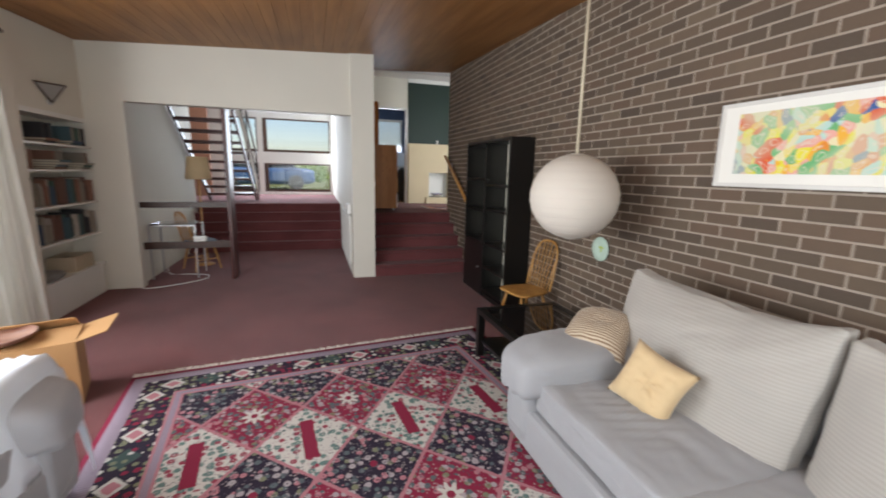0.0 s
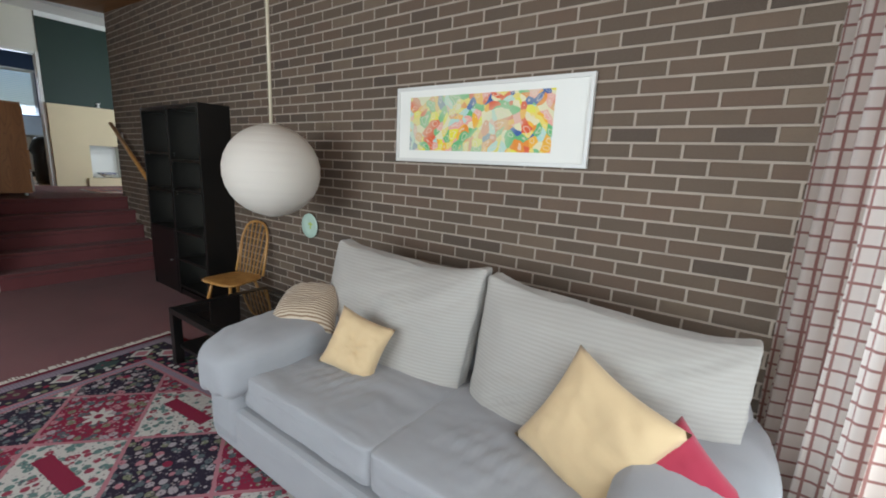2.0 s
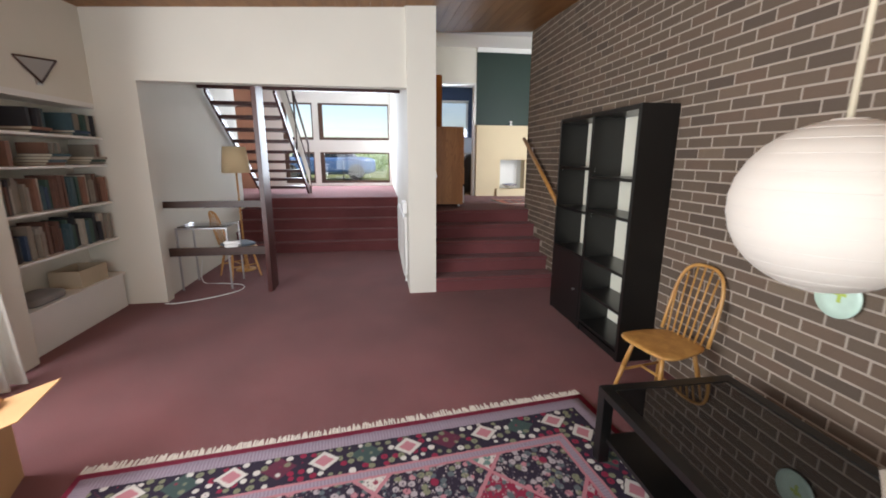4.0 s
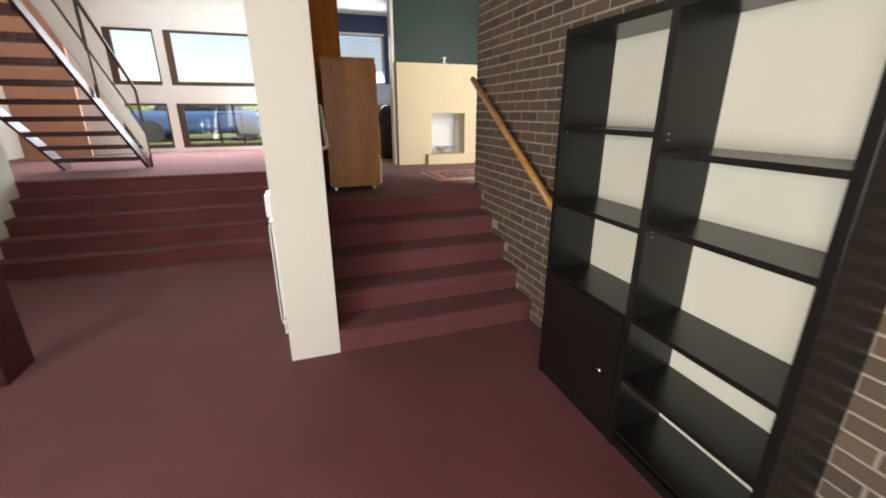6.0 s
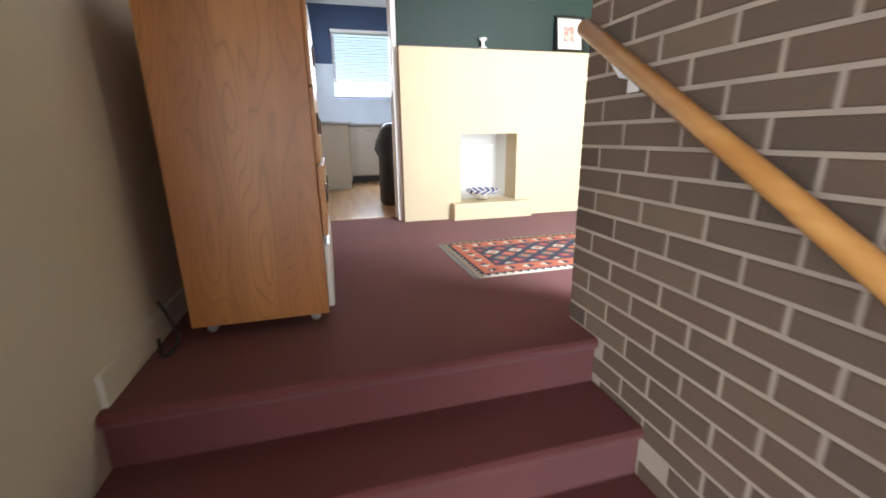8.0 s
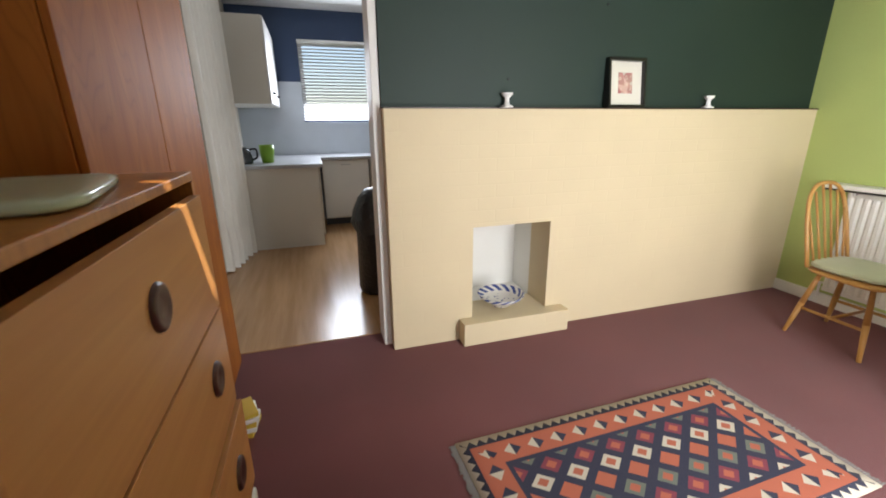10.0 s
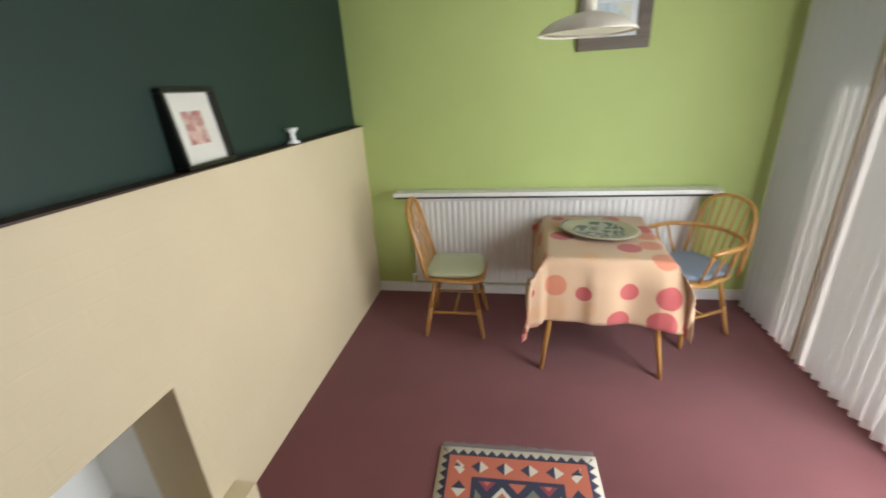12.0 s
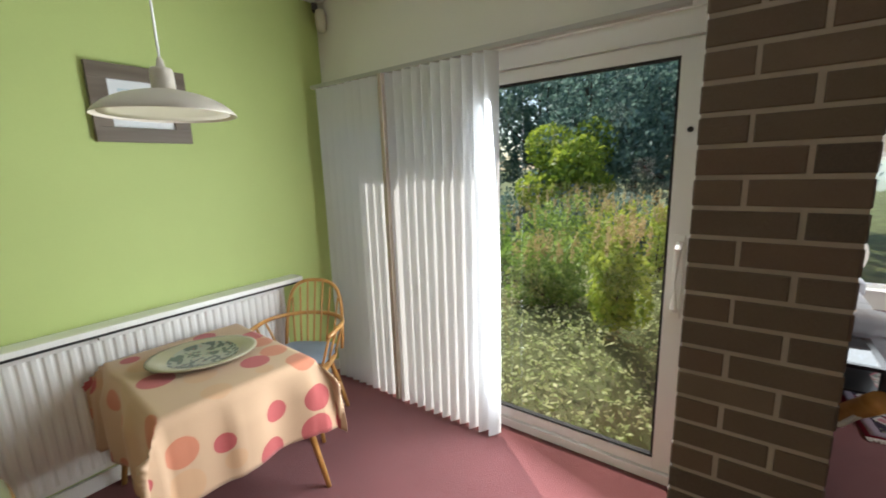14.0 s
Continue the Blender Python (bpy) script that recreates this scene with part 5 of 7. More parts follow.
def handrails():
    r = thing("handrail", "round varnished pine handrail on white brackets along the brick wall", "handrail", m=pose(0, 0, 0))
    a, b = Vector((-0.085, -0.345, 1.01)), Vector((-0.085, 1.13, 1.935))
    part("rail", tube(B(), [a, a.lerp(b, 0.5), b], 0.026, 14), M["pine_rail"], r, smooth=True)
    for t in (0.10, 0.90):
        p = a.lerp(b, t)
        bm = B()
        tube(bm, [(0, p.y, p.z - 0.07), (-0.05, p.y, p.z - 0.065), (-0.085, p.y, p.z - 0.022)], 0.008, 8)
        bx(bm, -0.006, -0.001, p.y - 0.025, p.y + 0.025, p.z - 0.11, p.z - 0.03, 0.004)
        part("bracket", bm, M["upvc"], r, "white bracket", True)
    r = thing("grab_rail", "white grab rail with round end plates on the stair wall", "handrail", m=pose(-1.55, 0, 0))
    pts = [(0.0, 0.44, 1.40), (0.055, 0.46, 1.41), (0.06, 0.52, 1.45), (0.06, 0.82, 1.65), (0.055, 0.88, 1.69), (0.0, 0.90, 1.70)]
    part("rail", tube(B(), smooth_path(pts, 5), 0.016, 12), M["upvc"], r, smooth=True)
    for p in (pts[0], pts[-1]):
        bm = lathe(B(), [(0, 0), (0.042, 0), (0.042, 0.008), (0.02, 0.012), (0, 0.012)], 24)
        for v in bm.verts:
            v.co = Vector((v.co.z, p[1] + v.co.x, p[2] + v.co.y))
        part("plate", bm, M["upvc"], r, smooth=True)


M["pine_rail"] = wood("varnished_pine_rail", (0.50, 0.22, 0.055), (0.66, 0.36, 0.12), 1, 0.3)
west_window()
curtain("long cream gathered curtain beside the tall window", M["curtain"], (-5.06, -2.50), (-4.90, -1.80), 0.02, 2.72, 7, 0.045, 120, 1, 0.14)
structure("trim_curtain_pole", tube(B(), [(-4.98, -6.6, 2.76), (-4.98, -1.5, 2.76)], 0.02, 10), M["dark_wood"], "dark wooden curtain pole")
curtain("pink checked cotton curtain drawn back into the corner", check_mat(), (-0.10, -6.54), (-0.66, -6.88), 0.30, 2.6, 6, 0.045, 90, 4)
wall_shelves()
staircase()
alcove_things()
handrails()


# ---------- upper floor: dresser and wardrobe ----------
def dresser():
    d = thing("chest_of_drawers", "orange-brown veneered chest of drawers on small castors", "cabinet", m=pose(-1.18, 1.83, H))
    W = M["cab_wood"]
    X, Y = 0.245, 0.38
    part("side_panel", box(-X, X, -Y, -Y + 0.02, 0.045, 1.195, 0.002), W, d)
    part("side_panel", box(-X, X, Y - 0.02, Y, 0.045, 1.195, 0.002), W, d)
    part("top", box(-X, X, -Y, Y, 1.197, 1.217, 0.003), W, d)
    part("bottom", box(-X, X - 0.02, -Y + 0.02, Y - 0.02, 0.05, 0.075), W, d)
    part("back", box(-X, -X + 0.012, -Y + 0.02, Y - 0.02, 0.075, 1.195), W, d)
    z = 0.08
    hh = (0.27, 0.27, 0.27, 0.28)
    for i, h in enumerate(hh):
        push = 0.010 if i == 3 else (0.0, 0.02, 0.01)[i]
        if i == 0:
            dr = part("drawer", box(X - 0.018 + push, X + 0.024 + push, -Y + 0.024, Y - 0.024, z - 0.02, z + h - 0.03, 0.010), M["white_gloss"], d, "white fronted bottom drawer")
            z += h
            continue
        dr = part("drawer", box(X - 0.018 + push, X + 0.004 + push, -Y + 0.024, Y - 0.024, z + 0.004, z + h - 0.004, 0.002), M["cab_front"], d)
        for y in (-0.22, 0.22) if i < 3 else (0.0,):
            # shallow dark disc, its colour stands for the shaded cut-out finger hole
            bm = lathe(B(), [(0, 0.001), (0.020, 0.002), (0.031, 0.009), (0.039, 0.006), (0.041, 0)], 24)
            for v in bm.verts:
                v.co = Vector((X + 0.004 + push + v.co.z, y + v.co.x, z + h * 0.55 + v.co.y))
            part("pull", bm, M["dark_red_wood"], dr, "dark disc painted for the shade in a finger hole", True)
        z += h
    for sx in (-1, 1):
        for sy in (-1, 1):
            bm = B()
            tube(bm, [(sx * 0.19, sy * 0.32 - 0.012, 0.02), (sx * 0.19, sy * 0.32 + 0.012, 0.02)], 0.019, 14)
            bx(bm, sx * 0.19 - 0.01, sx * 0.19 + 0.01, sy * 0.32 - 0.016, sy * 0.32 + 0.016, 0.03, 0.046)
            part("castor", bm, M["chrome"], d)
    t = thing("tray", "pale green glass tray on top of the chest", "tray", m=pose(-1.10, 1.86, H + 1.217, 0, 0, 12))
    part("dish", deformed(soft_box(0.26, 0.34, 0.022, 6, 6), (0, 0, 0.011)), surf("pale_green_glass", (0.50, 0.58, 0.44), 0.15, 0.05), t, smooth=True)
    w = thing("wardrobe", "tall red-brown veneered wardrobe against the white wall", "wardrobe", m=pose(-1.35, 2.82, H))
    part("carcass", box(-0.195, 0.18, -0.56, 0.56, 0.02, 2.10, 0.003), M["cab_wood2"], w)
    for sy in (-1, 1):
        dd = part("door", box(0.182, 0.2, min(0.003 * sy, 0.555 * sy), max(0.003 * sy, 0.555 * sy), 0.06, 2.09, 0.002), M["cab_wood2"], w)
    part("plinth", box(-0.18, 0.17, -0.55, 0.55, 0.0, 0.02), M["black"], w)
    c = thing("cable", "black cable coiled behind the chest", "cable", m=pose(0, 0, 0))
    part("flex", tube(B(), smooth_path([(-1.50, 1.36, H + 0.06), (-1.47, 1.30, H + 0.02), (-1.44, 1.36, H + 0.05), (-1.48, 1.42, H + 0.11), (-1.52, 1.46, H + 0.16)], 5), 0.006, 6), M["rubber"], c, smooth=True)
    b = thing("card_stack", "small stack of yellow and white packets on the carpet", "packet", m=pose(-1.07, 2.87, H))
    yel = surf("yellow_packet_card", (0.62, 0.44, 0.05), 0.5, 0.08)
    for k in range(5):
        part("block", box(-0.05, 0.05, -0.07, 0.07, 0.022 * k + 0.001, 0.022 * k + 0.021, 0.003, pose(0.006 * (k % 2), 0, 0, 0, 0, 7 * k - 8)), (yel, M["upvc"])[k % 2], b)


M["cab_front"] = wood("orange_brown_drawer_front", (0.52, 0.22, 0.060), (0.68, 0.34, 0.11), 1, 0.42, 0.6)


# ---------- fireplace wall ----------
def fireplace_things():
    structure("hearth", box(0.115, 0.84, 3.227, 3.323, H, 1.045, 0.004), M["cream"], "cream painted hearth block")
    b = thing("bowl", "white china bowl with a blue patterned band in the recess", "bowl", m=pose(0.44, 3.42, 1.056))
    m, n, l, bb = base_mat("blue_white_china", 0.15)
    co = coords(n)
    sp = n.new("ShaderNodeSeparateXYZ")
    l.new(co, sp.inputs[0])
    ang = mt(n, l, "ARCTAN2", sp.outputs[0], sp.outputs[1])
    pat = mt(n, l, "SINE", mt(n, l, "ADD", mt(n, l, "MULTIPLY", ang, 14), mt(n, l, "MULTIPLY", sp.outputs[2], 160)))
    band = mt(n, l, "MULTIPLY", mt(n, l, "GREATER_THAN", sp.outputs[2], 0.050), mt(n, l, "GREATER_THAN", pat, -0.1))
    vo = n.new("ShaderNodeTexVoronoi")
    vo.inputs["Scale"].default_value = 40
    l.new(co, vo.inputs[0])
    inner = mt(n, l, "MULTIPLY", mt(n, l, "LESS_THAN", vo.outputs["Distance"], 0.28), mt(n, l, "LESS_THAN", sp.outputs[2], 0.035))
    l.new(mixc(n, l, mt(n, l, "MAXIMUM", band, inner), (0.74, 0.72, 0.68, 1), (0.05, 0.08, 0.26, 1)), bb.inputs["Base Color"])
    part("body", lathe(B(), [(0, 0), (0.06, 0), (0.065, 0.01), (0.10, 0.03), (0.14, 0.060), (0.155, 0.082), (0.149, 0.082), (0.132, 0.060), (0.09, 0.032), (0, 0.022)], 40), m, b, smooth=True)
    for x in (0.40, 1.86):
        c = thing("candle_holder", "small white ceramic candle holder on the mantel ledge", "candle holder", "candle holders", m=pose(x, 3.35, 2.297))
        part("body", lathe(B(), [(0, 0), (0.036, 0), (0.036, 0.008), (0.015, 0.018), (0.013, 0.05), (0.03, 0.066), (0.034, 0.078), (0.022, 0.078), (0.014, 0.066), (0, 0.066)], 20), M["upvc"], c, smooth=True)
    f = thing("picture_frame", "small black framed print with a red square, leaning on the wall", "picture", m=pose(1.195, 3.34, 2.298, -7, 0, 2))
    bm = B()
    w, h = 0.14, 0.285
    for a in ((-w, w, 0, 0.016), (-w, w, h - 0.016, h), (-w, -w + 0.016, 0.016, h - 0.016), (w - 0.016, w, 0.016, h - 0.016)):
        bx(bm, a[0], a[1], -0.018, 0.03, a[2], a[3], 0.002)
    part("frame", bm, M["black"], f)
    part("mount", box(-w + 0.016, w - 0.016, 0.008, 0.02, 0.016, h - 0.016), surf("ivory_mount", (0.70, 0.67, 0.58), 0.8, 0.02), f)
    part("print", box(-0.052, 0.052, 0.0055, 0.0078, 0.085, 0.205), abstract_art("red_print", [(0.40, 0.08, 0.10), (0.48, 0.12, 0.14), (0.60, 0.30, 0.28), (0.36, 0.06, 0.09), (0.50, 0.40, 0.36)], 30, 1), f)
    p = thing("wall_plate", "round white china plate with a grey leaf pattern", "plate", m=pose(1.50, 3.383, 3.055, 90, 0, 0))
    m, n, l, bb = base_mat("leaf_pattern_china", 0.2)
    co = coords(n)
    vo = n.new("ShaderNodeTexVoronoi")
    vo.inputs["Scale"].default_value = 34
    vo.feature = "DISTANCE_TO_EDGE"
    l.new(co, vo.inputs[0])
    l.new(mixc(n, l, mt(n, l, "LESS_THAN", vo.outputs["Distance"], 0.10), (0.66, 0.68, 0.62, 1), (0.16, 0.20, 0.18, 1)), bb.inputs["Base Color"])
    part("disc", lathe(B(), [(0, 0.004), (0.09, 0.004), (0.143, 0.020), (0.141, 0.026), (0.09, 0.012), (0, 0.011)], 40), m, p, smooth=True)
    bm = B()
    for x, y, z in ((1.03, 3.383, 2.86), (0.42, 3.383, 2.45)):
        bx(bm, x - 0.006, x + 0.006, y - 0.004, y + 0.002, z - 0.006, z + 0.006)
    structure("trim_wall_plug", bm, M["rubber"])


# ---------- dining corner ----------
def spotted_cloth():
    m, n, l, b = base_mat("spotted_table_linen", 0.85)
    co = coords(n, "UV")
    v = n.new("ShaderNodeTexVoronoi")
    v.inputs["Scale"].default_value = 5.8
    v.inputs["Randomness"].default_value = 0.55
    l.new(co, v.inputs["Vector"])
    h = n.new("ShaderNodeSeparateColor")
    l.new(v.outputs["Color"], h.inputs[0])
    spot = mixc(n, l, mt(n, l, "GREATER_THAN", h.outputs[0], 0.40), (0.42, 0.055, 0.065, 1), (0.52, 0.17, 0.09, 1))
    spot = mixc(n, l, mt(n, l, "GREATER_THAN", h.outputs[0], 0.75), spot, (0.55, 0.33, 0.18, 1))
    fine = noise_n(n, l, coords(n), 300, 2)
    c = mixc(n, l, mt(n, l, "LESS_THAN", v.outputs["Distance"], 0.43), (0.53, 0.35, 0.215, 1), spot)
    c = mixc(n, l, mt(n, l, "MULTIPLY", fine, 0.25), c, (0.42, 0.30, 0.20, 1))
    l.new(c, b.inputs["Base Color"])
    b.inputs["Sheen Weight"].default_value = 0.15
    add_bump(n, l, b, fine, 0.3, 0.001)
    return m


def dining_table():
    cx, cy = 2.325, 1.645
    t = thing("dining_table", "small square honey wood table with splayed legs under a cloth", "table", m=pose(cx, cy, H, 0, 0, -3))
    hx, hy = 0.40, 0.33
    part("tabletop", box(-hx, hx, -hy, hy, 0.688, 0.710, 0.004), M["oak"], t)
    bm = B()
    for a in ((-hx + 0.07, hx - 0.07, -hy + 0.05, -hy + 0.07), (-hx + 0.07, hx - 0.07, hy - 0.07, hy - 0.05), (-hx + 0.05, -hx + 0.07, -hy + 0.07, hy - 0.07), (hx - 0.07, hx - 0.05, -hy + 0.07, hy - 0.07)):
        bx(bm, a[0], a[1], a[2], a[3], 0.61, 0.688)
    part("apron", bm, M["oak"], t)
    for sx in (-1, 1):
        for sy in (-1, 1):
            part("leg", tube(B(), [(sx * (hx + 0.055), sy * (hy + 0.005), 0), (sx * (hx - 0.08), sy * (hy - 0.08), 0.688)], 0.013, 12, 0.021), M["oak"], t, smooth=True)
    c = thing("tablecloth", "buff tablecloth with large red and orange spots, hanging in folds", "tablecloth", m=pose(cx, cy, H, 0, 0, -3))
    R = 0.77
    n = 72

    def f(u, v):
        a, b = (u - 0.5) * 2 * R - 0.03, (v - 0.5) * 2 * (R - 0.03) + 0.06
        dx, dy = max(0, abs(a) - hx), max(0, abs(b) - hy)
        sx, sy = (1 if a >= 0 else -1), (1 if b >= 0 else -1)
        drop = max(dx, dy) + 0.12 * min(dx, dy)
        wave = 0.0
        x, y = max(-hx, min(hx, a)), max(-hy, min(hy, b))
        if dx > 0 or dy > 0:
            k = min(1, drop / 0.16)
            out = 0.008 + 0.028 * k
            s = b if dx >= dy else a
            ph = s * 2.7 + (0.31 if dx >= dy else 0.74)
            crease = abs(2 * (ph - math.floor(ph)) - 1)
            wave = 0.022 * k * (1 - 2 * crease ** 0.6) + 0.010 * k * math.sin(s * 23 + 2)
            if dx > 0 and dy > 0:
                t_ = min(dx, dy) / max(dx, dy)
                fold = 0.10 * k * t_
                x = sx * (hx + out + 0.4 * fold) + sx * 0.1 * dx
                y = sy * (hy + out + 0.4 * fold) + sy * 0.1 * dy
                if dx < dy:
                    x = sx * (hx + min(dx, 0.08 + 0.25 * fold))
                elif dy < dx:
                    y = sy * (hy + min(dy, 0.08 + 0.25 * fold))
                x += wave * sx * 0.4
                y += wave * sy * 0.4
            elif dx > 0:
                x = sx * (hx + out * min(1, dx / 0.03) + wave)
            else:
                y = sy * (hy + out * min(1, dy / 0.03) + wave)
            z = 0.716 - max(0.0, drop * 0.985 - 0.004)
        else:
            z = 0.716 + 0.0015 * noise.noise(Vector((a * 6, b * 6, 0)))
        return Vector((x, y, z))
    bm = grid(B(), n, n, f)
    uv = bm.loops.layers.uv.new("UVMap")
    k = 0
    for i in range(n):
        for j in range(n):
            bm.faces.ensure_lookup_table()
            fc = bm.faces[k]
            for lp, (a, b) in zip(fc.loops, ((i, j), (i + 1, j), (i + 1, j + 1), (i, j + 1))):
                lp[uv].uv = (a / n * 1.45, b / n * 1.45)
            k += 1
    me = bpy.data.meshes.new("cloth")
    bm.to_mesh(me)
    bm.free()
    me.polygons.foreach_set("use_smooth", [True] * len(me.polygons))
    me.materials.append(spotted_cloth())
    o = new("cloth", me)
    o.parent = c
    thicken(o, 0.0015, 1.0)
    p = thing("serving_plate", "large oval grey patterned serving plate on the tablecloth", "plate", m=pose(cx + 0.02, cy + 0.0, H + 0.719, 0, 0, 62))
    m, nn, l, bb = base_mat("grey_patterned_glaze", 0.22)
    co = coords(nn)
    vo = nn.new("ShaderNodeTexVoronoi")
    vo.inputs["Scale"].default_value = 52
    l.new(co, vo.inputs[0])
    sp = nn.new("ShaderNodeSeparateColor")
    l.new(vo.outputs["Color"], sp.inputs[0])
    cc = mixc(nn, l, mt(nn, l, "GREATER_THAN", sp.outputs[0], 0.5), (0.30, 0.30, 0.25, 1), (0.11, 0.125, 0.11, 1))
    cc = mixc(nn, l, mt(nn, l, "LESS_THAN", vo.outputs["Distance"], 0.16), cc, (0.36, 0.16, 0.12, 1))
    ln = nn.new("ShaderNodeVectorMath")
    ln.operation = "LENGTH"
    l.new(co, ln.inputs[0])
    cc = mixc(nn, l, mt(nn, l, "GREATER_THAN", ln.outputs["Value"], 0.158), cc, (0.36, 0.32, 0.22, 1))
    l.new(cc, bb.inputs["Base Color"])
    bm = lathe(B(), [(0, 0.0), (0.10, 0.0), (0.14, 0.010), (0.205, 0.030), (0.220, 0.032), (0.219, 0.038), (0.200, 0.037), (0.155, 0.026), (0.14, 0.016), (0.11, 0.009), (0, 0.008)], 56)
    for v in bm.verts:
        v.co.x *= 1.12
        v.co.y *= 0.9
    part("body", bm, m, p, smooth=True)


def dining_lamp():
    p = thing("pendant_lamp", "cream enamelled metal pendant lamp over the dining table", "lamp", m=pose(1.67, 1.90, 2.705))
    E = surf("cream_enamel", (0.66, 0.60, 0.50), 0.35, 0.03, 5)
    bm = lathe(B(), [(0.192, 0.0), (0.190, 0.004), (0.178, 0.018), (0.158, 0.034), (0.130, 0.049), (0.100, 0.060), (0.068, 0.068), (0.040, 0.073), (0.030, 0.076)], 56)
    o = part("shade", bm, E, p, smooth=True)
    thicken(o, 0.002)
    bm = lathe(B(), [(0.172, 0.006), (0.140, 0.014), (0.085, 0.020), (0.0, 0.022)], 40)
    o = part("inner_reflector", bm, E, p, smooth=True)
    thicken(o, 0.0015)
    part("neck", lathe(B(), [(0.033, 0.070), (0.031, 0.128), (0.027, 0.136), (0.012, 0.140), (0.009, 0.160), (0.004, 0.168), (0, 0.168)], 28), E, p, smooth=True)
    part("flex", tube(B(), [(0, 0, 0.16), (0, 0, 1.015)], 0.0035, 8), M["upvc"], p, smooth=True)
    part("bulb", lathe(B(), [(0, 0.026), (0.024, 0.030), (0.028, 0.045), (0.018, 0.066), (0, 0.066)], 16), M["paper_white"], p, smooth=True)
    part("ceiling_rose", lathe(B(), [(0, 0.99), (0.045, 0.995), (0.05, 1.013), (0, 1.013)], 20), M["upvc"], p, smooth=True)


def wall_picture():
    w = thing("framed_picture", "small pale print in a wide taupe frame on the lime wall", "picture", m=pose(2.868, 1.56, 2.90))
    a, z = 0.222, 0.192
    bm = B()
    iy, iz = 0.142, 0.118
    for q in ((-a, a, iz, z), (-a, a, -z, -iz), (-a, -iy, -iz, iz), (iy, a, -iz, iz)):
        bx(bm, -0.03, 0, q[0], q[1], q[2], q[3], 0.002)
    part("frame", bm, wood("taupe_frame", (0.10, 0.075, 0.05), (0.18, 0.14, 0.10), 1, 0.5), w)
    part("mount", box(-0.014, -0.006, -iy, iy, -iz, iz), surf("white_print_mount", (0.72, 0.74, 0.74), 0.4, 0.03), w, "white mount board")
    pal = [(0.50, 0.60, 0.64), (0.62, 0.66, 0.66), (0.42, 0.52, 0.58), (0.66, 0.64, 0.58)]
    part("print", box(-0.017, -0.0145, -0.10, 0.10, -0.075, 0.075), abstract_art("pale_print", pal, 14, 1), w, "pale blue-grey print")


def dining_things():
    r = radiator(pose(2.87, 1.93, H + 0.12, 0, 0, -90), 2.10, 0.72, "long white panel radiator under a white shelf on the lime wall", 46)
    s = thing("radiator_shelf", "long white painted shelf over the radiator", "shelf", m=pose(2.87, 1.935, 1.765))
    part("board", box(-0.13, 0, -1.16, 1.16, 0, 0.03, 0.004), M["white_gloss"], s)
    # black strip in place of the shadow line below the board
    part("shadow_strip", box(-0.128, -0.112, -1.15, 1.15, -0.013, -0.001), M["rubber"], s, "thin black strip painted as the shadow under the shelf")
    for y in (-1.0, 0, 1.0):
        part("bracket", box(-0.10, -0.002, y - 0.008, y + 0.008, -0.04, -0.001), M["white_gloss"], s)
    windsor(pose(2.38, 2.575, H, 0, 0, 90), "honey-coloured spindle back wooden chair with a sage seat pad", cushion=M["cush_green"], cushion_label="thin sage green pad on the chair seat")
    windsor(pose(2.44, 1.04, H, 0, 0, -62), "honey-coloured wooden armchair with spindles and a slate blue pad", arms=True, cushion=M["cush_blue"], cushion_label="slate blue pad on the armchair seat", n_sp=7)
    p = thing("motion_sensor", "small cream alarm sensor in the ceiling corner", "sensor", m=pose(2.80, 0.42, 3.62, 0, 0, 45))
    part("bracket", box(-0.02, 0.02, -0.03, 0.03, 0.02, 0.07, 0.003), M["rubber"], p)
    part("body", deformed(soft_box(0.075, 0.085, 0.15, 5, 4), (-0.035, 0, -0.04)), surf("cream_plastic", (0.55, 0.50, 0.38), 0.4, 0.05, 3), p, smooth=True)


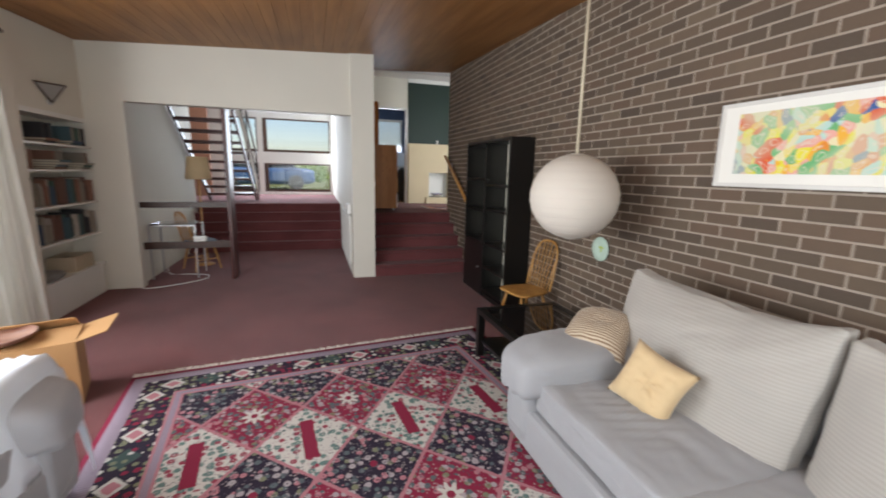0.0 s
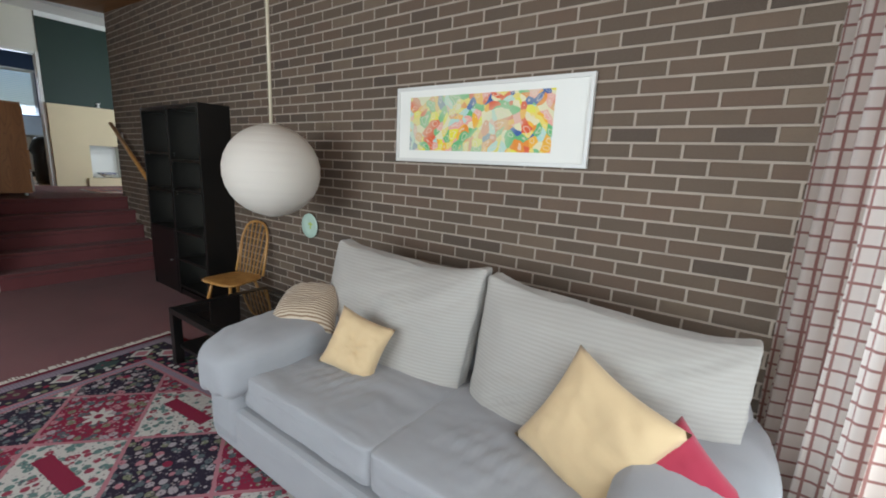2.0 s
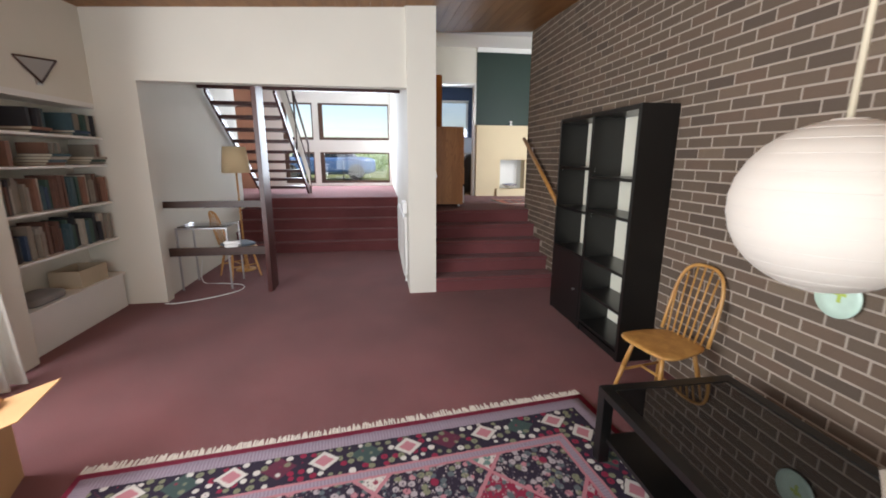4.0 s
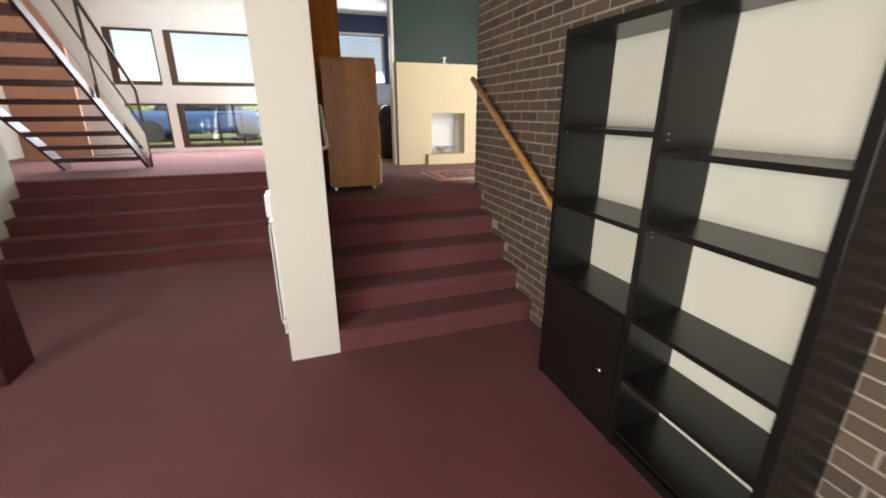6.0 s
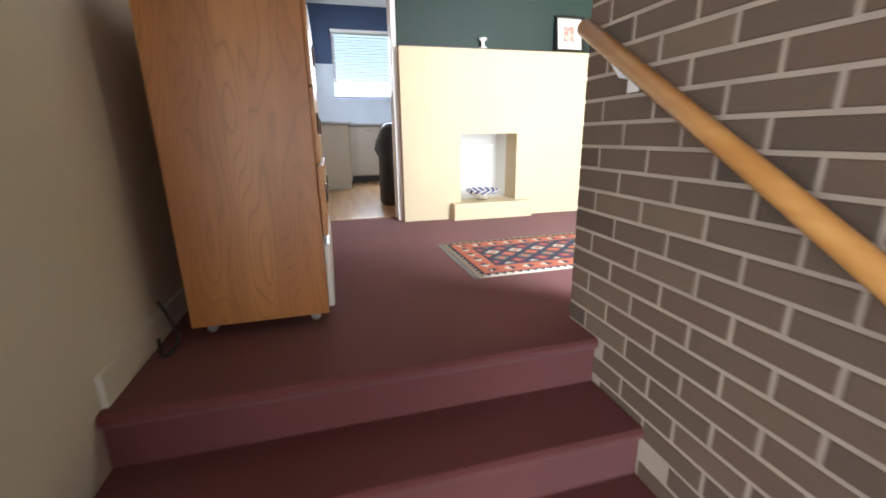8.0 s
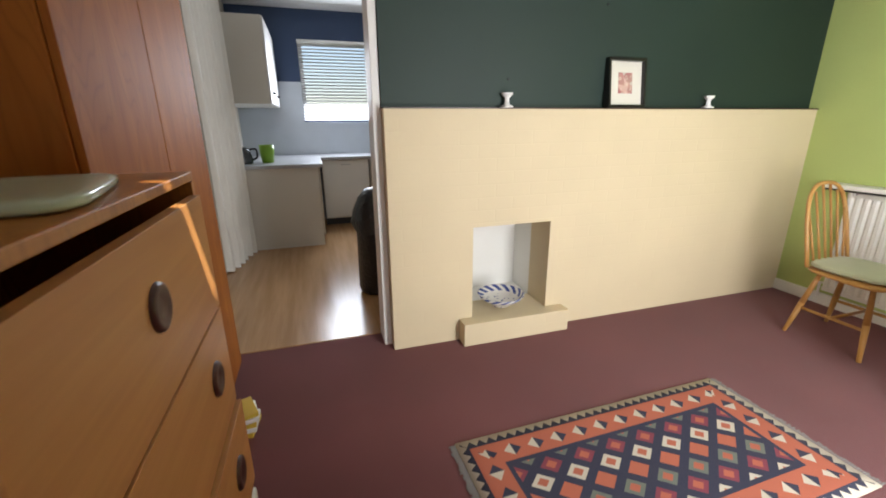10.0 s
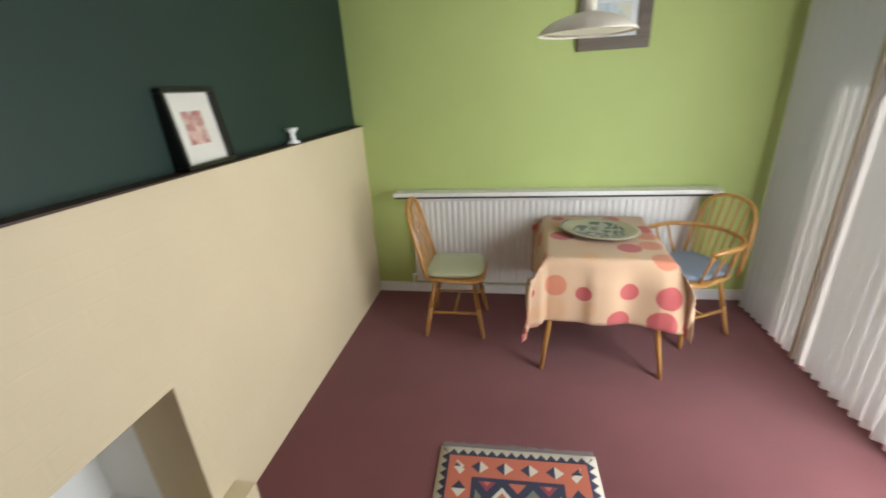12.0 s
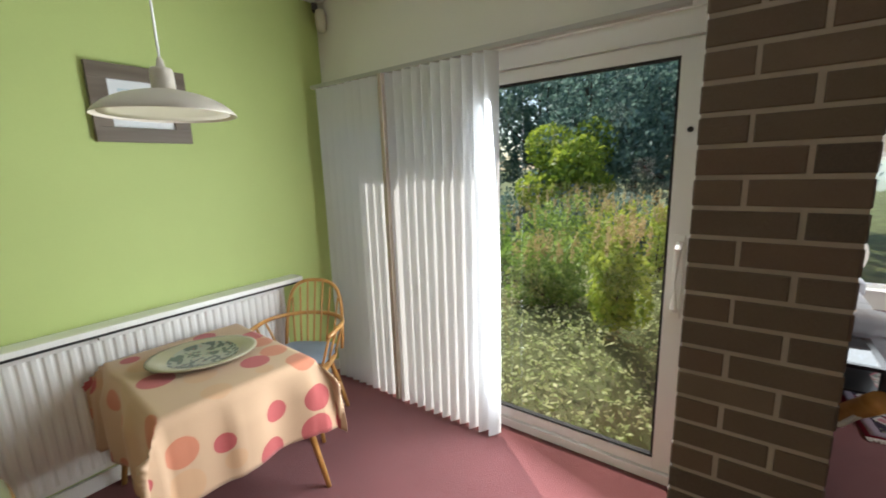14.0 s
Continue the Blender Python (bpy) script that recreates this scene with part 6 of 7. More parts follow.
def kilim():
    k = thing("kilim", "flat woven rug with zigzag borders and diamonds in coral and navy", "rug", m=pose(0.525, 2.14, H + 0.001, 0, 0, 1.2))
    m, n, l, b = base_mat("flat_weave_pattern", 0.95)
    co = coords(n)
    sp = n.new("ShaderNodeSeparateXYZ")
    l.new(co, sp.inputs[0])
    x, y = sp.outputs[0], sp.outputs[1]
    ax, ay = mt(n, l, "ABSOLUTE", x), mt(n, l, "ABSOLUTE", y)
    e = mt(n, l, "MINIMUM", mt(n, l, "SUBTRACT", 0.72, ax), mt(n, l, "SUBTRACT", 0.36, ay))
    cream, navy, coral, grey = (0.58, 0.52, 0.42, 1), (0.018, 0.024, 0.055, 1), (0.46, 0.12, 0.065, 1), (0.14, 0.16, 0.13, 1)
    tri = lambda a, f: mt(n, l, "ABSOLUTE", mt(n, l, "SUBTRACT", mt(n, l, "FRACT", mt(n, l, "MULTIPLY", a, f)), 0.5))
    gt = lambda a, k_: mt(n, l, "GREATER_THAN", a, k_)
    lt = lambda a, k_: mt(n, l, "LESS_THAN", a, k_)
    dy = mt(n, l, "MULTIPLY", y, 1.0)
    # inner diamonds
    u = mt(n, l, "ADD", mt(n, l, "MULTIPLY", x, 6.4), mt(n, l, "MULTIPLY", y, 7.6))
    v = mt(n, l, "SUBTRACT", mt(n, l, "MULTIPLY", x, 6.4), mt(n, l, "MULTIPLY", y, 7.6))
    fu, fv = mt(n, l, "FRACT", u), mt(n, l, "FRACT", v)
    ed = mt(n, l, "MINIMUM", mt(n, l, "MINIMUM", fu, fv), mt(n, l, "SUBTRACT", 1.0, mt(n, l, "MAXIMUM", fu, fv)))
    pk = mt(n, l, "MODULO", mt(n, l, "ADD", mt(n, l, "ADD", mt(n, l, "FLOOR", u), mt(n, l, "MULTIPLY", mt(n, l, "FLOOR", v), 3)), 400), 4)
    inner = mixc(n, l, gt(pk, 0.5), coral, cream)
    inner = mixc(n, l, gt(pk, 1.5), inner, (0.22, 0.035, 0.06, 1))
    inner = mixc(n, l, gt(pk, 2.5), inner, grey)
    inner = mixc(n, l, gt(ed, 0.33), inner, coral)
    inner = mixc(n, l, lt(ed, 0.17), inner, navy)
    # coral border with lozenges
    along = mixv(n, l, lt(mt(n, l, "SUBTRACT", 0.72, ax), mt(n, l, "SUBTRACT", 0.36, ay)), x, y)
    t1 = tri(along, 9)
    bb = mt(n, l, "ABSOLUTE", mt(n, l, "SUBTRACT", e, 0.105))
    loz = lt(mt(n, l, "ADD", mt(n, l, "MULTIPLY", t1, 2.0), mt(n, l, "MULTIPLY", bb, 22)), 0.72)
    half = gt(mt(n, l, "FRACT", mt(n, l, "ADD", mt(n, l, "MULTIPLY", along, 9), 0.5)), 0.5)
    lc = mixc(n, l, half, navy, cream)
    border = mixc(n, l, loz, coral, lc)
    c = mixc(n, l, lt(e, 0.165), inner, border)
    line = lt(mt(n, l, "ABSOLUTE", mt(n, l, "SUBTRACT", e, 0.168)), 0.010)
    c = mixc(n, l, line, c, navy)
    z = mt(n, l, "ADD", 0.012, mt(n, l, "MULTIPLY", tri(along, 22), 0.055))
    zz = mixc(n, l, lt(e, z), navy, cream)
    c = mixc(n, l, lt(e, 0.048), c, zz)
    fine = noise_n(n, l, co, 240, 2)
    c = mixc(n, l, mt(n, l, "MULTIPLY", fine, 0.25), c, (0.12, 0.09, 0.08, 1))
    l.new(c, b.inputs["Base Color"])
    add_bump(n, l, b, fine, 0.5, 0.003)
    bm = grid(B(), 20, 12, lambda a, c_: Vector(((a - 0.5) * 1.44, (c_ - 0.5) * 0.72, 0.006 + 0.0015 * noise.noise(Vector((a * 6, c_ * 5, 3))))))
    o = part("weave", bm, m, k, smooth=True)
    thicken(o, 0.005)
    bm = B()
    rr = random.Random(8)
    for sx in (-1, 1):
        y = -0.355
        while y < 0.35:
            x1 = sx * (0.72 + rr.uniform(0.022, 0.036))
            bx(bm, min(sx * 0.721, x1), max(sx * 0.721, x1), y, y + 0.006, 0.001, 0.004)
            y += 0.0095
    part("fringe", bm, fabric("grey_cotton_fringe", (0.22, 0.20, 0.19)), k, "short grey cotton fringe")["kind"] = "stuff"


# ---------- kitchen ----------
def kitchen():
    K = M["kitchen_unit"]
    u = thing("peninsula_unit", "cream kitchen base unit with a plain end panel", "kitchen unit", m=pose(0, 0, H))
    part("body", box(-1.50, -0.62, 5.80, 7.27, 0.0, 0.87), K, u)
    for i in range(2):
        d = part("door", box(-0.618, -0.60, 5.83 + i * 0.46, 6.27 + i * 0.46, 0.12, 0.85, 0.003), K, u)
        part("handle", box(-0.598, -0.585, 6.02 + i * 0.46, 6.12 + i * 0.46, 0.78, 0.79), M["chrome"], d)
    w = thing("worktop", "light grey laminate kitchen worktop", "worktop", m=pose(0, 0, H))
    part("board", box(-1.51, -0.57, 5.77, 7.275, 0.872, 0.91, 0.004), M["worktop"], w)
    part("board", box(-0.568, 2.3, 6.68, 7.275, 0.872, 0.91, 0.004), M["worktop"], w)
    for i in range(3):
        c = thing("base_unit", "cream kitchen base cupboard below the window", "kitchen unit", "kitchen base units", m=pose(-0.56 + i * 0.62, 6.72, H))
        part("body", box(0, 0.60, 0.02, 0.55, 0.10, 0.868), K, c)
        d = part("door", box(0.004, 0.596, 0.0, 0.018, 0.12, 0.86, 0.003), M["white_gloss"] if i == 0 else K, c)
        part("handle", box(0.24, 0.36, -0.014, -0.004, 0.80, 0.812), M["chrome"], d)
        part("plinth", box(0, 0.6, 0.06, 0.5, 0, 0.098), M["black"], c)
    for i in range(2):
        c = thing("wall_cupboard", "cream kitchen wall cupboard with small dark knobs", "kitchen unit", "kitchen wall cupboards", m=pose(-1.53, 5.95 + i * 0.66, 2.42))
        part("body", box(0, 0.50, 0, 0.64, 0, 0.82), K, c)
        for k in range(2):
            d = part("door", box(0.502, 0.52, 0.004 + k * 0.32, 0.316 + k * 0.32, 0.005, 0.815, 0.004), M["white_gloss"], c)
            part("knob", tube(B(), [(0.52, 0.27 - k * 0.0 + k * 0.09 + 0.0, 0.12), (0.545, 0.27 + k * 0.09, 0.12)], 0.010, 10), M["rubber"], d)
    # window with a slatted blind
    f = structure("window_4", bx(bx(bx(bx(B(), -0.72, 0.35, 7.33, 7.40, 2.26, 2.31), -0.72, 0.35, 7.33, 7.40, 3.21, 3.26), -0.72, -0.67, 7.33, 7.40, 2.31, 3.21), 0.30, 0.35, 7.33, 7.40, 2.31, 3.21), M["upvc"], "white kitchen window")
    g = part("pane", box(-0.67, 0.30, 7.36, 7.366, 2.31, 3.21), M["glass"], f)
    g.visible_shadow = False
    b = thing("venetian_blind", "white slatted venetian blind drawn over the kitchen window", "blind", m=pose(-0.185, 7.27, 0))
    part("headrail", box(-0.54, 0.54, -0.02, 0.02, 3.22, 3.26, 0.003), M["upvc"], b)
    for k in range(24):
        z = 2.27 + k * 0.040
        part("slat", box(-0.53, 0.53, -0.019, 0.019, -0.0008, 0.0008, 0, pose(0, 0, z, 38, 0, 0)), M["blind"], b)
    k = thing("kettle", "small dark kettle on the worktop", "kettle", m=pose(-1.36, 6.05, H + 0.91))
    part("body", lathe(B(), [(0, 0), (0.08, 0), (0.085, 0.04), (0.065, 0.14), (0.03, 0.17), (0, 0.175)], 24), surf("grey_steel_kettle", (0.10, 0.11, 0.12), 0.25, 0.1, 5, metal=0.7), k, smooth=True)
    part("handle", tube(B(), smooth_path([(0.06, 0, 0.15), (0.12, 0, 0.15), (0.125, 0, 0.07), (0.075, 0, 0.04)], 5), 0.01, 8), M["rubber"], k, smooth=True)
    t = thing("storage_jar", "bright green plastic jug on the worktop", "jar", m=pose(-1.14, 6.15, H + 0.91))
    part("body", lathe(B(), [(0, 0), (0.06, 0), (0.075, 0.10), (0.08, 0.19), (0.074, 0.19), (0.055, 0.02), (0, 0.02)], 24), surf("lime_plastic", (0.22, 0.42, 0.03), 0.35), t, smooth=True)
    n = thing("bin_bag", "black bin bag hanging over a bin beside the doorway", "bin", m=pose(-0.25, 4.30, H))
    bm = lathe(B(), [(0, 0), (0.12, 0.0), (0.14, 0.05), (0.145, 0.5), (0.17, 0.58), (0.165, 0.66), (0.12, 0.78), (0.06, 0.84), (0, 0.85)], 28)
    for v in bm.verts:
        s = 1 + 0.14 * noise.noise(v.co * 11) + 0.08 * noise.noise(v.co * 27)
        v.co.x *= s
        v.co.y *= s
    part("bag", bm, M["bag"], n, smooth=True)


# ---------- hall ----------
def hall():
    structure("wall_terracotta", box(-5.95, -5.03, 6.05, 6.11, H, 3.70), M["terracotta"], "terracotta painted wall end in the hall")


dresser()
fireplace_things()
dining_table()
dining_lamp()
wall_picture()
dining_things()
kilim()
kitchen()
curtain("white gathered curtain hanging at the kitchen side", M["net"], (-1.50, 5.05), (-1.36, 5.74), 0.92, 3.3, 6, 0.035, 90, 3)
hall()


# ---------- outdoors ----------
def gz(x, y):
    a = max(0.0, min(1.0, (x - 0.2) / 1.0)) if y < 0.2 else 1.0
    b = max(0.0, min(1.0, (y + 9.0) / 5.0))
    if y > 0.2 and x < -5.5:
        a = max(0.0, min(1.0, (y - 3.0) / 3.0))
    lo = -0.14
    hi = lo + (0.80 - lo) * b
    return lo + (hi - lo) * a + 0.0


def foliage(name, dark, light):
    m, n, l, b = base_mat(name, 0.6)
    geo = n.new("ShaderNodeNewGeometry")
    c = mixc(n, l, geo.outputs["Random Per Island"], rgba(dark), rgba(light))
    big = noise_n(n, l, coords(n), 1.2, 2)
    c = mixc(n, l, mt(n, l, "MULTIPLY", big, 0.5), c, rgba(dark))
    l.new(c, b.inputs["Base Color"])
    tl = n.new("ShaderNodeBsdfTranslucent")
    l.new(c, tl.inputs[0])
    mx = n.new("ShaderNodeMixShader")
    mx.inputs[0].default_value = 0.5
    l.new(b.outputs[0], mx.inputs[1])
    l.new(tl.outputs[0], mx.inputs[2])
    l.new(mx.outputs[0], n["Material Output"].inputs[0])
    return m


# dark tree leaves are paled and blued: haze and glass reflection put into the colour
LEAF = [foliage("bush_leaves", (0.15, 0.28, 0.05), (0.52, 0.68, 0.16)), foliage("hazed_dark_tree_leaves", (0.080, 0.155, 0.125), (0.34, 0.48, 0.40)), foliage("yellow_green_leaves", (0.22, 0.33, 0.04), (0.62, 0.68, 0.10)), foliage("russet_seed_heads", (0.46, 0.34, 0.15), (0.72, 0.60, 0.30))]
BARK = surf("grey_brown_bark", (0.09, 0.065, 0.045), 0.9, 0.2, 10, 60, 0.8, 0.01)


def leaves(blobs, count, size, seed):
    rs = np.random.RandomState(seed)
    w = np.array([b[3] * b[4] * b[5] for b in blobs]) ** 0.67
    idx = rs.choice(len(blobs), count, p=w / w.sum())
    bl = np.array(blobs)[idx]
    d = rs.normal(size=(count, 3))
    d /= np.linalg.norm(d, axis=1)[:, None]
    r = rs.uniform(0.55, 1.08, size=count) ** 0.6
    p = bl[:, :3] + d * bl[:, 3:6] * r[:, None]
    a = rs.normal(size=(count, 3))
    a /= np.linalg.norm(a, axis=1)[:, None]
    b = np.cross(a, rs.normal(size=(count, 3)))
    b /= np.linalg.norm(b, axis=1)[:, None]
    s = size * rs.uniform(0.6, 1.4, size=count)[:, None]
    v = np.empty((count, 4, 3))
    v[:, 0], v[:, 1], v[:, 2], v[:, 3] = p - a * s, p - b * s * 0.45, p + a * s, p + b * s * 0.45
    return v.reshape(-1, 3)


def leaf_mesh(name, verts, mat, parent):
    n = len(verts) // 4
    me = bpy.data.meshes.new(name)
    me.from_pydata(verts.tolist(), [], [(4 * i, 4 * i + 1, 4 * i + 2, 4 * i + 3) for i in range(n)])
    me.materials.append(mat)
    o = new(name, me)
    o.parent = parent
    return o


def tree(x, y, h, r, seed, leafm, label, count=5200, size=0.09):
    rr = random.Random(seed)
    z0 = gz(x, y) - 0.05
    t = thing("tree", label, "tree", "garden trees", pose(x, y, z0))
    bm = tube(B(), [(0, 0, 0), (0.06 * rr.random(), 0.05, h * 0.3), (0.1, 0, h * 0.7)], 0.13, 10, 0.05)
    blobs = []
    for k in range(9):
        a = rr.uniform(0, 6.28)
        q = rr.uniform(0.25, 0.75) * r
        zz = h * rr.uniform(0.35, 0.9)
        e = Vector((q * math.cos(a), q * math.sin(a), zz))
        tube(bm, [(0.05, 0, h * 0.25 + 0.2 * zz), e * 0.6 + Vector((0, 0, 0.1 * h)), e], 0.05, 6, 0.015)
        s = r * rr.uniform(0.32, 0.55)
        blobs.append((e.x, e.y, e.z, s, s, s * rr.uniform(0.7, 1.1)))
    part("trunk", bm, BARK, t)
    leaf_mesh("crown", leaves(blobs, count, size, seed), LEAF[leafm], t)


def bush(x, y, w, h, seed, leafm, label, count=1800, size=0.05, heads=False):
    rr = random.Random(seed)
    z0 = gz(x, y) - 0.02
    t = thing("bush", label, "bush", "garden bushes", pose(x, y, z0))
    bm = B()
    blobs = []
    tops = []
    for k in range(8):
        a, q = rr.uniform(0, 6.28), rr.uniform(0, 0.7) * w
        e = Vector((q * math.cos(a), q * math.sin(a), h * rr.uniform(0.45, 0.85)))
        tube(bm, [(0, 0, 0), e * 0.5, e], 0.015, 5, 0.006)
        s = w * rr.uniform(0.25, 0.45)
        blobs.append((e.x, e.y, e.z, s, s, s * 0.8))
        blobs.append((e.x, e.y, e.z * 0.45, s, s, e.z * 0.45))
        tops.append(e)
    part("stem", bm, BARK, t)
    leaf_mesh("crown", leaves(blobs, count, size, seed), LEAF[leafm], t)
    if heads:
        bl = []
        for k in range(46):
            a, q = rr.uniform(0, 6.28), rr.uniform(0, 0.95) * w
            bl.append((q * math.cos(a), q * math.sin(a), h * rr.uniform(0.80, 1.12), 0.022, 0.022, 0.10))
        leaf_mesh("seed_heads", leaves(bl, 1500, 0.016, seed + 1), LEAF[3], t)


def garden():
    n = 46
    xs = [-300, -120, -50] + [-24 + i for i in range(n)] + [40, 120, 300]
    ys = xs

    def hgt(x, y):
        if -5.7 < x < 3.1 and -7.2 < y < 7.6:
            return -0.4 if x < 0.5 or y > 0.3 else gz(x, y)
        return gz(x, y)
    bm = B()
    vs = [[bm.verts.new((x, y, hgt(x, y))) for y in ys] for x in xs]
    for i in range(len(xs) - 1):
        for j in range(len(ys) - 1):
            bm.faces.new((vs[i][j], vs[i + 1][j], vs[i + 1][j + 1], vs[i][j + 1]))
    g = surf("rough_grass", (0.16, 0.19, 0.06), 0.9, 0.35, 2.0, 90, 1.0, 0.03)
    structure("ground", bm, g, "rough grassy garden ground")
    # low leafy ground cover by the patio door
    rs = np.random.RandomState(5)
    cnt = 16000
    px, py = rs.uniform(-0.5, 6.5, cnt), -rs.uniform(0.05, 1, cnt) ** 1.4 * 6.0 + 0.12
    keep = px > 0.36 + 0.0 * py
    px, py = px[keep], py[keep]
    pz = np.array([gz(a, b) for a, b in zip(px, py)]) + rs.uniform(0.0, 0.10, len(px)) + 0.02
    c = len(px)
    a = rs.normal(size=(c, 3)) * (1, 1, 0.45)
    a /= np.linalg.norm(a, axis=1)[:, None]
    b = np.cross(a, rs.normal(size=(c, 3)) * (0.4, 0.4, 1) + (0, 0, 1.0))
    b /= np.linalg.norm(b, axis=1)[:, None]
    s = rs.uniform(0.014, 0.036, c)[:, None]
    p = np.stack([px, py, pz], 1)
    v = np.stack([p - a * s, p - b * s * 0.5, p + a * s, p + b * s * 0.5], 1).reshape(-1, 3)
    root = thing("ground_cover", "pale green low leafy plants over the garden ground", "plants")
    root["kind"] = "stuff"
    o = leaf_mesh("leaves", v, foliage("pale_ground_leaves", (0.26, 0.34, 0.09), (0.80, 0.82, 0.44)), root)
    for i, (x, y, w, h) in enumerate(((2.25, -2.25, 0.62, 0.80), (1.22, -2.0, 0.42, 1.05), (3.5, -3.3, 0.9, 1.0), (1.3, -4.6, 0.8, 1.2), (-0.2, -8.6, 0.9, 1.4), (2.2, -5.2, 1.0, 1.3), (3.2, -5.6, 1.1, 1.4))):
        bush(x, y, w, h, 30 + i, (0, 2)[i % 2], "tall leafy garden plants with russet seed heads", 2600, 0.045, True)
    for i, (x, y) in enumerate(((0.9, -6.9), (2.3, -6.6), (3.8, -6.9), (5.3, -6.4), (6.8, -6.9), (8.3, -6.2))):
        bush(x, y, 1.1, 1.5 + 0.15 * (i % 3), 90 + i, 1, "dark green shaded shrub at the back of the garden", 3200, 0.06)
    for i, (x, y, w, h) in enumerate(((7.4, -9.2, 1.5, 2.6), (9.6, -8.9, 1.7, 3.0), (12.2, -10.4, 1.9, 3.4), (5.4, -9.6, 1.4, 2.4))):
        bush(x, y, w, h, 110 + i, 1, "tall dark green shrub under the garden trees", 4200, 0.08)
    k = 0
    for x, y, h, r, lf in ((3.9, -8.2, 3.8, 1.25, 2), (3.4, -13.0, 7.5, 2.8, 1), (1.8, -10.2, 5.5, 2.2, 1), (9.0, -9.8, 5.8, 2.6, 1), (-0.6, -11.5, 6.5, 2.8, 1), (4.4, -11.0, 7.5, 3.0, 1), (12.5, -12.5, 8.0, 3.4, 1), (-4.5, -13.5, 7.5, 3.2, 1), (-8.5, -12.0, 6.5, 3.0, 0), (1.6, -14.0, 8.5, 3.4, 1), (-12.0, -6.0, 6.0, 2.8, 0), (-12.5, -1.5, 5.5, 2.6, 1), (-11.0, -10.0, 6.0, 2.8, 1)):
        tree(x, y, h, r, 50 + k, lf, "leafy garden tree with an uneven crown", 6500 if k < 6 else 4200, 0.085 if k < 6 else 0.12)
        k += 1
    for x, y, h, r in ((-2.0, -17.5, 9.5, 3.8), (3.5, -18.0, 11.0, 4.2), (7.5, -16.0, 10.5, 4.0), (11.5, -17.5, 11.5, 4.4), (16.5, -16.5, 11.0, 4.4), (15.5, -9.5, 9.5, 3.8), (6.6, -12.5, 7.5, 3.0)):
        tree(x, y, h, r, 70 + k, 1, "tall dark garden tree at the back of the plot", 5200, 0.15)
        k += 1
    for i, (x, y) in enumerate(((-5.0, 15.5), (-2.5, 17.0), (0.5, 15.0), (3.0, 16.5), (-9.0, 16.0))):
        bush(x, y + 6, 2.0, 1.3, 80 + i, 0, "garden hedge bush beyond the hall window", 2200, 0.11)
    c = thing("parked_car", "blue parked car beyond the hall window", "car", m=pose(-4.4, 12.6, gz(-4.4, 12.6)))
    cb = surf("blue_car_paint", (0.05, 0.11, 0.24), 0.25, 0.03, 2)
    body = soft_box(4.0, 1.7, 0.7, 8, 6)
    part("body", deformed(body, (0, 0, 0.55)), cb, c, smooth=True)
    cab = soft_box(2.2, 1.5, 0.62, 8, 5)
    for v in cab.verts:
        v.co.x *= 1 - 0.25 * (v.co.z / 0.31)
        v.co.z += 1.1
    part("cabin", cab, M["glass_dark"], c, smooth=True)
    for x in (-1.25, 1.25):
        for y in (-0.8, 0.8):
            w = part("wheel", tube(B(), [(x, y - 0.1, 0.31), (x, y + 0.1, 0.31)], 0.31, 20), M["rubber"], c)


def metal_stand():
    """A thin upright frame on the paving outside the hall window."""
    g = thing("metal_stand", "thin black metal frame standing outside the hall window", "stand", m=pose(-3.1, 8.3, gz(-3.1, 8.3)))
    for x in (-0.24, 0.24):
        part("leg", tube(B(), [(x, -0.15, 0), (x, 0, 0.80)], 0.012, 8), M["black"], g, smooth=True)
        part("leg", tube(B(), [(x, 0.15, 0), (x, 0.01, 0.80)], 0.012, 8), M["black"], g, smooth=True)
    part("top_rail", tube(B(), [(-0.26, 0, 0.81), (0.26, 0, 0.81)], 0.016, 8), M["black"], g, smooth=True)
    part("cross_rail", tube(B(), [(-0.24, 0, 0.42), (0.24, 0, 0.42)], 0.010, 8), M["black"], g, smooth=True)


M["glass_dark"] = surf("dark_car_glass", (0.03, 0.04, 0.05), 0.05, 0.05)
garden()
metal_stand()


# ---------- brickwork ----------
def brick_mat():
    m, n, l, b = base_mat("grey_brown_brick", 0.85)
    co = coords(n, "Object")
    geo = n.new("ShaderNodeNewGeometry")
    oi = n.new("ShaderNodeObjectInfo")
    r = mt(n, l, "FRACT", mt(n, l, "ADD", geo.outputs["Random Per Island"], oi.outputs["Random"]))
    ramp = n.new("ShaderNodeValToRGB")
    e = ramp.color_ramp.elements
    e[0].color, e[1].color = (0.050, 0.034, 0.024, 1), (0.172, 0.122, 0.078, 1)
    x = e.new(0.5)
    x.color = (0.116, 0.080, 0.050, 1)
    x = e.new(0.18)
    x.color = (0.092, 0.063, 0.041, 1)
    x = e.new(0.85)
    x.color = (0.128, 0.076, 0.048, 1)
    l.new(r, ramp.inputs[0])
    big = noise_n(n, l, co, 14, 4)
    fine = noise_n(n, l, co, 160, 3)
    c = mixc(n, l, mt(n, l, "MULTIPLY", big, 0.5), ramp.outputs[0], (0.075, 0.053, 0.040, 1))
    c = mixc(n, l, mt(n, l, "MULTIPLY", fine, 0.4), c, (0.18, 0.135, 0.10, 1))
    l.new(c, b.inputs["Base Color"])
    add_bump(n, l, b, fine, 0.6, 0.003)
    return m


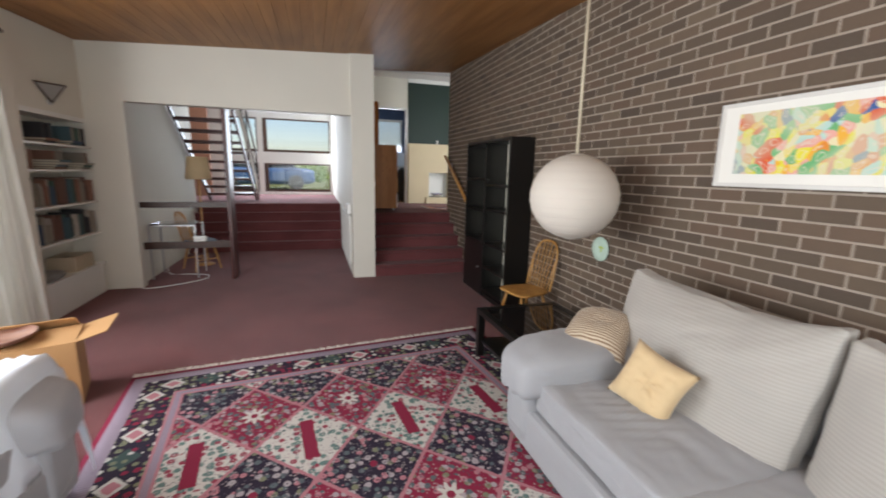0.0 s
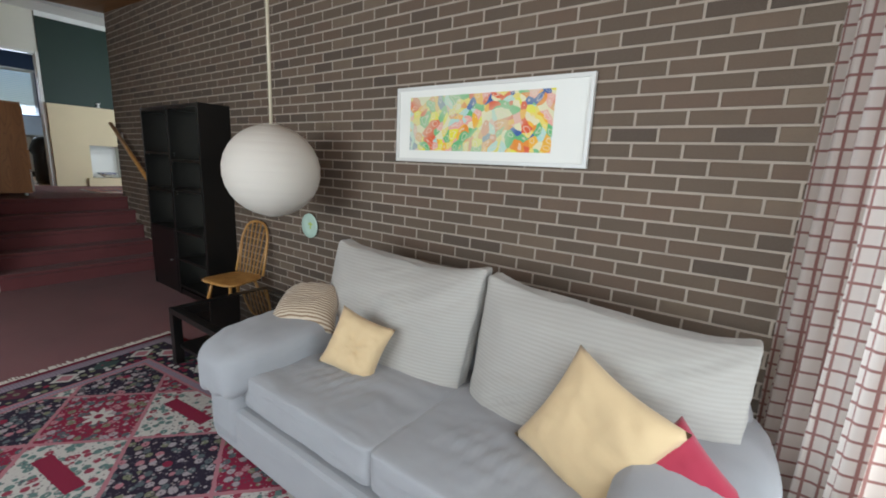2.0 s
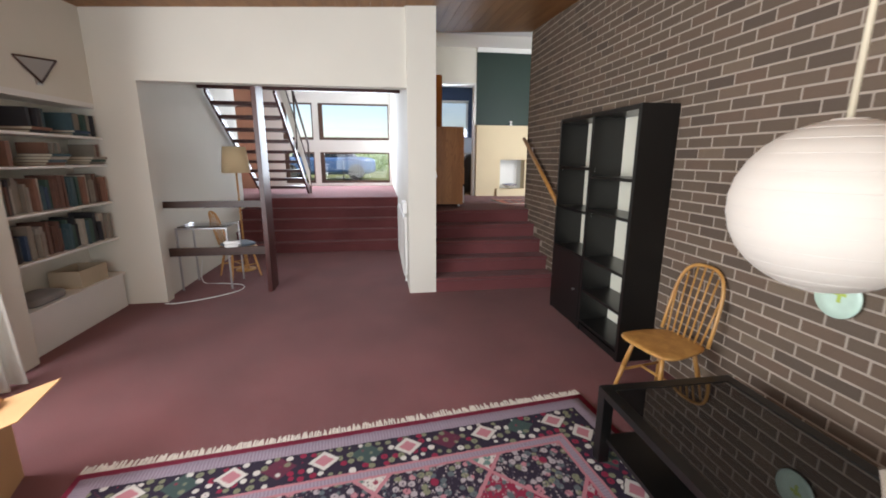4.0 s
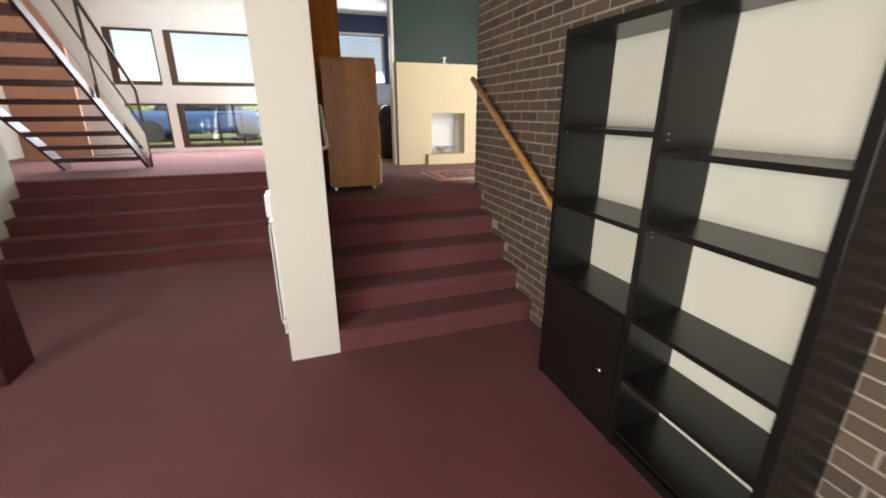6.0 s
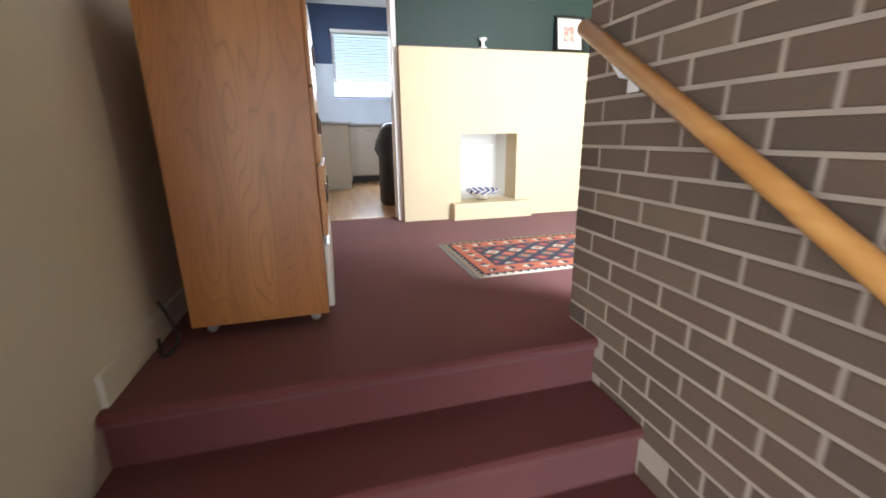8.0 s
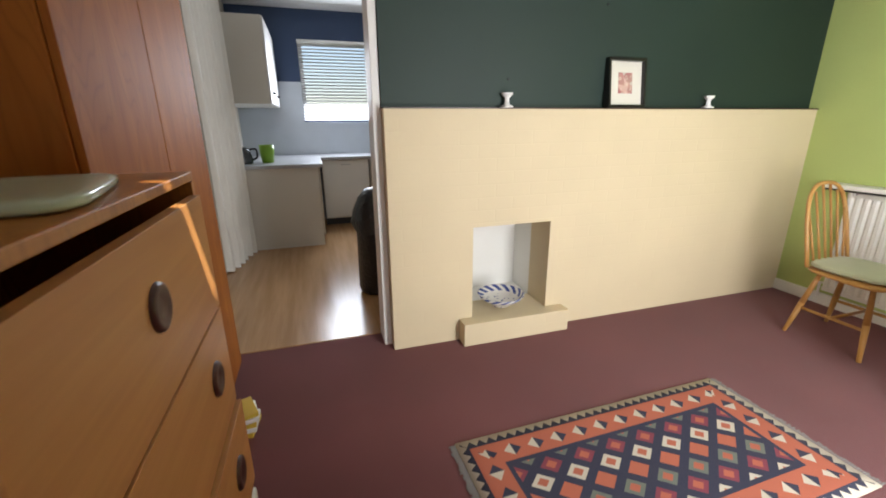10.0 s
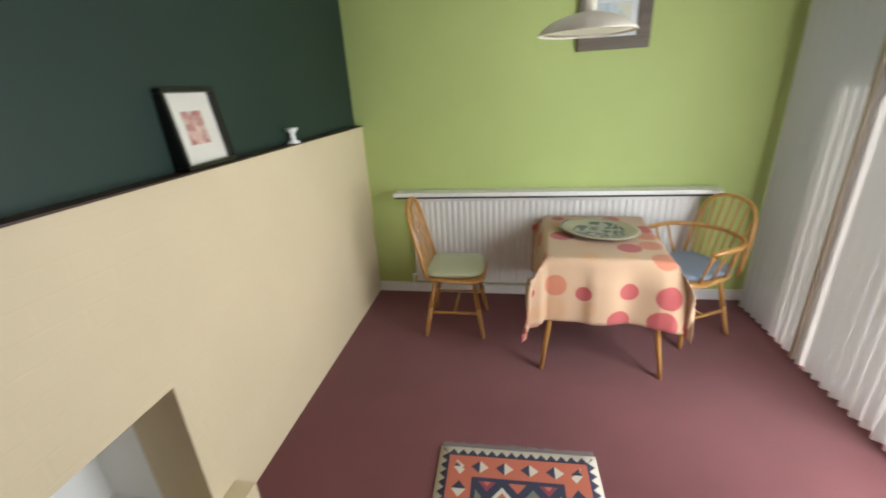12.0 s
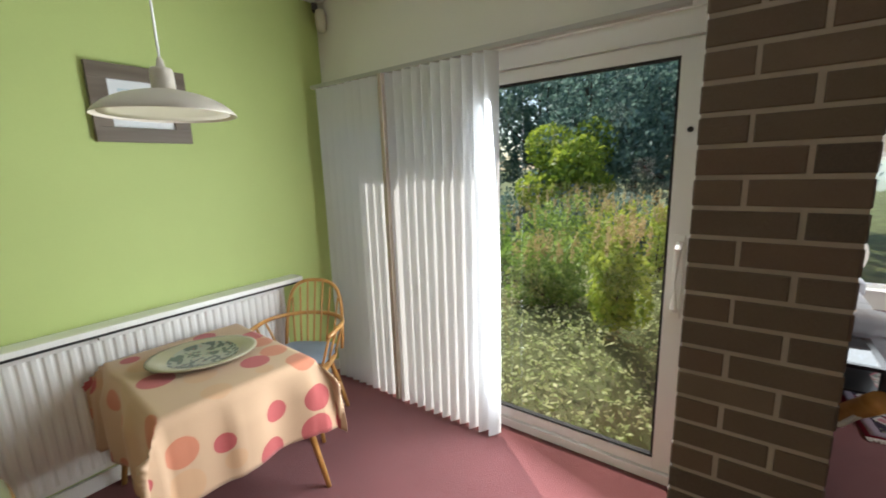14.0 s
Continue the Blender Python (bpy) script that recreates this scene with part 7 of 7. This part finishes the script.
def brick_mesh(w):
    """A brick that faces -x, w long in y, 65 mm high, with softened front arrises."""
    bm = B()
    d, h, c = 0.06, 0.063, 0.003
    w = w - 0.002
    back = [(0, -w / 2, 0), (0, w / 2, 0), (0, w / 2, h), (0, -w / 2, h)]
    mid = [(-d + c, p[1], p[2]) for p in back]
    fr = [(-d, -w / 2 + c, c), (-d, w / 2 - c, c), (-d, w / 2 - c, h - c), (-d, -w / 2 + c, h - c)]
    R = [[bm.verts.new(p) for p in ring] for ring in (back, mid, fr)]
    for a, b in zip(R, R[1:]):
        for k in range(4):
            bm.faces.new((a[k], a[(k + 1) % 4], b[(k + 1) % 4], b[k]))
    bm.faces.new(R[2])
    me = bpy.data.meshes.new("brick")
    bmesh.ops.recalc_face_normals(bm, faces=bm.faces)
    bm.to_mesh(me)
    bm.free()
    return me


def brickwork():
    BM = brick_mat()
    Y0, Y1, T = -6.95, 1.235, 0.33
    bm = B()
    bx(bm, 0.004, T - 0.004, Y0, Y1 - 0.004, -0.1, 3.72)
    wall = structure("wall_brick", bm, M["mortar"], "grey-brown brick wall with pale recessed mortar joints")
    meshes = {}
    rr = random.Random(11)
    rest_v, rest_f = [], []
    made = 0

    def put(w, x, y, z, rz, single):
        nonlocal made
        key = round(w, 3)
        if key not in meshes:
            meshes[key] = brick_mesh(w)
            meshes[key].materials.append(BM)
        me = meshes[key]
        j = rr.uniform(-0.0015, 0.0015)
        m = pose(x + j, y, z, rr.uniform(-0.3, 0.3), 0, rz)
        if single and made < 300:
            ob = new("brick", me)
            ob.parent = wall
            ob.matrix_basis = m
            made += 1
        else:
            base = len(rest_v)
            rest_v.extend([tuple(m @ v.co) for v in me.vertices])
            rest_f.extend([tuple(base + i for i in p.vertices) for p in me.polygons])

    ncourse = 50
    for k in range(ncourse):
        z = 0.005 + k * 0.075
        # long face
        y = Y1 - 0.004
        first = 0.215 if k % 2 else 0.1025
        while y > Y0 + 0.03:
            w = first
            first = 0.215
            w = min(w, y - Y0)
            yc = y - w / 2
            step_z = 0.0 if yc < 0 else min(5, int(yc / 0.262) + 1) * 0.18
            if z + 0.065 > step_z and z < zc(0, yc) + 0.05 + (0.5 if yc > 1.2 else 0) and w > 0.03:
                put(w, 0.060, yc, z, 0, -0.62 < yc and 0.8 < z + 0.35 * (1 if yc < 0.6 else 0) and z < 2.75)
            y -= w + 0.010
        # end face
        if z > 0.85 and z < 3.72:
            ws = (0.215, 0.1025) if k % 2 == 0 else (0.1025, 0.215)
            x = 0.002
            for w in ws:
                put(w, x + w / 2, Y1 - 0.060, z, -90, z < 3.2)
                x += w + 0.010
        # dining side
        if z > 0.85 and z < 3.72:
            y = Y1 - (0.06 if k % 2 else 0.0)
            while y > 0.30:
                put(0.215, T - 0.060, y - 0.1075, z, 180, False)
                y -= 0.225
    me = bpy.data.meshes.new("bricks_far")
    me.from_pydata(rest_v, [], rest_f)
    me.materials.append(BM)
    ob = new("bricks_far", me)
    ob.parent = wall
    ob["kind"] = "stuff"


brickwork()
